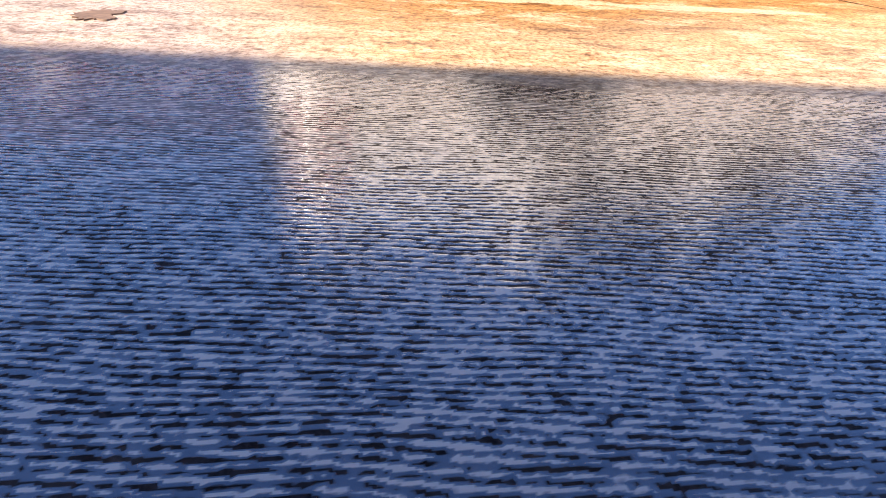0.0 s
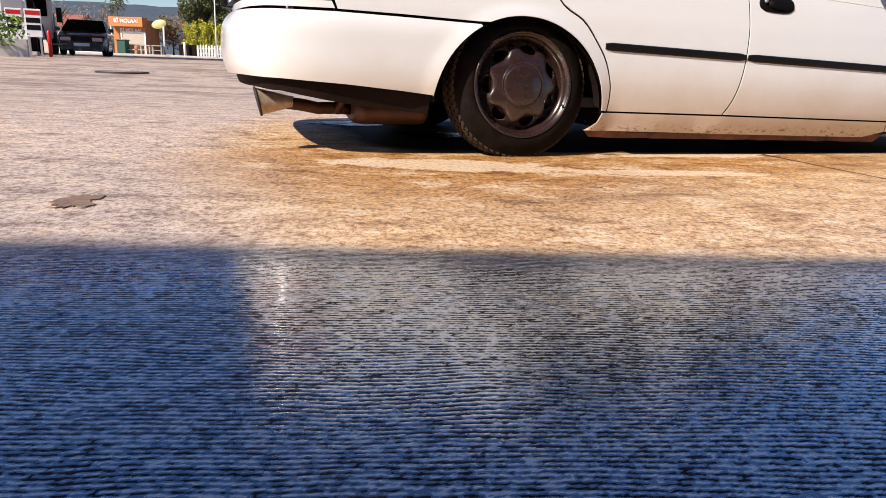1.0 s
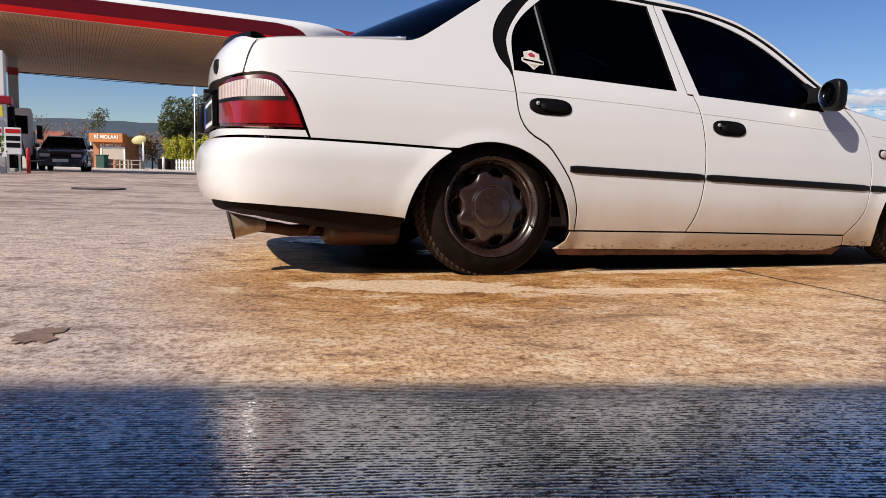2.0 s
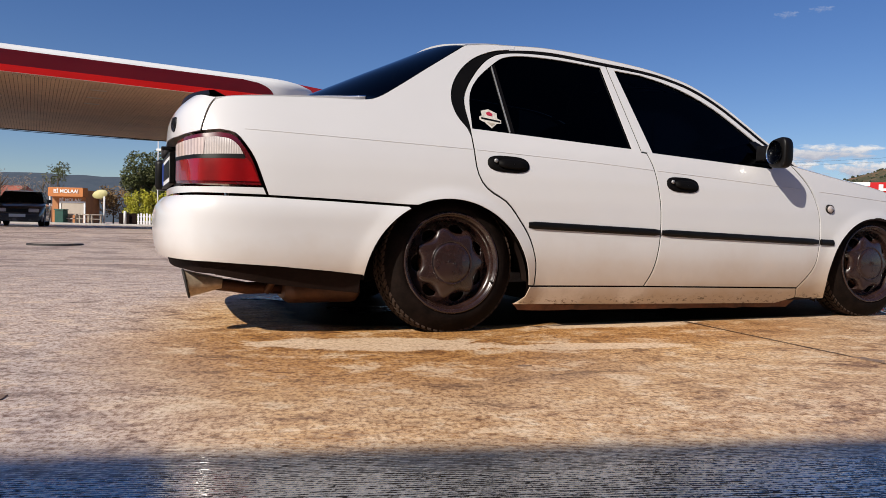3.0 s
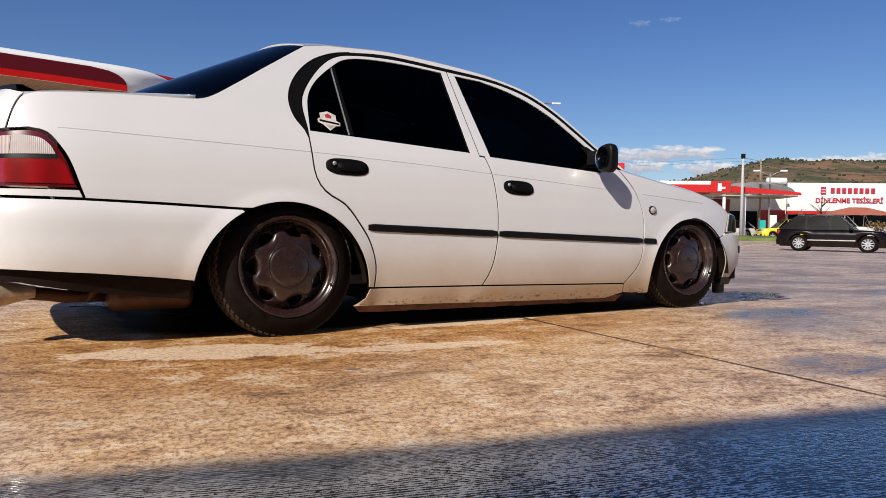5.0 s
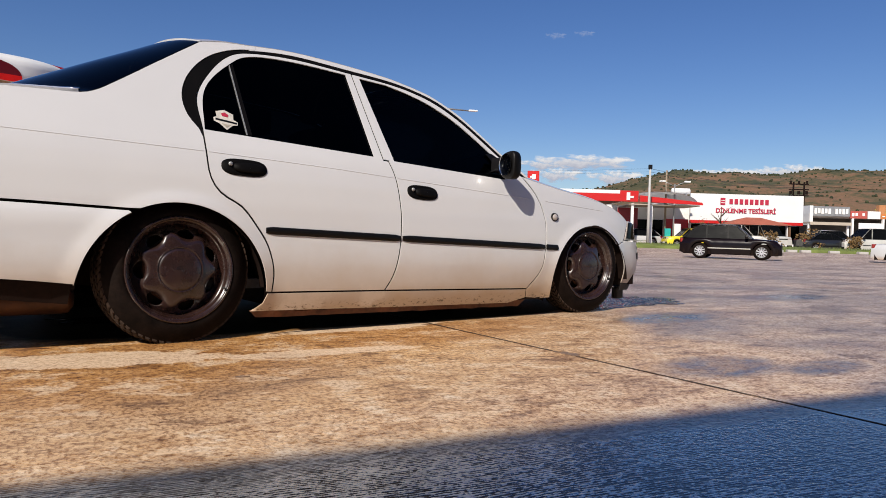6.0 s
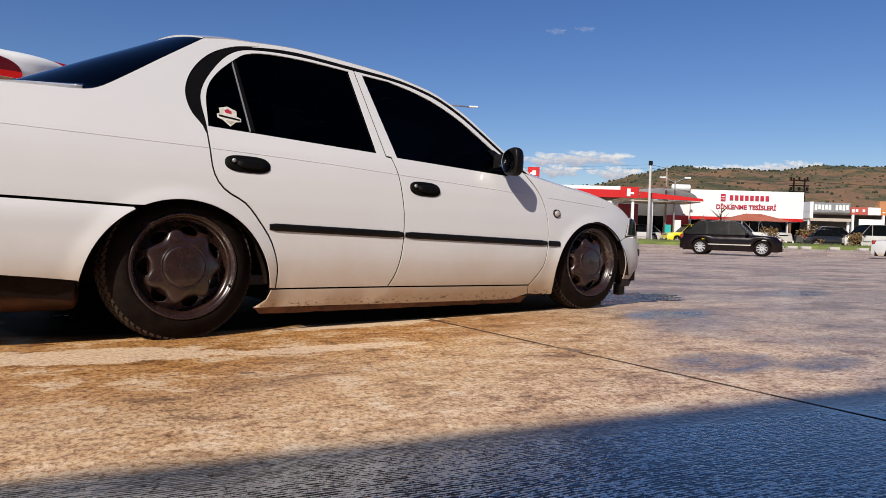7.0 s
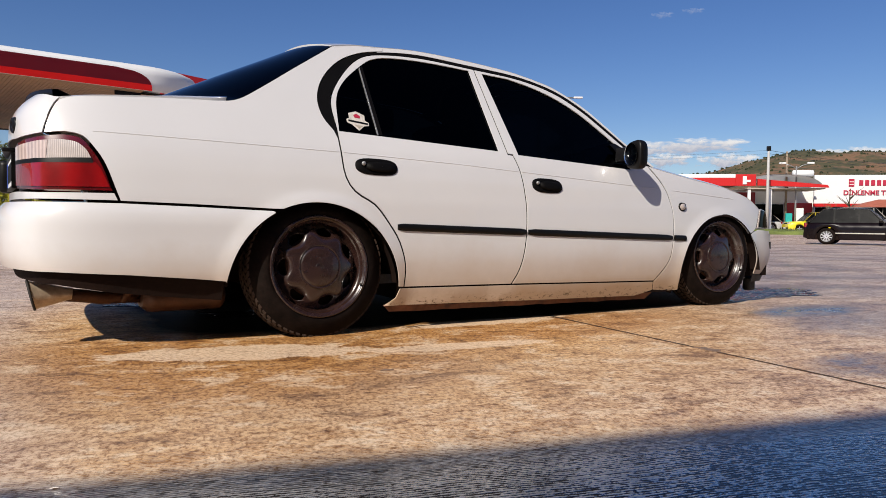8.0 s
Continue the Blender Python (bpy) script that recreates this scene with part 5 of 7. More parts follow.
part("plate_lamp_cover", boxes((-1.11, -1.04, MID - 0.2, MID + 0.2, 0.735, 0.752), bevel=0.006), TRIM, trunk)

HOOD_EDGE = [(1.9, 0.79), (2.05, 0.765), (2.24, 0.735), (2.53, 0.695), (2.74, 0.645), (2.84, 0.6), (2.885, 0.572)]
part("hood", lid_mesh(lid(on_side(HOOD_EDGE), lambda u: 0.075 - 0.03 * u, lambda u: 0.2 + 0.06 * u, 3.0)), WHITE, car)

# small pieces on the glass and cowl
q = [shell(s, z, deep=0.006) for s, z in ((0.15, 0.94), (0.25, 0.86))]
badge_ring = [(0.163, 0.935), (0.2, 0.945), (0.237, 0.929), (0.235, 0.905), (0.252, 0.897), (0.25, 0.883), (0.228, 0.88), (0.2, 0.858), (0.172, 0.883), (0.15, 0.893), (0.15, 0.907), (0.164, 0.914)]
sticker = part("shield_sticker", sheet(badge_ring, deeper(0.007), gap=0.0, step=0.01, rim=0.0008), STICKER, car, "pale shield-shaped sticker on the rear side glass")
part("sticker_field", sheet([(0.185, 0.928), (0.2, 0.934), (0.215, 0.925), (0.212, 0.914), (0.187, 0.917)], deeper(0.0055), gap=0.0, step=0.01, rim=0.0005), LETTER_RED, sticker)
part("sticker_bar", sheet([(0.158, 0.9055), (0.247, 0.8945), (0.246, 0.887), (0.157, 0.898)], deeper(0.0055), gap=0.0, step=0.01, rim=0.0005), TRIM, sticker, "dark bar of lettering")
part("sticker_point", sheet([(0.182, 0.885), (0.2, 0.868), (0.219, 0.88)], deeper(0.0055), gap=0.0, step=0.01, rim=0.0005), SHUTTER, sticker)

# wheels
def wheel(x, y, z, camber, steer, left):
    hub = new("wheel")
    hub.parent = car
    hub.empty_display_size = 0.1
    hub.matrix_local = Matrix.Translation((x, y, z)) @ Matrix.Rotation(radians(180 if left else 0), 4, "Z") @ Matrix.Rotation(radians(steer), 4, "Z") @ Matrix.Rotation(radians(camber), 4, "X")
    GROW = Matrix.Diagonal((1.015, 1, 1.015, 1))
    bm = bmesh.new()
    turned(bm, [(0.2, 0.014), (0.208, 0.004), (0.221, 0.002), (0.236, 0.006), (0.252, 0.014), (0.266, 0.025), (0.277, 0.034), (0.283, 0.04),
                (0.288, 0.05), (0.283, 0.051), (0.283, 0.058), (0.289, 0.059), (0.29, 0.088), (0.284, 0.089), (0.284, 0.097), (0.29, 0.098), (0.289, 0.132), (0.283, 0.133), (0.283, 0.14), (0.288, 0.141),
                (0.287, 0.16), (0.282, 0.17), (0.268, 0.184), (0.24, 0.19), (0.205, 0.176)], 96)
    tyre = part("tyre", bm, TYRE, hub, "worn dusty black tyre", True)
    bm = bmesh.new()
    for k in range(64):
        a = 2 * math.pi * k / 64
        for y0, y1, twist in ((0.037, 0.052, 0.008), (0.059, 0.088, -0.01), (0.098, 0.132, 0.01), (0.141, 0.172, -0.012)):
            m = Matrix.Rotation(a, 4, "Y")
            pts = []
            for dy, dt in ((y0, -0.0085 + twist), (y1, -0.0085 - twist), (y1, 0.0085 - twist), (y0, 0.0085 + twist)):
                edge_drop = 0.004 if dy < 0.04 or dy > 0.165 else 0.0
                pts.append((dt, dy, edge_drop))
            top = [bm.verts.new(m @ Vector((t, y_, 0.2912 - d))) for t, y_, d in pts]
            low_v = [bm.verts.new(m @ Vector((t * 1.1, y_, 0.282 - d))) for t, y_, d in pts]
            bm.faces.new(top[::-1])
            for i in range(4):
                bm.faces.new((top[i], top[(i + 1) % 4], low_v[(i + 1) % 4], low_v[i]))
    bmesh.ops.recalc_face_normals(bm, faces=bm.faces[:])
    tagged(part("tread", bm, TREAD, tyre), kind="stuff")
    bm = bmesh.new()
    turned(bm, [(0.19, 0.17), (0.165, 0.15), (0.163, 0.075), (0.172, 0.056), (0.1755, 0.05), (0.177, 0.036), (0.181, 0.031), (0.1845, 0.029), (0.1865, 0.014), (0.19, 0.0095), (0.1935, 0.008), (0.1955, 0.001), (0.199, -0.002), (0.204, -0.001), (0.206, 0.005), (0.203, 0.016)], 96, GROW)
    rim = part("rim", bm, WHEEL, hub, "brown-black steel rim", True)
    # dished disc with seven windows and a scalloped raised star
    bm = bmesh.new()
    rows = []
    count = 350
    for r in [0.0872 + 0.0828 * i / 43 for i in range(44)]:
        row = []
        for k in range(count + 1):
            a = 2 * math.pi * k / count
            wave = 0.5 + 0.5 * math.cos(7 * a)
            edge_r = 0.122 + 0.03 * wave ** 1.4
            u = (r - edge_r) / 0.012
            fall = 1 / (1 + math.exp(-u * 2.2))
            depth = 0.01 + 0.016 * (r - 0.0872) / 0.0828 + 0.02 * fall + 0.014 * max(0, r - 0.15) / 0.02
            row.append(Vector((r * math.cos(a), depth, r * math.sin(a))))
        rows.append(row)
    grid(bm, rows)
    bmesh.ops.remove_doubles(bm, verts=bm.verts[:], dist=1e-5)
    holes = []
    for f in bm.faces:
        c = f.calc_center_median()
        r, a = math.hypot(c.x, c.z), math.atan2(c.z, c.x)
        off = abs(((a * 7 / (2 * math.pi) - 0.5) + 0.5) % 1 - 0.5)
        if ((r - 0.1415) / 0.019) ** 2 + (off * 2 * math.pi / 7 * r / 0.034) ** 2 < 1:
            holes.append(f)
    bmesh.ops.delete(bm, geom=holes, context="FACES")
    rim_edges = [e for e in bm.edges if len(e.link_faces) == 1 and 0.12 < math.hypot(*(e.verts[0].co + e.verts[1].co).xz) / 2 < 0.16]
    made = bmesh.ops.extrude_edge_only(bm, edges=rim_edges)["geom"]
    for v in made:
        if isinstance(v, bmesh.types.BMVert):
            v.co.y += 0.018
    bmesh.ops.recalc_face_normals(bm, faces=bm.faces[:])
    bmesh.ops.transform(bm, matrix=GROW, verts=bm.verts[:])
    disc = part("wheel_disc", bm, WHEEL, hub, "dished wheel disc with seven windows", True)
    bm = turned(bmesh.new(), [(0.0005, 0.0015), (0.07, 0.003), (0.079, 0.0055), (0.081, 0.0085), (0.0835, 0.0085), (0.086, 0.004), (0.0885, 0.006), (0.09, 0.016)], 64, GROW)
    cap = part("hub_cap", bm, WHEEL, hub, "round brown-black hub cap", True)
    bm = turned(bmesh.new(), [(0.0115, 0.003), (0.0135, -0.001), (0.0155, 0.003)], 24, Matrix.Diagonal((1.25, 1, 0.9, 1)))
    turned(bm, [(0.0055, 0.003), (0.0068, -0.001), (0.0085, 0.003)], 20, Matrix.Diagonal((0.8, 1, 1.5, 1)))
    part("cap_emblem", bm, WHEEL, cap, "raised oval emblem", True)
    bm = turned(bmesh.new(), [(0.05, 0.05), (0.128, 0.05), (0.13, 0.062), (0.05, 0.062)], 40, closed=True)
    part("brake_disc", bm, EXHAUST, hub, "rusty brake disc", True)
    # dark disc added to stop daylight coming through the wheel windows
    part("light_block_plate", turned(bmesh.new(), [(0.01, 0.085), (0.16, 0.085), (0.165, 0.1)], 40), DARK, hub, "dark brake back plate added to block light", True)
    bm = tube(bmesh.new(), [(0.168, 0.004, -0.075), (0.172, -0.012, -0.078)], [0.005, 0.004], 8)
    part("valve", bm, RUBBER, rim, "", True)
    return hub


wheel(0.0, 0.022, 0.287, -4.5, 0, False)
wheel(2.467, 0.035, 0.288, -1.5, -3, False)
wheel(0.0, 2 * MID - 0.022, 0.287, -4.5, 0, True)
wheel(2.467, 2 * MID - 0.035, 0.288, -1.5, -3, True)

# underside and exhaust
bm = boxes((0.5, 2.05, 0.05, 1.63, 0.1, 0.2), (-0.82, -0.36, 0.12, 1.56, 0.25, 0.34), (2.8, 3.0, 0.1, 1.58, 0.16, 0.3), (-0.4, 0.4, 0.37, 1.31, 0.22, 0.34), (2.1, 2.85, 0.4, 1.28, 0.14, 0.5))
part("underbody", bm, DARK, car, "dark sooty underbody")
bm = tube(bmesh.new(), [(-0.02, 0.05, 0.285), (-0.02, 1.63, 0.285)], 0.045, 12)
part("axle", bm, DARK, car, "", True)
bm = bmesh.new()
rows = []
for k in range(17):
    u = k / 16
    x = -0.64 + 0.31 * u
    grow = min(1.0, 0.72 + 4 * min(u, 1 - u)) if 0 < k < 16 else 0.7
    row = []
    for j in range(25):
        a = 2 * math.pi * j / 24
        row.append(Vector((x + 0.05 * math.cos(a) * 0, 0.35 + 0.17 * grow * math.copysign(abs(math.cos(a)) ** 0.7, math.cos(a)), 0.165 + 0.062 * grow * math.copysign(abs(math.sin(a)) ** 0.8, math.sin(a)))))
    rows.append(row)
grid(bm, rows)
for row in (rows[0], rows[-1]):
    bm.faces.new([bm.verts.new(p) for p in row[:-1]])
bmesh.ops.recalc_face_normals(bm, faces=bm.faces[:])
muffler = part("muffler", bm, EXHAUST, car, "rusty brown muffler", True)
bm = tube(bmesh.new(), [(-0.62, 0.35, 0.16), (-0.7, 0.34, 0.165), (-0.78, 0.315, 0.165), (-0.84, 0.29, 0.178), (-0.92, 0.275, 0.188)], 0.025, 14)
part("exhaust_pipe", bm, EXHAUST, muffler, "", True)
bm = tube(bmesh.new(), [(-0.66, 0.22, 0.26), (-0.68, 0.27, 0.2), (-0.7, 0.32, 0.15)], 0.014, 10)
part("muffler_hanger", bm, EXHAUST, muffler, "", True)
bm = bmesh.new()
rows = []
for d, grow in ((-0.03, 0.5), (0.0, 0.56), (0.04, 0.72), (0.15, 1.1), (0.17, 1.18), (0.176, 1.2), (0.17, 1.1), (0.13, 0.98), (0.08, 0.7), (0.079, 0.01)):
    row = []
    for j in range(33):
        a = 2 * math.pi * j / 32
        p = Vector((-0.9 - d * 0.64, 0.042 * grow * math.cos(a), 0.044 * grow * math.sin(a)))
        p.x -= 0.012 * (d / 0.17) * math.sin(a)
        row.append(Matrix.Translation((0, 0.27, 0.19)) @ p)
    rows.append(row)
grid(bm, rows)
bmesh.ops.recalc_face_normals(bm, faces=bm.faces[:])
tip = part("exhaust_tip", bm, TIP, muffler, "wide brushed-steel exhaust tip", True)
bm = bmesh.new()
ring_pts = []
for j in range(33):
    a = 2 * math.pi * j / 32
    ring_pts.append(Vector((-1.014 - 0.0125 * math.sin(a), 0.27 + 0.05 * math.cos(a), 0.19 + 0.0525 * math.sin(a))))
tube(bm, ring_pts, 0.005, 8)
part("tip_rim", bm, RUBBER, tip, "sooty rolled rim", True)

# interior seen dimly through the side glass
part("cabin_floor", boxes((0.1, 2.0, 0.1, 1.58, 0.2, 0.24)), SEAT, car)
for y in (0.2, 0.96):
    seat = part("front_seat", boxes((0.95, 1.45, y, y + 0.5, 0.3, 0.46), bevel=0.05), SEAT, car, "dark cloth seat")
    bm = bmesh.new()
    box(bm, -0.06, 0.06, y, y + 0.5, 0, 0.58, 0.05, Matrix.Translation((0.97, 0, 0.42)) @ Matrix.Rotation(radians(-17), 4, "Y"))
    part("backrest", bm, SEAT, seat)
    part("headrest", boxes((0.76, 0.86, y + 0.12, y + 0.38, 1.0, 1.15), bevel=0.035), SEAT, seat)
part("rear_seat", boxes((0.0, 0.5, 0.2, 1.48, 0.3, 0.5), (-0.12, 0.05, 0.2, 1.48, 0.5, 0.92), bevel=0.05), SEAT, car, "dark rear bench")
part("dashboard", boxes((1.62, 2.0, 0.14, 1.54, 0.5, 0.79), bevel=0.05), SEAT, car)
m = Matrix.Translation((1.5, 1.18, 0.78)) @ Matrix.Rotation(radians(65), 4, "Y")
bm = bmesh.new()
ring_pts = [m @ Vector((0.18 * math.cos(2 * math.pi * k / 32), 0.18 * math.sin(2 * math.pi * k / 32), 0)) for k in range(33)]
tube(bm, ring_pts, 0.014, 8)
for k in range(3):
    a = radians(90 + 120 * k)
    tube(bm, [m @ Vector((0, 0, 0)), m @ Vector((0.18 * math.cos(a), 0.18 * math.sin(a), 0))], 0.016, 8)
part("steering_wheel", bm, TRIM, car, "black steering wheel", True)

# ---- the unseen roof behind the camera that throws the shade ----
roof = thing("wash_bay_roof", "flat white roof on steel posts throwing shade on the concrete", "canopy", turn=-13.8, kind="structure")
part("roof_slab", boxes((-16, 14, -12.0, -5.37, 4.3, 4.6), bevel=0.02), PANEL_WHITE, roof)
# white lining and rear wall are added to bounce light into the shade
part("bounce_lining", boxes((-15.9, 13.9, -11.9, -5.5, 4.2, 4.3)), WALL_WHITE, roof, "unseen white lining added to bounce light")
for x in (-15, -5, 5, 13):
    part("post", boxes((x - 0.1, x + 0.1, -11.6, -11.4, 0, 4.2), bevel=0.01), GREY_STEEL, roof)
alone("bounce_wall", boxes((-16, 14, -12.4, -12.1, 0, 4.2)), WALL_WHITE, "unseen white wall added to bounce light", "wall", turn=-13.8, kind="structure")

# ---- filling station canopy on the far side of the car ----
canopy = thing("station_canopy", "filling station canopy with red and white fascia and slatted soffit", "canopy", (3.3, 22.24, 0), 8.6)
DEPTH, LEN, R0 = 14.8, 34.0, 2.4


def fascia_line(grow=0.0, turn_to=90, count=16):
    """Plan of the canopy edge: along the front, round the near corner, along the end."""
    pts = [Vector((-LEN, -grow, 0))]
    for k in range(count + 1):
        a = radians(-90 + turn_to * k / count)
        pts.append(Vector((-R0 + 1.3 + (R0 + grow) * math.cos(a), R0 + (R0 + grow) * math.sin(a), 0)))
    pts.append(Vector((1.3 + grow, DEPTH, 0)))
    return pts


def band(profile, pts):
    bm = bmesh.new()
    rows = []
    for grow, z in profile:
        rows.append([p + Vector((0, 0, z)) for p in fascia_line(grow)] if pts is None else [p + Vector((0, -grow, z)) for p in pts])
    grid(bm, rows)
    bmesh.ops.recalc_face_normals(bm, faces=bm.faces[:])
    return bm


part("white_fascia", band([(-0.05, 4.7), (0.0, 4.72), (0.0, 5.0), (0.02, 5.2), (0.0, 5.34), (-0.1, 5.47), (-0.3, 5.56), (-0.9, 5.6)], None), PANEL_WHITE, canopy, "white rounded fascia", True)
front = [Vector((-LEN, 0, 0)), Vector((-1.3, 0, 0))]
for name, z0, z1, out, mat_b, reach in (("red_band", 4.7, 4.9, 0.03, BAND_RED, 0.0), ("dark_red_band", 4.9, 5.34, 0.028, MAROON, 0.0)):
    bm = bmesh.new()
    rows = []
    for k in range(9):
        z = z0 + (z1 - z0) * k / 8
        u = (z - 4.7) / 0.64
        tip = -1.2 + 0.3 - 1.1 * (1 - math.sqrt(max(0.0, 1 - u ** 3)))
        rows.append([Vector((-LEN, -out, z)), Vector((-12, -out, z)), Vector((-4, -out, z)), Vector((tip, -out, z))])
    grid(bm, rows)
    solid = bmesh.ops.solidify(bm, geom=bm.faces[:], thickness=0.02)
    bmesh.ops.recalc_face_normals(bm, faces=bm.faces[:])
    part(name, bm, mat_b, canopy)
part("roof_deck", boxes((-LEN, 0.0, 0.6, DEPTH, 5.2, 5.5)), PANEL_WHITE, canopy)
part("far_fascia", boxes((-LEN, 0.7, DEPTH - 0.15, DEPTH, 4.66, 5.5)), TRIM, canopy, "dark far edge of the canopy")
bm = bmesh.new()
x = -LEN
while x < 0.5:
    box(bm, x, x + 0.098, 0.06 if x < -1.2 else 0.9, DEPTH - 0.16, 4.69, 4.72)
    x += 0.11
part("soffit_slats", bm, SOFFIT, canopy, "beige metal soffit slats")
part("soffit_backing", boxes((-LEN, 0.6, 0.9, DEPTH - 0.16, 4.76, 4.8)), SOFFIT_DARK, canopy)
for x in (-9.5, -6.5):
    for y in (1.4, 3.0, 4.4):
        part("downlight", boxes((x, x + 0.5, y, y + 0.12, 4.67, 4.69), bevel=0.005), SHUTTER, canopy)
bm = bmesh.new()
vs = [bm.verts.new(p) for p in ((0.4, 3.2, 5.2), (4.9, 3.5, 5.78), (4.9, 3.5, 5.86), (0.4, 3.2, 6.12), (0.4, 3.4, 5.2), (4.9, 3.7, 5.78), (4.9, 3.7, 5.86), (0.4, 3.4, 6.12))]
for f in ((0, 1, 2, 3), (5, 4, 7, 6), (1, 5, 6, 2), (4, 0, 3, 7), (3, 2, 6, 7), (4, 5, 1, 0)):
    bm.faces.new([vs[i] for i in f])
part("fascia_wing", bm, WING_RED, canopy, "red wing board above the canopy end")
part("side_sign", boxes((-1.95, -1.15, 0.35, 0.4, 4.52, 4.66)), TRIM, canopy, "small dark sign below the fascia")
for x, y in ((-10.2, 1.5), (-10.2, 9.5), (-20.0, 1.5), (-20.0, 9.5), (-29.0, 9.5)):
    column = part("column", boxes((x - 0.17, x + 0.17, y - 0.17, y + 0.17, 0, 4.69), bevel=0.015), GREY_STEEL, canopy, "grey boxed steel column")
    part("column_band", boxes((x - 0.18, x + 0.18, y - 0.18, y + 0.18, 3.95, 4.25)), DEEP_RED, column)
    part("column_guard", boxes((x - 0.2, x + 0.2, y - 0.2, y + 0.2, 0, 0.75), bevel=0.02), DARK, column)

RISE = 0.2
pump = thing("fuel_pump", "grey and white fuel pump with red header", "fuel pump", (-6.35, 18.7, RISE), 8)
part("pump_body", boxes((-0.45, 0.45, -0.3, 0.3, 0.1, 1.75), bevel=0.03), PANEL_WHITE, pump)
part("pump_plinth", boxes((-0.55, 0.6, -0.4, 0.4, 0, 0.1), bevel=0.02), KERB, pump)
part("pump_header", boxes((-0.5, 0.56, -0.35, 0.35, 1.75, 1.95), bevel=0.03), DEEP_RED, pump, "dark red header")
part("pump_top", boxes((-0.5, 0.42, -0.3, 0.3, 1.95, 3.1), bevel=0.02), PANEL_WHITE, pump, "white upright panel")
part("yellow_notice", boxes((0.0, 0.36, -0.325, -0.302, 1.42, 1.7)), LIME, pump, "yellow notice")
part("display", boxes((-0.1, 0.38, -0.32, -0.302, 0.9, 1.35)), GREY_STEEL, pump)
part("hose_column", boxes((0.46, 0.6, -0.12, 0.12, 0.1, 1.7), bevel=0.02), DARK, pump)
part("hose", tube(bmesh.new(), curve([(0.6, -0.1, 1.3), (0.75, -0.12, 0.8), (0.85, -0.12, 0.35), (1.0, -0.1, 0.3), (1.3, 0.0, 0.32)], 20), 0.02, 8), RUBBER, pump, "", True)
for k in range(2):
    notice = thing("price_board", "white notice board with dark bars of writing", "sign", (-6.0 + 0.42 * k, 17.75, RISE), 8, "notice boards by the pump")
    part("board", boxes((-0.18, 0.18, -0.03, 0.0, 0.45, 1.12), bevel=0.01), PANEL_WHITE, notice)
    part("red_strip", boxes((-0.16, 0.16, -0.036, -0.031, 0.98, 1.08)), RED, notice)
    for j in range(2):
        part("dark_bar", boxes((-0.15, 0.15, -0.036, -0.031, 0.62 + 0.17 * j, 0.74 + 0.17 * j)), TRIM, notice)
    part("leg", boxes((-0.15, -0.1, -0.03, 0.0, 0, 0.45)), GREY_STEEL, notice)
    part("leg", boxes((0.1, 0.15, -0.03, 0.0, 0, 0.45)), GREY_STEEL, notice)


def leaf_cloud(bm, centre, size, count, leaf, seed, top_heavy=0.0):
    """Many small bent leaves spread through a lumpy shape."""
    rnd = random.Random(seed)
    lumps = [(Vector((rnd.gauss(0, 0.42), rnd.gauss(0, 0.42), rnd.uniform(-0.75, 0.85))), rnd.uniform(0.28, 0.55)) for _ in range(16)]
    for _ in range(count):
        c, r = rnd.choice(lumps)
        d = Vector((rnd.gauss(0, 1), rnd.gauss(0, 1), rnd.gauss(0, 1))).normalized() * r * rnd.uniform(0.6, 1.05)
        p = c + d
        p = Vector((centre[0] + p.x * size[0], centre[1] + p.y * size[1], centre[2] + p.z * size[2]))
        u = Vector((rnd.gauss(0, 1), rnd.gauss(0, 1), rnd.gauss(0, 0.7))).normalized() * leaf * rnd.uniform(0.6, 1.3)
        w = u.cross(Vector((rnd.gauss(0, 1), rnd.gauss(0, 1), rnd.gauss(0, 1)))).normalized() * leaf * 0.45
        a, b, c2, d2 = (bm.verts.new(q) for q in (p - u, p + w, p + u, p - w))
        bm.faces.new((a, b, c2))
        bm.faces.new((a, c2, d2))
    return bm


def tree(name, label, at, height, spread, crown_low, leaf_mat, count, leaf, seed, group="", turn=0):
    t = thing(name, label, "tree" if name == "tree" else "shrub", at, turn, group)
    rnd = random.Random(seed)
    bm = tube(bmesh.new(), [(0, 0, -0.05), (0.02, 0.01, height * 0.3), (-0.02, 0.03, height * 0.6), (0.02, 0, height * 0.85)], [height * 0.028, height * 0.022, height * 0.014, height * 0.005], 10)
    for k in range(9):
        a, z = rnd.uniform(0, 6.28), height * rnd.uniform(0.28, 0.7)
        reach = spread * rnd.uniform(0.5, 0.85)
        tube(bm, [(0, 0, z), (reach * 0.5 * math.cos(a), reach * 0.5 * math.sin(a), z + height * 0.1), (reach * math.cos(a), reach * math.sin(a), z + height * 0.2)], [height * 0.01, height * 0.006, height * 0.002], 6)
    part("trunk", bm, BARK, t, "", True)
    if count:
        mid = (crown_low + height) / 2
        part("crown", leaf_cloud(bmesh.new(), (0, 0, mid), (spread, spread, (height - crown_low) / 2), count, leaf, seed), leaf_mat, t)
    return t


planter = thing("planter", "pale planter box with leafy green plants", "planter", (-5.95, 16.6, RISE * 0.8), 10)
part("box", boxes((-0.5, 0.45, -0.2, 0.2, 0, 0.42), bevel=0.02), KERB, planter)
part("foliage", leaf_cloud(bmesh.new(), (-0.05, 0, 0.62), (0.55, 0.3, 0.33), 500, 0.055, 5), surface("bright_green_leaves", (0.16, 0.26, 0.03), 0.6, vary=0.4, scale=3.0), planter)
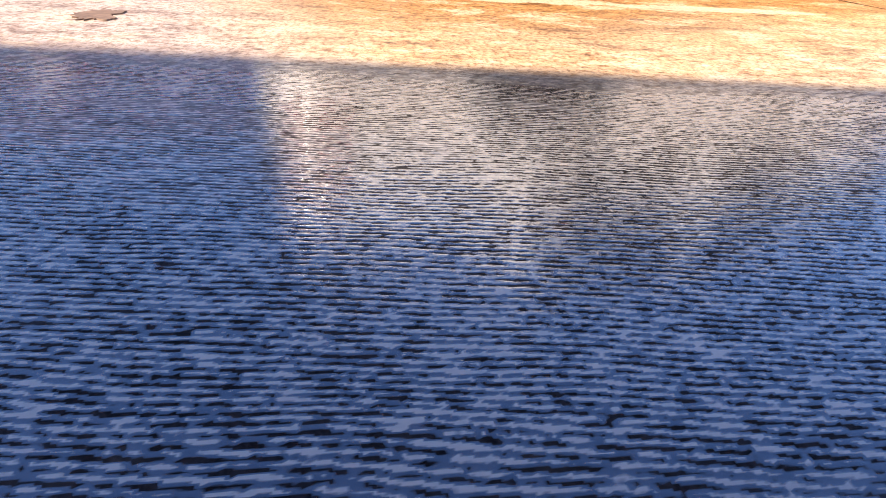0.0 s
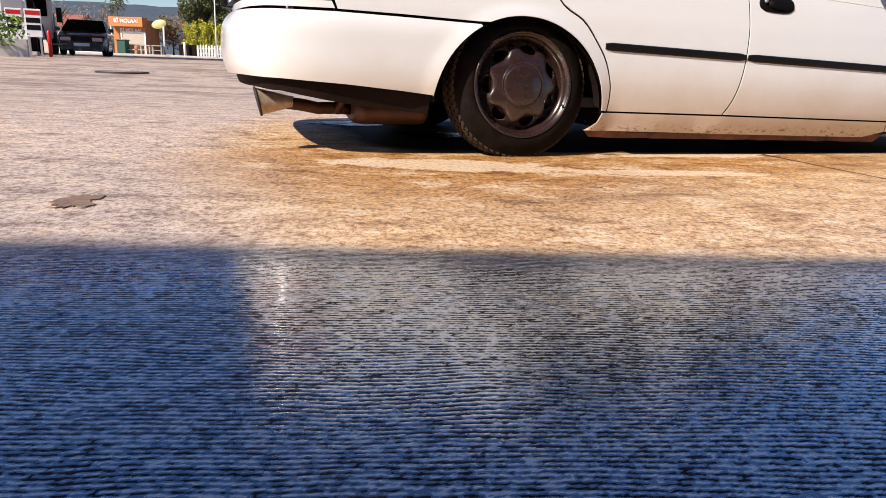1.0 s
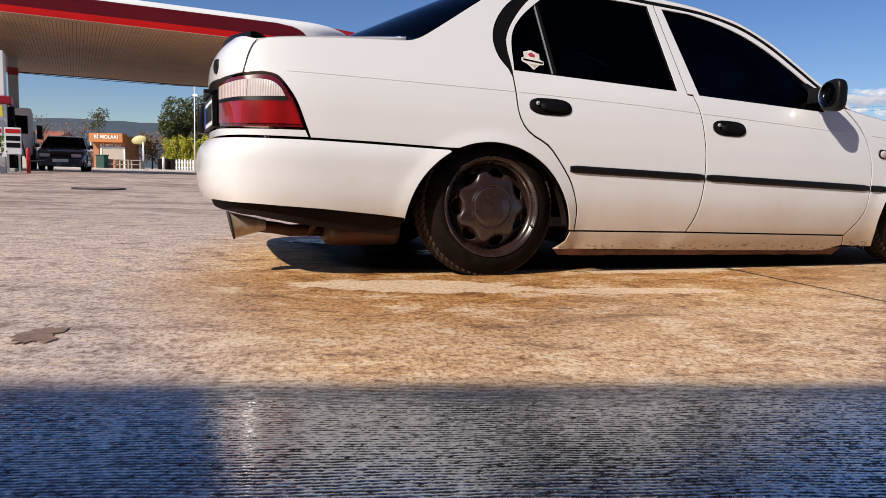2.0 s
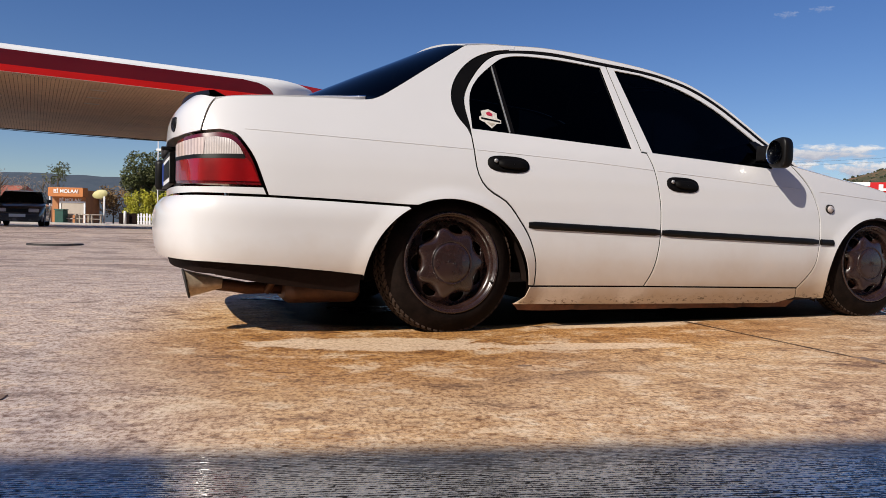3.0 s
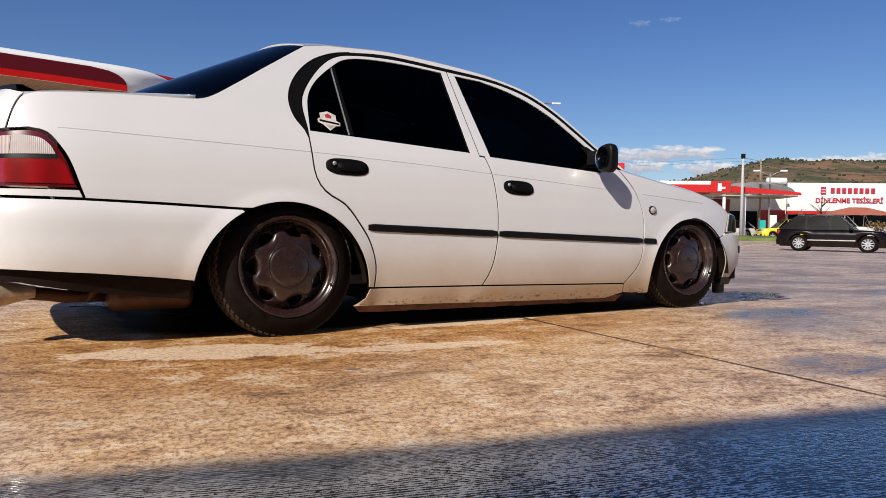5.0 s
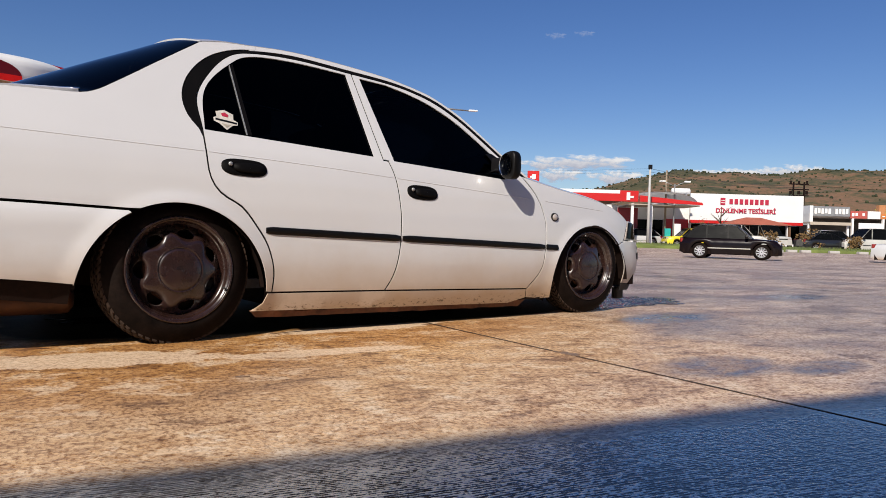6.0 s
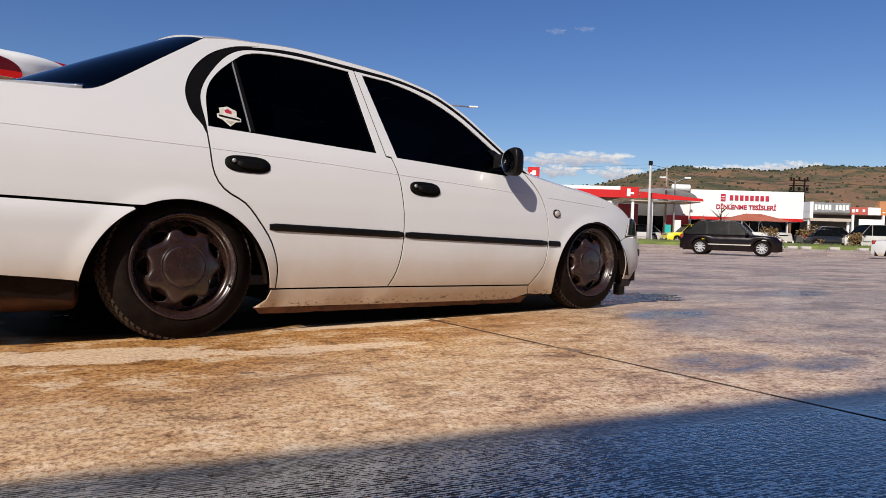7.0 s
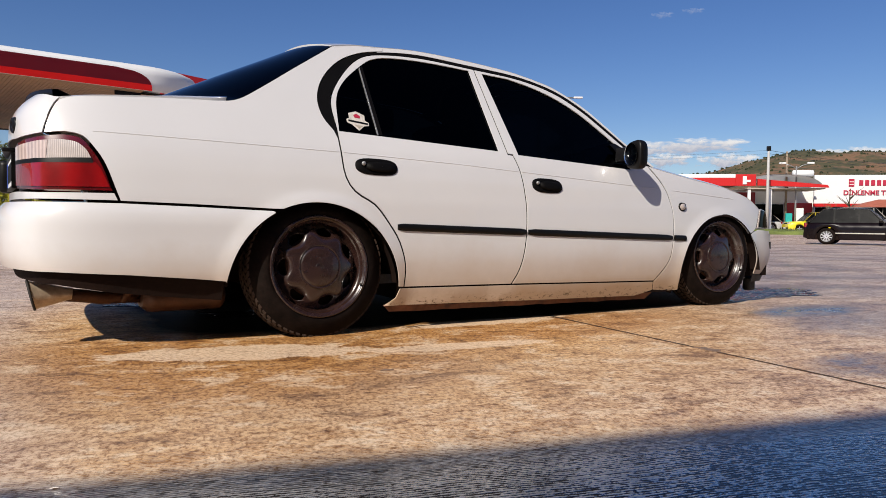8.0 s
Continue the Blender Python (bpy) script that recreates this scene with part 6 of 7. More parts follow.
alone("marker_post", tube(bmesh.new(), [(0, 0, 0), (0, 0, 0.62), (0, 0, 0.66)], [0.045, 0.045, 0.02], 12), RED, "red plastic marker post", "post", (-5.15, 17.2, RISE * 0.8), smooth=True)


# ---- other vehicles ----
def vehicle(name, label, at, turn, length, width, height, style, paint, ground=0.0, group=""):
    """A road car, nose to +x: body, glasshouse, panes, lamps, bumpers, mirrors and wheels."""
    v = thing(name, label, "van" if style == "van" else "car", (*at, ground), turn, group)
    L, W, H = length / 2, width / 2, height
    belt = H * {"sedan": 0.64, "suv": 0.6, "van": 0.56}[style]
    low = 0.17 * (1.4 if style == "suv" else 1.0)
    nose_z = {"sedan": 0.46, "suv": 0.55, "van": 0.52}[style] * H
    xs = np.linspace(-L, L, 41)
    a_base, a_top, c_top, c_base = {"sedan": (0.42, 0.06, -0.42, -0.74), "suv": (0.44, 0.14, -0.66, -0.95), "van": (0.5, 0.16, -0.9, -0.97)}[style]
    r = 0.31 if style != "suv" else 0.37
    axle_f, axle_r = L * 0.63, -L * 0.58
    bm = bmesh.new()
    rows = []
    for x in xs:
        u = x / L
        if u > a_base:
            k = (u - a_base) / (1 - a_base)
            top = belt + (nose_z - belt) * k ** 1.2 - 0.12 * H * max(0, k - 0.8) / 0.2
        elif u < c_base and style == "sedan":
            top = belt - 0.03 * H * (c_base - u) / (1 + c_base)
        else:
            top = belt
        plan = 1 - 0.16 * max(0, abs(u) - 0.72) ** 1.5 / 0.148
        end = 0.04 * max(0, abs(u) - 0.93) / 0.07
        bottom = low + end * 2
        for wx in (axle_f, axle_r):
            if abs(x - wx) < r * 1.12:
                bottom = max(bottom, r + math.sqrt(max(0, (r * 1.14) ** 2 - (x - wx) ** 2)))
        w = W * plan
        side = [(w * 0.95, bottom), (w, bottom + (top - bottom) * 0.3), (w, bottom + (top - bottom) * 0.62), (w * 0.965, top - 0.03), (w * 0.9, top)]
        row = [Vector((x, -y, z)) for y, z in side] + [Vector((x, 0, top + 0.02))] + [Vector((x, y, z)) for y, z in side[::-1]]
        rows.append(row)
    grid(bm, rows)
    for row in (rows[0], rows[-1]):
        bm.faces.new([bm.verts.new(p) for p in row])
    bmesh.ops.recalc_face_normals(bm, faces=bm.faces[:])
    part("body", bm, paint, v, "", True)
    part("underside", boxes((-L * 0.93, L * 0.93, -W * 0.9, W * 0.9, low * 0.9, low + 0.25)), DARK, v)
    # glasshouse: dark panes between painted pillars
    wt, wb = W * (0.74 if style != "van" else 0.86), W * 0.94
    zt = H - 0.05
    corner = {"fb": Vector((a_base * L, wb, belt)), "ft": Vector((a_top * L, wt, zt)), "rt": Vector((c_top * L, wt, zt)), "rb": Vector((c_base * L, wb, belt))}
    mids = [(-0.02 if style != "van" else 0.1)] + ([-0.45] if style != "sedan" else [])
    bm = bmesh.new()
    roof_rows = []
    for k in range(13):
        x = corner["ft"].x + (corner["rt"].x - corner["ft"].x) * k / 12
        arch = 0.05 * (1 - (2 * k / 12 - 1) ** 2)
        roof_rows.append([Vector((x, wt * q, zt + arch * (1.0 if style == "suv" else 0.5) + 0.035 * (1 - q * q))) for q in (-1, -0.85, -0.5, 0, 0.5, 0.85, 1)])
    grid(bm, roof_rows)
    bmesh.ops.solidify(bm, geom=bm.faces[:], thickness=0.04)
    bmesh.ops.recalc_face_normals(bm, faces=bm.faces[:])
    part("roof", bm, paint, v, "", True)

    def pane(name_p, pts, parent, mat_p, thick=0.012):
        bm2 = bmesh.new()
        bm2.faces.new([bm2.verts.new(p) for p in pts])
        bmesh.ops.solidify(bm2, geom=bm2.faces[:], thickness=thick)
        bmesh.ops.recalc_face_normals(bm2, faces=bm2.faces[:])
        return part(name_p, bm2, mat_p, parent)

    flip = Vector((1, -1, 1))
    pane("windscreen", [corner["fb"], corner["ft"], corner["ft"] * flip, corner["fb"] * flip], v, FAR_GLASS)
    pane("rear_window", [corner["rb"], corner["rt"], corner["rt"] * flip, corner["rb"] * flip], v, FAR_GLASS)
    for s in (1, -1):
        f = Vector((1, s, 1))
        cuts = [1.0] + [0.5 + 0.5 * m for m in mids] + [0.0]
        lows = [corner["fb"].x - 0.08, *[m * L for m in mids], corner["rb"].x + 0.08]
        tops = [corner["ft"].x - 0.02, *[m * L - 0.02 for m in mids], corner["rt"].x + 0.03]
        pane("pillar", [corner["fb"] * f, corner["ft"] * f, Vector((tops[0], wt * s, zt)), Vector((lows[0], wb * s, belt))], v, paint, 0.03)
        pane("pillar", [corner["rb"] * f, corner["rt"] * f, Vector((tops[-1], wt * s, zt)), Vector((lows[-1], wb * s, belt))], v, paint, 0.03)
        for k in range(len(lows) - 1):
            d = 0.035
            pane("side_window", [Vector((lows[k] - d, wb * s, belt)), Vector((tops[k] - d, wt * s, zt)), Vector((tops[k + 1] + d, wt * s, zt)), Vector((lows[k + 1] + d, wb * s, belt))], v, FAR_GLASS)
            if k:
                pane("pillar", [Vector((lows[k] + d, wb * s, belt)), Vector((tops[k] + d, wt * s, zt)), Vector((tops[k] - d, wt * s, zt)), Vector((lows[k] - d, wb * s, belt))], v, paint if style == "van" else TRIM, 0.02)
        part("headlight", boxes((L * 0.9, L * 0.985, s * W * 0.62 - 0.17, s * W * 0.62 + 0.17, nose_z * 0.8, nose_z * 0.8 + 0.14), bevel=0.03), CLEAR_LENS, v)
        part("tail_light", boxes((-L * 0.995, -L * 0.9, s * W * 0.74 - 0.12, s * W * 0.74 + 0.12, belt * 0.78, belt * 0.78 + 0.2), bevel=0.03), RED_LENS, v)
        part("door_mirror", boxes((a_base * L - 0.28, a_base * L - 0.14, s * (W + 0.09) - 0.09, s * (W + 0.09) + 0.09, belt, belt + 0.14), bevel=0.03), paint if style != "van" else TRIM, v)
        part("side_strip", boxes((-L * 0.42, L * 0.42, s * W - 0.012, s * W + 0.012, H * 0.3, H * 0.33), bevel=0.004), TRIM if style != "suv" else CHROME, v)
        for wx in (axle_f, axle_r):
            m = Matrix.Translation((wx, s * W * 0.97, r)) @ Matrix.Rotation(0 if s < 0 else math.pi, 4, "Z")
            hub = new("wheel")
            hub.parent = v
            hub.matrix_local = m
            part("tyre", turned(bmesh.new(), [(r * 0.66, 0.01), (r * 0.75, 0.0), (r * 0.93, 0.01), (r, 0.04), (r, 0.17), (r * 0.9, 0.2), (r * 0.6, 0.2)], 32), TYRE, hub, "", True)
            bm = turned(bmesh.new(), [(r * 0.66, 0.012), (r * 0.62, 0.02), (r * 0.6, 0.1), (0.01, 0.1)], 32)
            rim_p = part("rim", bm, GREY_STEEL if style != "van" else DARK, hub, "", True)
            for k in range(5 if style != "suv" else 10):
                bm = boxes((-0.022, 0.022, 0.02, 0.05, 0.02, r * 0.63), bevel=0.006)
                bmesh.ops.transform(bm, matrix=Matrix.Rotation(2 * math.pi * k / (5 if style != "suv" else 10), 4, "Y"), verts=bm.verts[:])
                part("spoke", bm, ALLOY, rim_p)
    bumper_mat = paint if style != "van" else TRIM
    part("front_bumper", boxes((L * 0.93, L * 1.01, -W * 0.82, W * 0.82, low, low + 0.26), bevel=0.04), bumper_mat, v)
    part("rear_bumper", boxes((-L * 1.01, -L * 0.93, -W * 0.82, W * 0.82, low + 0.05, low + 0.3), bevel=0.04), bumper_mat, v)
    part("grille", boxes((L * 0.97, L * 0.99, -W * 0.42, W * 0.42, nose_z * 0.72, nose_z * 0.72 + 0.18), bevel=0.02), TRIM, v)
    part("licence_plate", boxes((L * 1.01, L * 1.016, -0.26, 0.26, low + 0.16, low + 0.27)), PLATE, v)
    return v


vehicle("parked_car", "black sedan parked facing the forecourt under the canopy", (-6.2, 29.0), -86.0, 4.4, 1.68, 1.38, "sedan", BLACK_PAINT, RISE)
vehicle("sport_utility_car", "dark plum sport utility car with silver wheels on the road", (30.8, 14.6), -67.0, 4.45, 1.88, 1.62, "suv", PLUM_PAINT, -0.304)
vehicle("silver_car", "silver sedan on the road beyond the forecourt", (38.4, 8.9), -74.0, 4.3, 1.74, 1.45, "sedan", SILVER_PAINT, -0.304)

# ---- plaza across the road: L to the right and D ahead, seen from the forecourt ----
FACE = -40.4


def plaza(l, d):
    p = EYE_P + AHEAD * d + RIGHT * l
    return (p.x, p.y)


def plaza_thing(name, label, category, l, d, z=0.0, group="", kind=""):
    return thing(name, label, category, (*plaza(l, d), z), FACE, group, kind)


verge = bmesh.new()
rows = []
rnd = random.Random(4)
for k in range(60):
    l = 6 + k * 1.2
    rows.append([Vector((l, 44 + dd, z + (rnd.uniform(0, 0.07) if 0 < i < 5 else 0))) for i, (dd, z) in enumerate(((0, 0.0), (0.02, 0.14), (0.6, 0.2), (2.2, 0.26), (4.5, 0.24), (5.4, 0.1), (5.5, 0.0)))])
grid(verge, rows)
alone("grass_verge", verge, GRASS, "low grass verge along the road", "grass", (*plaza(0, 0), 0), FACE, kind="stuff", smooth=True)
bm = bmesh.new()
leafs = random.Random(8)
for _ in range(5200):
    l, d = leafs.uniform(7, 52), leafs.uniform(44.1, 49)
    h, w = leafs.uniform(0.08, 0.28), 0.03
    a = leafs.uniform(0, 3.14)
    p = Vector((l, d, 0.15))
    q = Vector((math.cos(a) * w, math.sin(a) * w, 0))
    bm.faces.new([bm.verts.new(c) for c in (p - q, p + q, p + Vector((leafs.uniform(-0.08, 0.08), leafs.uniform(-0.08, 0.08), h)))])
alone("grass_blades", bm, GRASS, "tufts of dry green grass on the verge", "grass", (*plaza(0, 0), 0), FACE, kind="stuff")
stone = alone("kerb_stone", boxes((-0.3, 0.3, -0.15, 0.15, 0, 0.16), bevel=0.03), KERB, "pale kerb stone at the edge of the grass", "kerb", (*plaza(17, 43.8), 0), FACE, "kerb stones")
for k in range(1, 22):
    copy_thing(stone, pose(*plaza(17 + k * 1.45 + 0.3 * (k % 3), 43.8), 0, 0, 0, FACE + (k * 7) % 9 - 4))

hall = plaza_thing("rest_stop_hall", "white flat-fronted rest stop hall with red letters and stripe", "building", 24.2, 60)
part("front_wall", boxes((-4.75, 4.75, 0, 0.3, 2.35, 4.62), bevel=0.02), WALL_WHITE, hall)
part("red_stripe", boxes((-4.75, 4.75, -0.06, 0.28, 2.1, 2.34), bevel=0.01), RED, hall)
part("body", boxes((-4.7, 4.7, 1.0, 14, 0, 4.3)), WALL_WHITE, hall)
for k in range(8):
    x = -4.6 + k * 1.18
    win = part("shop_window", boxes((x, x + 0.98, 0.35, 0.4, 0.5, 2.05)), GLASS, hall)
    part("frame", boxes((x - 0.1, x, 0.2, 0.45, 0.0, 2.1)), PANEL_WHITE, win)
part("plinth", boxes((-4.7, 4.7, 0.25, 0.5, 0, 0.5)), WALL_WHITE, hall)
board_mark = part("logo_block", boxes((-2.25, -1.85, -0.05, 0.0, 3.7, 4.3)), LETTER_RED, hall, "red block logo")
for k in range(2):
    part("logo_line", boxes((-2.2, -1.9, -0.06, -0.05, 3.85 + 0.2 * k, 3.9 + 0.2 * k)), WALL_WHITE, board_mark)
for k in range(8):
    x = -1.5 + k * 0.43
    bm = boxes((x, x + 0.3, -0.05, 0.0, 3.78, 4.22), bevel=0.02)
    part("letter_block", bm, LETTER_RED, hall, "red block letter")
letters("DİNLENME TESİSLERİ", 0.52, 0.03, LETTER_RED, hall, pose(-0.1, -0.03, 3.2, 90, 0, 0), label="red letters on the white wall")
tank = plaza_thing("roof_water_tank", "white water tank on a steel stand with solar panels", "water tank", 19.8, 64, 4.3)
part("tank", tube(bmesh.new(), [(-0.85, 0, 0.75), (-0.78, 0, 0.75), (0.78, 0, 0.75), (0.85, 0, 0.75)], [0.15, 0.27, 0.27, 0.15], 18), PANEL_WHITE, tank, "", True)
part("stand", boxes((-0.5, -0.42, -0.2, 0.2, -0.1, 0.5), (0.42, 0.5, -0.2, 0.2, -0.1, 0.5), (-0.5, 0.5, -0.2, -0.15, 0.3, 0.36)), GREY_STEEL, tank)
for k in range(3):
    bm = bmesh.new()
    box(bm, -0.3, 0.3, -0.03, 0.03, 0, 0.95, 0.01, Matrix.Translation((-1.2 + 0.68 * k, -0.4, -0.55)) @ Matrix.Rotation(radians(-38), 4, "X"))
    part("solar_panel", bm, GLASS, tank, "dark solar panel")

# second filling station
far_can = plaza_thing("far_station_canopy", "distant filling station canopy with red and white edge", "canopy", 7.0, 50)
part("white_edge", boxes((-8, 4.2, 0, 0.2, 3.75, 4.0), bevel=0.02), PANEL_WHITE, far_can)
part("red_edge", boxes((-8, 4.2, -0.03, 0.2, 3.2, 3.745), bevel=0.02), RED, far_can)
part("deck", boxes((-8, 4.2, 0.2, 8, 3.3, 3.9)), PANEL_WHITE, far_can)
part("soffit", boxes((-8, 4.2, 0.1, 8, 3.17, 3.195)), BROWN_WOOD, far_can)
for x in (-5.5, 3.0):
    part("column", boxes((x - 0.13, x + 0.13, 2.5, 2.76, 0, 3.17)), GREY_STEEL, far_can)
emblem = part("emblem_board", boxes((4.2, 5.5, -0.05, 0.25, 3.2, 3.98), bevel=0.02), RED, far_can, "red emblem board")
part("emblem_shape", boxes((4.65, 4.9, -0.09, -0.05, 3.3, 3.85), (4.9, 5.15, -0.09, -0.05, 3.45, 3.6), bevel=0.01), PANEL_WHITE, emblem)
shop = plaza_thing("station_shop", "station shop with white barrel roof and red beam", "building", 16.0, 57)
bm = bmesh.new()
rows = []
for k in range(17):
    a = radians(180 - 180 * k / 16)
    x, z = 2.9 * math.cos(a), 3.55 + 0.85 * math.sin(a)
    rows.append([Vector((x - 0.2, y, z)) for y in (-1.0, 0, 9)])
grid(bm, rows)
bmesh.ops.solidify(bm, geom=bm.faces[:], thickness=0.1)
bmesh.ops.recalc_face_normals(bm, faces=bm.faces[:])
part("barrel_roof", bm, PANEL_WHITE, shop, "white barrel roof", True)
bm = bmesh.new()
vs = [bm.verts.new(p) for p in ((-1.9, -1.2, 3.55), (3.1, -1.2, 3.4), (3.0, -1.2, 3.6), (-1.9, -1.2, 4.05), (-1.9, -0.9, 3.55), (3.1, -0.9, 3.4), (3.0, -0.9, 3.6), (-1.9, -0.9, 4.05))]
for f in ((0, 1, 2, 3), (5, 4, 7, 6), (1, 5, 6, 2), (4, 0, 3, 7), (3, 2, 6, 7), (4, 5, 1, 0)):
    bm.faces.new([vs[i] for i in f])
part("red_beam", bm, RED, shop)
part("porch_ceiling", boxes((-2.6, 2.9, -1.0, 3, 3.3, 3.38)), SHUTTER, shop)
part("back_wall", boxes((-4.5, 3.6, 4, 4.3, 0, 3.5)), WALL_WHITE, shop)
part("glass_front", boxes((-4.4, 1.4, 3.9, 3.98, 0.1, 2.3)), GLASS, shop, "dark glazed shop front")
part("red_wall", boxes((1.5, 3.5, 3.6, 3.95, 0, 2.4), bevel=0.01), RED, shop)
part("dark_sign", boxes((-2.9, -1.2, 2.2, 2.4, 1.4, 3.2)), DEEP_RED, shop, "dark red emblem sign")
for x in (-2.4, -0.9):
    part("porch_post", boxes((x - 0.1, x + 0.1, -0.9, -0.7, 0, 3.4)), PANEL_WHITE, shop)
part("totem_screen", boxes((1.2, 1.75, 0.0, 0.3, 0.0, 1.9), bevel=0.02), PANEL_WHITE, shop, "white pump totem")
part("teal_screen", boxes((0.5, 0.95, 0.0, 0.3, 0.7, 1.5), bevel=0.02), surface("teal_panel", (0.02, 0.35, 0.33), 0.4), shop, "teal panel")
totem = plaza_thing("red_totem_sign", "red square totem sign with white emblem on a pole", "sign", 6.0, 60)
part("panel", boxes((-0.5, 0.5, -0.1, 0.1, 5.1, 6.15), bevel=0.03), RED, totem)
part("emblem", boxes((-0.12, 0.2, -0.13, -0.1, 5.45, 5.85), (-0.28, -0.12, -0.13, -0.1, 5.55, 5.7), bevel=0.01), PANEL_WHITE, totem)
part("pole", boxes((-0.1, 0.1, -0.05, 0.05, 0, 5.1)), GREY_STEEL, totem)

pole = plaza_thing("utility_pole", "pale tapered concrete utility pole with a fitting on top", "pole", 14.6, 55)
part("shaft", tube(bmesh.new(), [(0, 0, 0), (0, 0, 3), (0, 0, 6.1)], [0.13, 0.11, 0.08], 14), POLE_GREY, pole, "", True)
part("top_fitting", boxes((-0.14, 0.14, -0.1, 0.1, 6.05, 6.4), bevel=0.02), TRIM, pole)
pole2 = plaza_thing("utility_pole", "thin brown wooden utility pole", "pole", 16.75, 58)
part("shaft", tube(bmesh.new(), [(0, 0, 0), (0, 0, 6.3)], [0.1, 0.07], 12), surface("weathered_pole", (0.26, 0.2, 0.14), 0.8), pole2, "", True)
lamp = plaza_thing("street_lamp", "grey double-armed street lamp", "street lamp", 17.15, 57)
part("mast", tube(bmesh.new(), [(0, 0, 0), (0, 0, 5.1)], [0.08, 0.05], 12), GREY_STEEL, lamp, "", True)
for s in (-1, 1):
    arm = part("arm", tube(bmesh.new(), [(0, 0, 4.9), (s * 0.45, 0, 5.15), (s * 0.95, 0, 5.3)], 0.03, 8), GREY_STEEL, lamp, "", True)
    part("lamp_head", boxes((min(s * 0.75, s * 1.25), max(s * 0.75, s * 1.25), -0.1, 0.1, 5.25, 5.38), bevel=0.04), PANEL_WHITE, arm, "white lamp head")
lamp2 = plaza_thing("street_lamp", "grey street lamp with a short arm at the road", "street lamp", 31.2, 50)
part("mast", tube(bmesh.new(), [(0, 0, 0), (0, 0, 5.2)], [0.08, 0.05], 12), GREY_STEEL, lamp2, "", True)
for dx, z in ((-0.35, 5.3), (0.1, 4.75)):
    arm = part("arm", tube(bmesh.new(), [(0, 0, z - 0.2), (dx, 0, z)], 0.03, 8), GREY_STEEL, lamp2, "", True)
    part("lamp_head", boxes((dx - 0.3, dx + 0.25, -0.1, 0.1, z - 0.05, z + 0.1), bevel=0.04), PANEL_WHITE, arm)
behind = thing("street_lamp", "tall grey street lamp behind the parked sedan", "street lamp", (19.6, 20.5, 0), -30)
part("mast", tube(bmesh.new(), [(-1.9, 0, 0), (-1.9, 0, 5.6), (-1.6, 0, 6.0), (-0.4, 0, 5.95)], [0.09, 0.06, 0.04, 0.03], 12), GREY_STEEL, behind, "", True)
part("lamp_head", boxes((-0.42, -0.02, -0.08, 0.08, 5.93, 6.0), bevel=0.03), PANEL_WHITE, behind)

pylon = plaza_thing("transformer_pole", "dark lattice transformer pole with insulators", "pole", 38.0, 80)
for x in (-0.6, 0.6):
    part("leg", boxes((x - 0.07, x + 0.07, -0.07, 0.07, 0, 7.6)), DARK, pylon)
for z in (6.0, 6.7, 7.3):
    part("cross_arm", boxes((-1.1, 1.1, -0.06, 0.06, z, z + 0.12)), DARK, pylon)
for x in (-0.9, 0.0, 0.9):
    part("insulator", boxes((x - 0.08, x + 0.08, -0.08, 0.08, 7.42, 7.75), (x - 0.12, x + 0.12, -0.1, 0.1, 6.2, 6.6), bevel=0.02), DARK, pylon)

row = plaza_thing("shop_row", "low row of roadside shops with sign boards", "building", 38.0, 66)
part("roof", boxes((-5.6, 8, 0.2, 9, 3.2, 3.45)), PANEL_WHITE, row)
part("back_wall", boxes((-5.6, 8, 4, 4.3, 0, 3.3)), DIM, row)
for name, x0, x1, z0, z1, mat_s in (("grey_sign", -5.3, -1.9, 3.25, 4.15, GREY_STEEL), ("red_sign", -1.85, -0.3, 3.1, 3.8, FADED_RED), ("cream_sign", -0.25, 0.9, 3.1, 3.8, WALL_WHITE), ("orange_sign", 0.95, 4.4, 3.1, 3.6, ORANGE), ("cream_sign", 4.45, 6.5, 3.0, 3.75, WALL_WHITE)):
    sign = part("sign_board", boxes((x0, x1, -0.1, 0.1, z0, z1), bevel=0.02), mat_s, row, name.replace("_", " ") + " board")
    if mat_s in (GREY_STEEL, FADED_RED, ORANGE):
        n = int((x1 - x0) / 0.32)
        for k in range(n):
            if (k * 5 + n) % 7:
                part("writing_bar", boxes((x0 + 0.12 + k * 0.32, x0 + 0.34 + k * 0.32, -0.13, -0.1, z0 + 0.2 + 0.05 * (k % 2), z1 - 0.2)), LETTER_WHITE, sign)
part("white_end", boxes((-5.6, -5.3, -0.1, 1.2, 2.4, 4.2)), WALL_WHITE, row)
part("awning", boxes((-6.6, -2.9, -2.2, 0.2, 2.5, 2.62), (-6.6, -2.9, -2.25, -2.18, 2.35, 2.62)), SHUTTER, row, "pale flat awning")
for x in (-6.5, -3.0, -1.6, 1.2, 4.6):
    part("post", boxes((x - 0.09, x + 0.09, -1.9 if x < -2 else -0.1, -1.7 if x < -2 else 0.1, 0, 2.6 if x < -2 else 3.1)), PANEL_WHITE, row)
part("white_blind", boxes((-1.0, 1.1, 0.0, 0.06, 1.7, 2.7)), WALL_WHITE, row, "white roller blind")
part("orange_awning", boxes((2.0, 5.4, -1.6, 0.0, 1.5, 1.65)), ORANGE, row, "orange awning")
part("counter", boxes((1.4, 5.6, 0.4, 1.0, 0, 1.0)), BROWN_WOOD, row)
part("chimney", boxes((1.7, 2.3, 1.5, 2.0, 3.4, 4.5)), BRICK_ORANGE, row)
ladder = plaza_thing("steel_frame_tower", "white steel ladder frame by the road", "frame", 31.8, 52)
for x in (-0.4, 0.1):
    part("rail", boxes((x - 0.05, x + 0.05, -0.05, 0.05, 0, 3.3)), PANEL_WHITE, ladder)
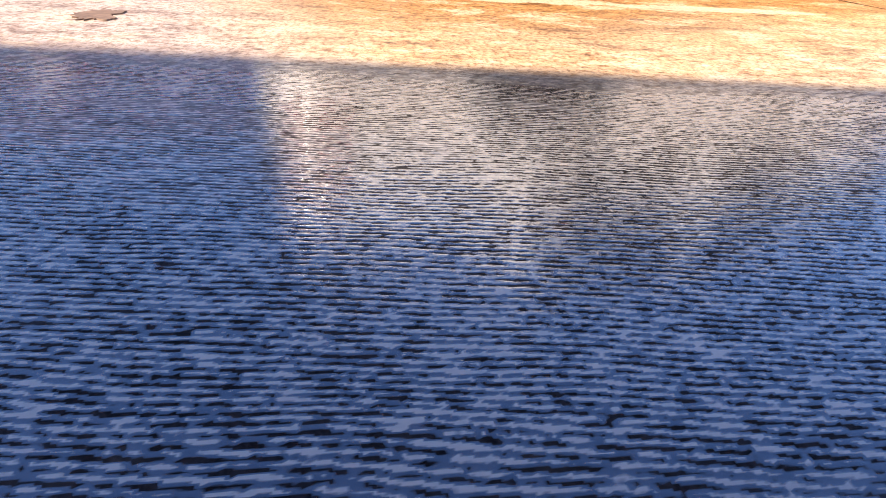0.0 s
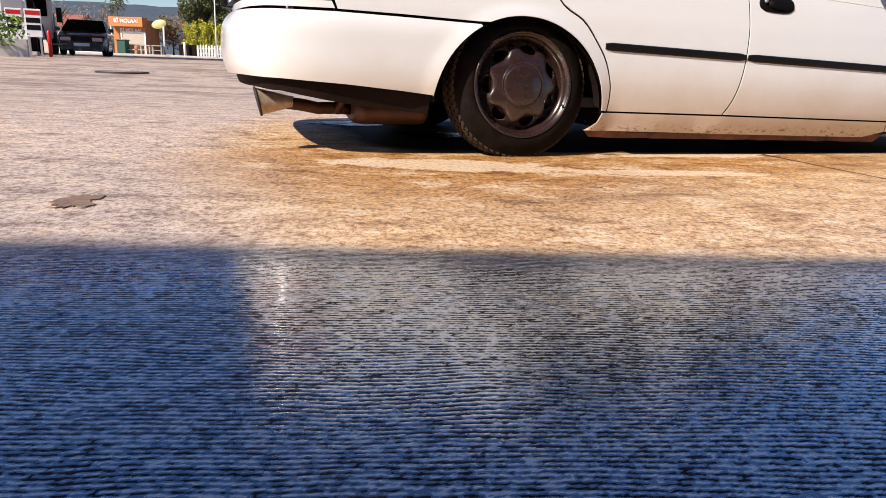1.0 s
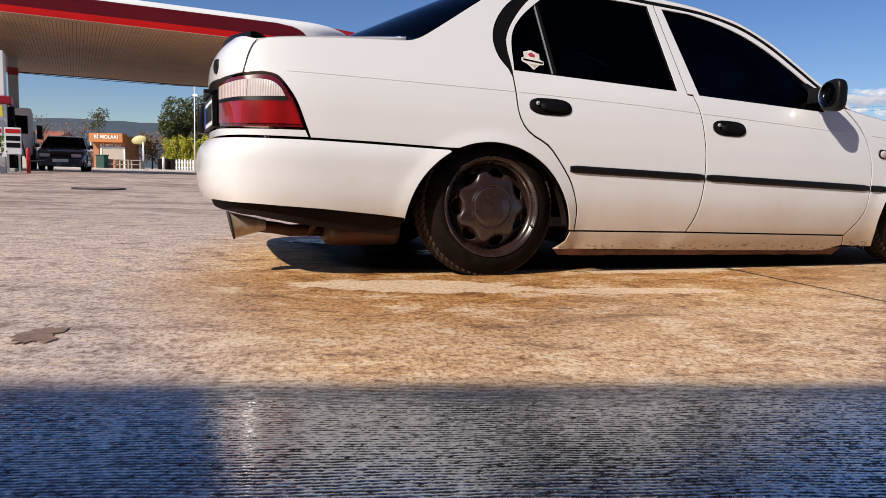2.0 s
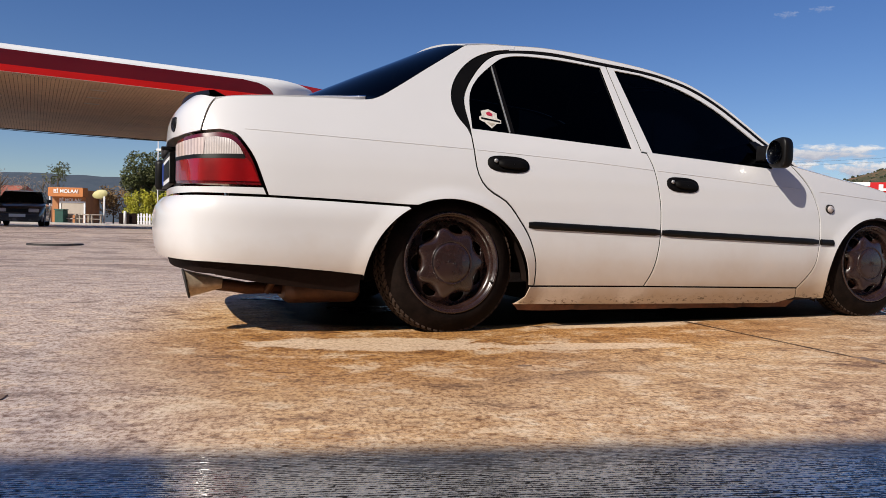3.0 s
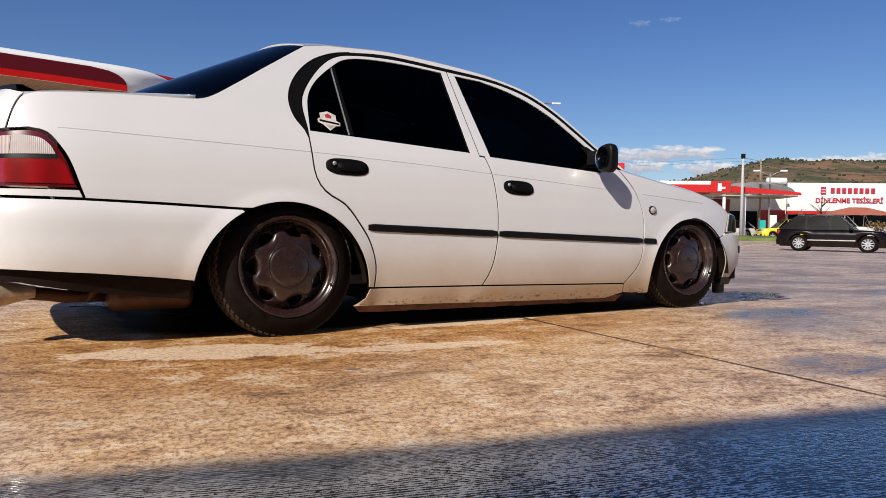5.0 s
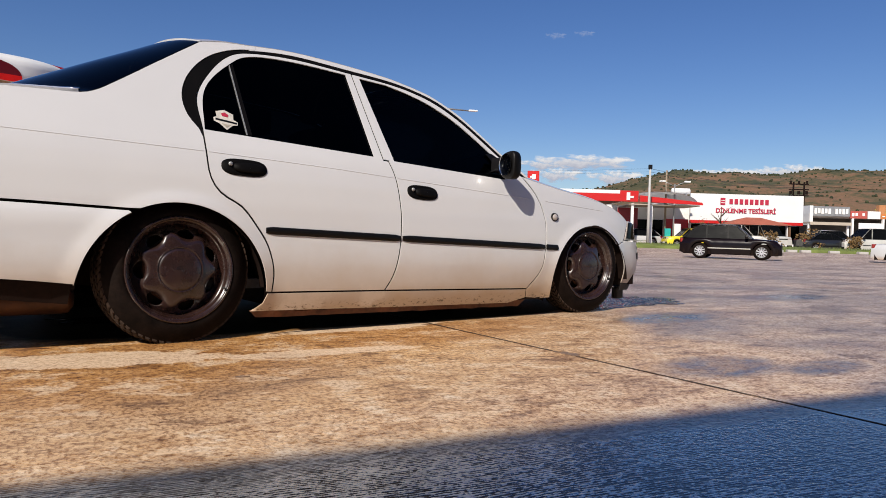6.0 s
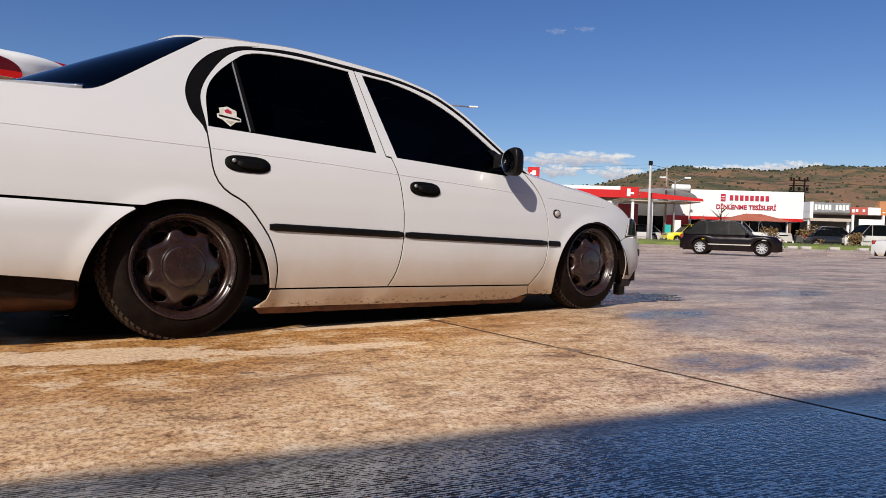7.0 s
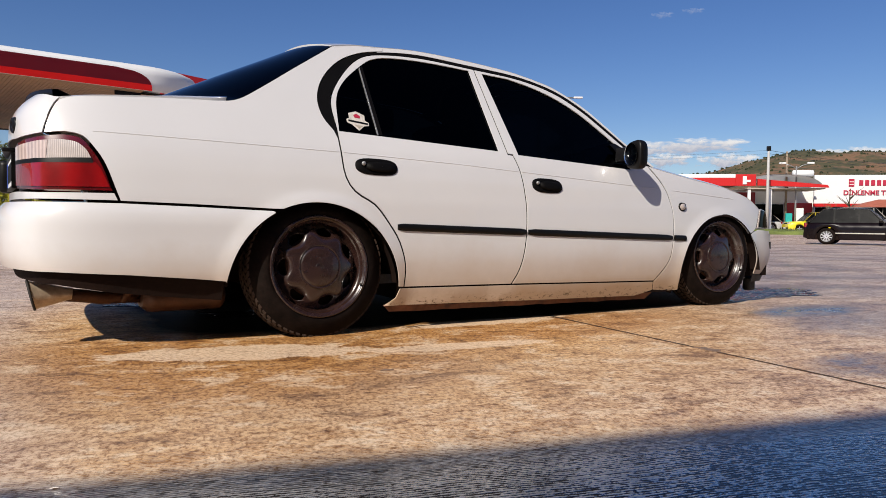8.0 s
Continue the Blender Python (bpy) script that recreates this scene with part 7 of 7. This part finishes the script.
for k in range(6):
    part("rung", boxes((-0.4, 0.1, -0.03, 0.03, 0.4 + 0.5 * k, 0.47 + 0.5 * k)), PANEL_WHITE, ladder)
for k, (x, c) in enumerate(((0.5, BLUE), (0.95, PANEL_WHITE), (1.35, RED))):
    flag = plaza_thing("banner_flag", "tall narrow banner on a pole", "flag", 31.8 + x, 52.5)
    part("pole", tube(bmesh.new(), [(0, 0, 0), (0, 0, 3.4)], 0.025, 8), GREY_STEEL, flag)
    part("cloth", boxes((0.02, 0.34, -0.01, 0.01, 1.2, 3.3)), c, flag)

vehicle("yellow_van", "bright yellow compact taxi van behind the verge", plaza(18.6 - 0.3, 56.4), 142, 4.1, 1.7, 1.58, "van", YELLOW_PAINT)
vehicle("grey_car", "grey hatchback parked at the station", plaza(14.6, 59), 145, 4.1, 1.7, 1.45, "suv", SILVER_PAINT)
for k, (l, d, turn, paint, style, h, lab) in enumerate((
        (21.2, 54, -60, OLD_WHITE, "van", 1.9, "white panel van parked nose out"), (23.5, 54.5, -118, OLD_WHITE, "van", 1.95, "white van parked at an angle"),
        (26.9, 52.0, -40, BLACK_PAINT, "sedan", 1.42, "black sedan parked behind the verge"), (29.0, 55.0, -40, SILVER_PAINT, "suv", 1.65, "silver estate car parked by the shops"),
        (29.6, 51.5, 140, OLD_WHITE, "van", 1.82, "white compact van parked behind the verge"))):
    vehicle("parked_van" if style == "van" else "parked_car", lab, plaza(l, d), turn, 4.2, 1.74, h, style, paint, group="cars parked at the plaza")
pergola = plaza_thing("wooden_pergola", "brown wooden pergola with a pitched roof", "pergola", 23.2, 56)
bm = bmesh.new()
vs = [bm.verts.new(p) for p in ((-2.6, -1, 1.95), (2.6, -1, 1.95), (2.6, 1.5, 1.95), (-2.6, 1.5, 1.95), (-0.6, 0.2, 2.55), (0.6, 0.2, 2.55))]
for f in ((0, 1, 5, 4), (1, 2, 5), (2, 3, 4, 5), (3, 0, 4), (3, 2, 1, 0)):
    bm.faces.new([vs[i] for i in f])
part("roof", bm, RED_TILE, pergola)
for x in (-2.4, 0, 2.4):
    part("post", boxes((x - 0.08, x + 0.08, -0.9, -0.74, 0, 1.97)), BROWN_WOOD, pergola)
tree("shrub", "bushy brown shrub by the parked cars", (*plaza(25.2, 51.5), 0), 1.6, 0.7, 0.2, LEAF_BROWN, 500, 0.1, 31)
tree("shrub", "bushy brown shrub by the shops", (*plaza(31.0, 54), 0), 1.7, 0.6, 0.2, LEAF_BROWN, 500, 0.1, 32)
for k, (l, d, h) in enumerate(((22.4, 50.6, 1.3), (27.9, 50.4, 1.2), (33.2, 53.0, 1.6), (34.3, 53.5, 1.3))):
    tree("shrub", "rusty brown shrub before the parked cars", (*plaza(l, d), 0), h, 0.6, 0.15, LEAF_BROWN, 600, 0.085, 36 + k, "shrubs before the parked cars")
tree("tree", "small yellow-green tree behind the shop row", (*plaza(45, 76), 0), 4.6, 1.2, 2.4, LEAF_BRIGHT, 700, 0.14, 33)
tree("tree", "leafless young tree before the white wall", (*plaza(20.6, 56), 0), 3.9, 1.2, 2.0, LEAF_BROWN, 0, 0.1, 34)
tree("tree", "thin young tree on the verge", (*plaza(16.0, 47), 0), 2.2, 0.5, 1.0, LEAF_BROWN, 60, 0.06, 35)

# ---- stall and garden past the canopy ----
K = -22.0
stall = thing("snack_stall", "orange snack stall with lettered board and shuttered hatch", "kiosk", (-7.15, 53.8, RISE), K)
part("wall", boxes((-1.45, 0.95, 0, 2.0, 0, 2.45)), BRICK_ORANGE, stall)
part("sign_board", boxes((-1.5, 1.0, -0.5, 0.2, 1.95, 2.6), bevel=0.02), ORANGE, stall, "orange sign board")
letters("Bİ MOLAA!", 0.36, 0.012, LETTER_WHITE, stall, pose(-0.2, -0.52, 2.32, 90, 0, 0), label="white letters on the orange board")
letters("Bİ MOLAA!", 0.32, 0.012, LETTER_WHITE, stall, pose(-0.15, -0.015, 1.72, 90, 0, 0), label="white letters on the wall")
part("hatch_shutter", boxes((-0.75, 0.8, -0.05, 0.0, 0.75, 1.5), bevel=0.01), SHUTTER, stall, "beige roller shutter")
part("hatch_frame", boxes((-0.9, -0.78, -0.08, 0, 0.0, 1.62), (0.83, 0.95, -0.08, 0, 0.0, 1.62), (-0.9, 0.95, -0.08, 0, 1.52, 1.64)), PANEL_WHITE, stall)
part("post", boxes((-1.4, -1.32, -0.5, -0.42, 0, 1.96)), PANEL_WHITE, stall)
for k in range(3):
    table_t = thing("garden_table", "pale wooden garden table with benches", "table", (-6.9 + 0.75 * k, 52.2 - 0.4 * k, RISE), K + 10 * k, "garden tables by the stall")
    part("tabletop", boxes((-0.35, 0.35, -0.35, 0.35, 0.66, 0.72), bevel=0.01), SHUTTER, table_t)
    for sx in (-0.28, 0.28):
        part("leg", boxes((sx - 0.04, sx + 0.04, -0.3, 0.3, 0, 0.66)), SHUTTER, table_t)
    part("bench", boxes((-0.35, 0.35, -0.75, -0.5, 0.36, 0.41), bevel=0.01), SHUTTER, table_t)
litter = thing("wheeled_bin", "dark green wheeled bin beside the stall", "bin", (-7.6, 51.6, RISE), K)
part("bin", boxes((-0.3, 0.3, -0.3, 0.3, 0.05, 0.95), bevel=0.04), GREEN_BIN, litter)
part("lid", boxes((-0.33, 0.33, -0.34, 0.33, 0.95, 1.03), bevel=0.02), GREEN_BIN, litter)
lolly = thing("oval_sign", "yellow-green oval sign on a white pole", "sign", (-4.95, 51.8, RISE), K)
part("pole", tube(bmesh.new(), [(0, 0, 0), (0, 0, 2.0)], 0.06, 10), PANEL_WHITE, lolly, "", True)
part("disc", turned(bmesh.new(), [(0.01, -0.04), (0.52, -0.04), (0.56, 0.0), (0.52, 0.04), (0.01, 0.04)], 32, Matrix.Translation((-0.3, 0, 2.15)) @ Matrix.Rotation(radians(-12), 4, "Y") @ Matrix.Diagonal((1, 1, 0.55, 1))), surface("faded_yellow_sign", (0.5, 0.45, 0.2), 0.6), lolly, "", True)
post = alone("bollard", tube(bmesh.new(), [(0, 0, 0), (0, 0, 0.95), (0, 0, 1.0)], [0.09, 0.09, 0.05], 12), PANEL_WHITE, "white round bollard on the kerb", "bollard", (-3.55, 50.2, RISE), group="white bollards", smooth=True)
fence = thing("picket_fence", "white picket fence before the shrubs", "fence", (-2.75, 50.2, RISE), K)
for k in range(9):
    part("picket", boxes((k * 0.2, k * 0.2 + 0.1, -0.02, 0.02, 0.05, 0.82 + 0.05 * (k % 2))), PANEL_WHITE, fence)
for z in (0.25, 0.6):
    part("fence_rail", boxes((-0.05, 1.8, 0.02, 0.05, z, z + 0.06)), PANEL_WHITE, fence)
part("dark_panel", boxes((-1.3, -0.1, 0.0, 0.04, 0.0, 0.85)), DARK, fence)
alone("red_planter", boxes((-0.5, 0.6, -0.25, 0.25, 0, 0.7), bevel=0.03), RED, "red planter box by the fence", "planter", (-0.45, 49.4, RISE), K)
alone("kerb", boxes((-14, 22, -0.15, 0.15, 0, 0.14), bevel=0.03), KERB, "pale kerb past the forecourt", "kerb", (-7.0, 49.6, RISE - 0.03), -16, kind="structure")
for k in range(7):
    tree("shrub", "upright yellow-green cypress shrub", (-3.4 + 0.52 * k, 51.9 - 0.25 * k, RISE), 2.1 + 0.45 * ((k * 3) % 4) / 3, 0.5, 0.25, LEAF_BRIGHT, 2000, 0.075, 40 + k, "cypress shrubs")
tree("tree", "dark green spreading tree behind the shrubs", (-2.0, 58.5, RISE), 5.6, 2.4, 1.6, LEAF_DARK, 15000, 0.12, 60)
tree("tree", "bushy tree with brown autumn leaves", (-4.6, 55.5, RISE), 3.1, 1.3, 0.5, LEAF_BROWN, 1800, 0.1, 61)
tree("tree", "thin dark tree behind the stall", (-9.6, 66, RISE), 5.2, 1.0, 3.2, LEAF_DARK, 420, 0.12, 62)
for k, x in enumerate((-17.0, -15.2, -13.4, -12.0)):
    tree("tree", "pale leafless poplar tree behind the stall", (x, 72 + k, RISE), 4.6 + 0.4 * (k % 2), 1.1, 1.5, surface("pale_twigs", (0.3, 0.25, 0.2), 0.9) if k == 0 else bpy.data.materials["pale_twigs"], 500, 0.08, 70 + k, "poplars")
tent = thing("white_tent", "white canvas tent beside the stall", "tent", (-10.2, 55.5, RISE), K)
bm = bmesh.new()
vs = [bm.verts.new(p) for p in ((-1.4, -1, 0), (1.4, -1, 0), (1.4, 1, 0), (-1.4, 1, 0), (-1.4, -1, 1.3), (1.4, -1, 1.3), (1.4, 1, 1.3), (-1.4, 1, 1.3), (0.0, 0, 2.2))]
for f in ((0, 1, 5, 4), (1, 2, 6, 5), (2, 3, 7, 6), (3, 0, 4, 7), (4, 5, 8), (5, 6, 8), (6, 7, 8), (7, 4, 8)):
    bm.faces.new([vs[i] for i in f])
part("canvas", bm, WALL_WHITE, tent)
house = thing("low_house", "low house with a red tiled roof", "house", (-19.5, 80, RISE), -20)
part("wall", boxes((-4, 4, 0, 6, 0, 2.5)), SHUTTER, house)
bm = bmesh.new()
vs = [bm.verts.new(p) for p in ((-4.4, -0.5, 2.5), (4.4, -0.5, 2.5), (4.4, 6.5, 2.5), (-4.4, 6.5, 2.5), (-4.4, 3, 3.8), (4.4, 3, 3.8))]
for f in ((0, 1, 5, 4), (2, 3, 4, 5), (1, 2, 5), (3, 0, 4), (3, 2, 1, 0)):
    bm.faces.new([vs[i] for i in f])
part("roof", bm, RED_TILE, house)
truck = thing("lorry", "white lorry cab parked behind the pumps", "lorry", (-8.75, 30.5, RISE), -80)
part("cab", boxes((0, 1.8, -1.1, 1.1, 0.55, 2.4), bevel=0.12), PANEL_WHITE, truck)
part("windscreen", boxes((1.79, 1.83, -0.95, 0.95, 1.4, 2.1), bevel=0.01), GLASS, truck)
part("load", boxes((-4.5, -0.1, -1.15, 1.15, 0.9, 1.6), bevel=0.03), GREY_STEEL, truck)
for s in (-1, 1):
    part("door_mirror", boxes((1.7, 1.85, s * 1.35 - 0.1, s * 1.35 + 0.1, 1.2, 1.75), bevel=0.03), TRIM, truck)
    for x in (1.0, -2.8, -3.8):
        part("wheel", turned(bmesh.new(), [(0.05, 0.0), (0.3, 0.0), (0.45, 0.02), (0.48, 0.06), (0.48, 0.25), (0.3, 0.28), (0.05, 0.28)], 28, Matrix.Translation((x, s * 1.0 - 0.14, 0.48))), RUBBER, truck, "", True)
part("chassis", boxes((-4.4, 1.6, -0.5, 0.5, 0.45, 0.7)), DARK, truck)
lamp3 = thing("street_lamp", "slim grey lamp post by the shrubs", "street lamp", (-1.45, 46.5, RISE), K)
part("mast", tube(bmesh.new(), [(0, 0, 0), (0, 0, 5.6)], [0.045, 0.03], 10), PANEL_WHITE, lamp3, "", True)
part("lamp_head", boxes((-0.1, 0.25, -0.08, 0.08, 4.9, 5.05), bevel=0.03), PANEL_WHITE, lamp3)

# overhead wires
def cable(points, r, label):
    bm = tube(bmesh.new(), points, r, 5)
    alone("overhead_cable", bm, TRIM, label, "cable", group="overhead cables")


def sagged(a, b, sag, count=14):
    a, b = Vector(a), Vector(b)
    return [a.lerp(b, k / count) - Vector((0, 0, sag * (1 - (2 * k / count - 1) ** 2))) for k in range(count + 1)]


side_pole = thing("utility_pole", "thin grey utility pole past the pumps", "pole", (-24.0, 44, RISE))
part("shaft", tube(bmesh.new(), [(0, 0, 0), (0, 0, 6.4)], [0.1, 0.07], 12), POLE_GREY, side_pole, "", True)
cable(sagged((-24, 44, 6.5), (-1.45, 46.5, 5.75), 0.3), 0.018, "thin black overhead cable beyond the canopy")
for z, sag in ((6.1, 0.25), (5.85, 0.25)):
    cable(sagged((*plaza(-12, 62), z), (*plaza(14.6, 55), z), sag), 0.006, "thin overhead cable to the concrete pole")
    cable(sagged((*plaza(14.6, 55), z), (*plaza(38.0, 80), z + 1.2), sag * 2), 0.014, "thin overhead cable between poles")
cable(sagged((*plaza(38.0, 80), 7.3), (*plaza(70, 78), 7.0), 0.4), 0.02, "thin overhead cable past the shops")

# ---- hills and clouds ----
def ridge_hill():
    crest = [(-60, 8), (40, 38), (110, 58), (150, 66), (194, 71), (225, 82), (252, 89), (300, 92), (355, 94), (398, 91), (464, 98), (566, 102), (700, 97), (900, 105), (1300, 80), (1700, 30)]
    bm = bmesh.new()
    rows = []
    for i in range(34):
        d = 380 + 560 * (i / 26) if i <= 26 else 940 + 60 * (i - 26)
        row = []
        for l in np.linspace(-60, 1700, 220):
            h = float(np.interp(l * 900 / d if d < 900 else l, [c[0] for c in crest], [c[1] for c in crest]))
            u = min(1.0, (d - 380) / 540)
            shape = u ** 1.15 if d < 930 else max(0, 1 - (d - 930) / 900)
            wob = noise.noise(Vector((l * 0.02, d * 0.02, 0))) * 7 + noise.noise(Vector((l * 0.07, d * 0.06, 3))) * 2.2
            edge = min(1.0, u * 3)
            row.append(Vector((l, d, max(-2, h * shape + wob * edge * (0.35 + 0.5 * u)))))
        rows.append(row)
    grid(bm, rows)
    return bm, rows


bm, hill_rows = ridge_hill()
alone("hill", bm, HILL, "brown and green scrub hill beyond the plaza", "hill", (*plaza(0, 0), 0), FACE, kind="structure", smooth=True)
bm = bmesh.new()
rnd = random.Random(12)
for _ in range(2600):
    i = rnd.choice((24, 25, 26, 26, 26)) if rnd.random() < 0.45 else rnd.randrange(6, 26)
    row_h = hill_rows[i]
    j = rnd.randrange(3, 140)
    p = row_h[j].lerp(row_h[j + 1], rnd.random())
    r = rnd.uniform(0.6, 1.9)
    made = bmesh.ops.create_icosphere(bm, subdivisions=1, radius=r)["verts"]
    for v in made:
        v.co = Vector((v.co.x * rnd.uniform(0.7, 1.2), v.co.y, v.co.z * rnd.uniform(0.7, 1.1))) + p + Vector((0, 0, r * 0.4))
alone("hill_scrub", bm, SCRUB, "scattered dark scrub and trees on the hill", "trees", (*plaza(0, 0), 0), FACE, kind="stuff")
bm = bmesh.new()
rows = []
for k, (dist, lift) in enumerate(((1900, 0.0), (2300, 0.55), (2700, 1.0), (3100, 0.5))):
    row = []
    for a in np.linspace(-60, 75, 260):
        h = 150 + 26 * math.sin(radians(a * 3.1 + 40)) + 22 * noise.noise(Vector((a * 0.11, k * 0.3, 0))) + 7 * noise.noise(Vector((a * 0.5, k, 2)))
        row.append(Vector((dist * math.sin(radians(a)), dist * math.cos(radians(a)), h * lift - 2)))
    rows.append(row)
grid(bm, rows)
alone("far_hills", bm, HILL_FAR, "distant wooded hills tinted with blue haze", "hill", kind="structure", smooth=True)


def cloud(l, d, z, width, height, seed):
    """A soft bank of vapour on the far sky."""
    bm = bmesh.new()
    rows = []
    for i in range(9):
        w = -1 + 2 * i / 8
        rows.append([Vector((u, 0.15 * (u * u + w * w), w)) for u in np.linspace(-1, 1, 13)])
    grid(bm, rows)
    ob = alone("cloud", bm, CLOUD, "soft white cloud low over the hills", "cloud", group="clouds", kind="structure", smooth=True)
    ob.matrix_world = Matrix.Translation((*plaza(l, d), z)) @ Matrix.Rotation(radians(FACE), 4, "Z") @ Matrix.Diagonal((width / 2, width / 4, height / 2, 1))
    return ob


for k, (px, py, w, h) in enumerate(((1000, 292, 210, 34), (1052, 318, 120, 34), (950, 316, 110, 30), (1200, 309, 130, 24), (1255, 306, 120, 26), (1365, 300, 130, 36), (1310, 304, 110, 22), (930, 298, 120, 26), (1530, 302, 110, 20), (940, 73, 44, 14), (990, 68, 44, 12))):
    d = 4000 + 14 * k
    bank = cloud((px - 784) / 1233 * d, d, (428 - py) / 1233 * d, w / 1233 * d, h / 1233 * d, 90 + k)
    if h < 15:
        bank.data.materials[0] = WISP
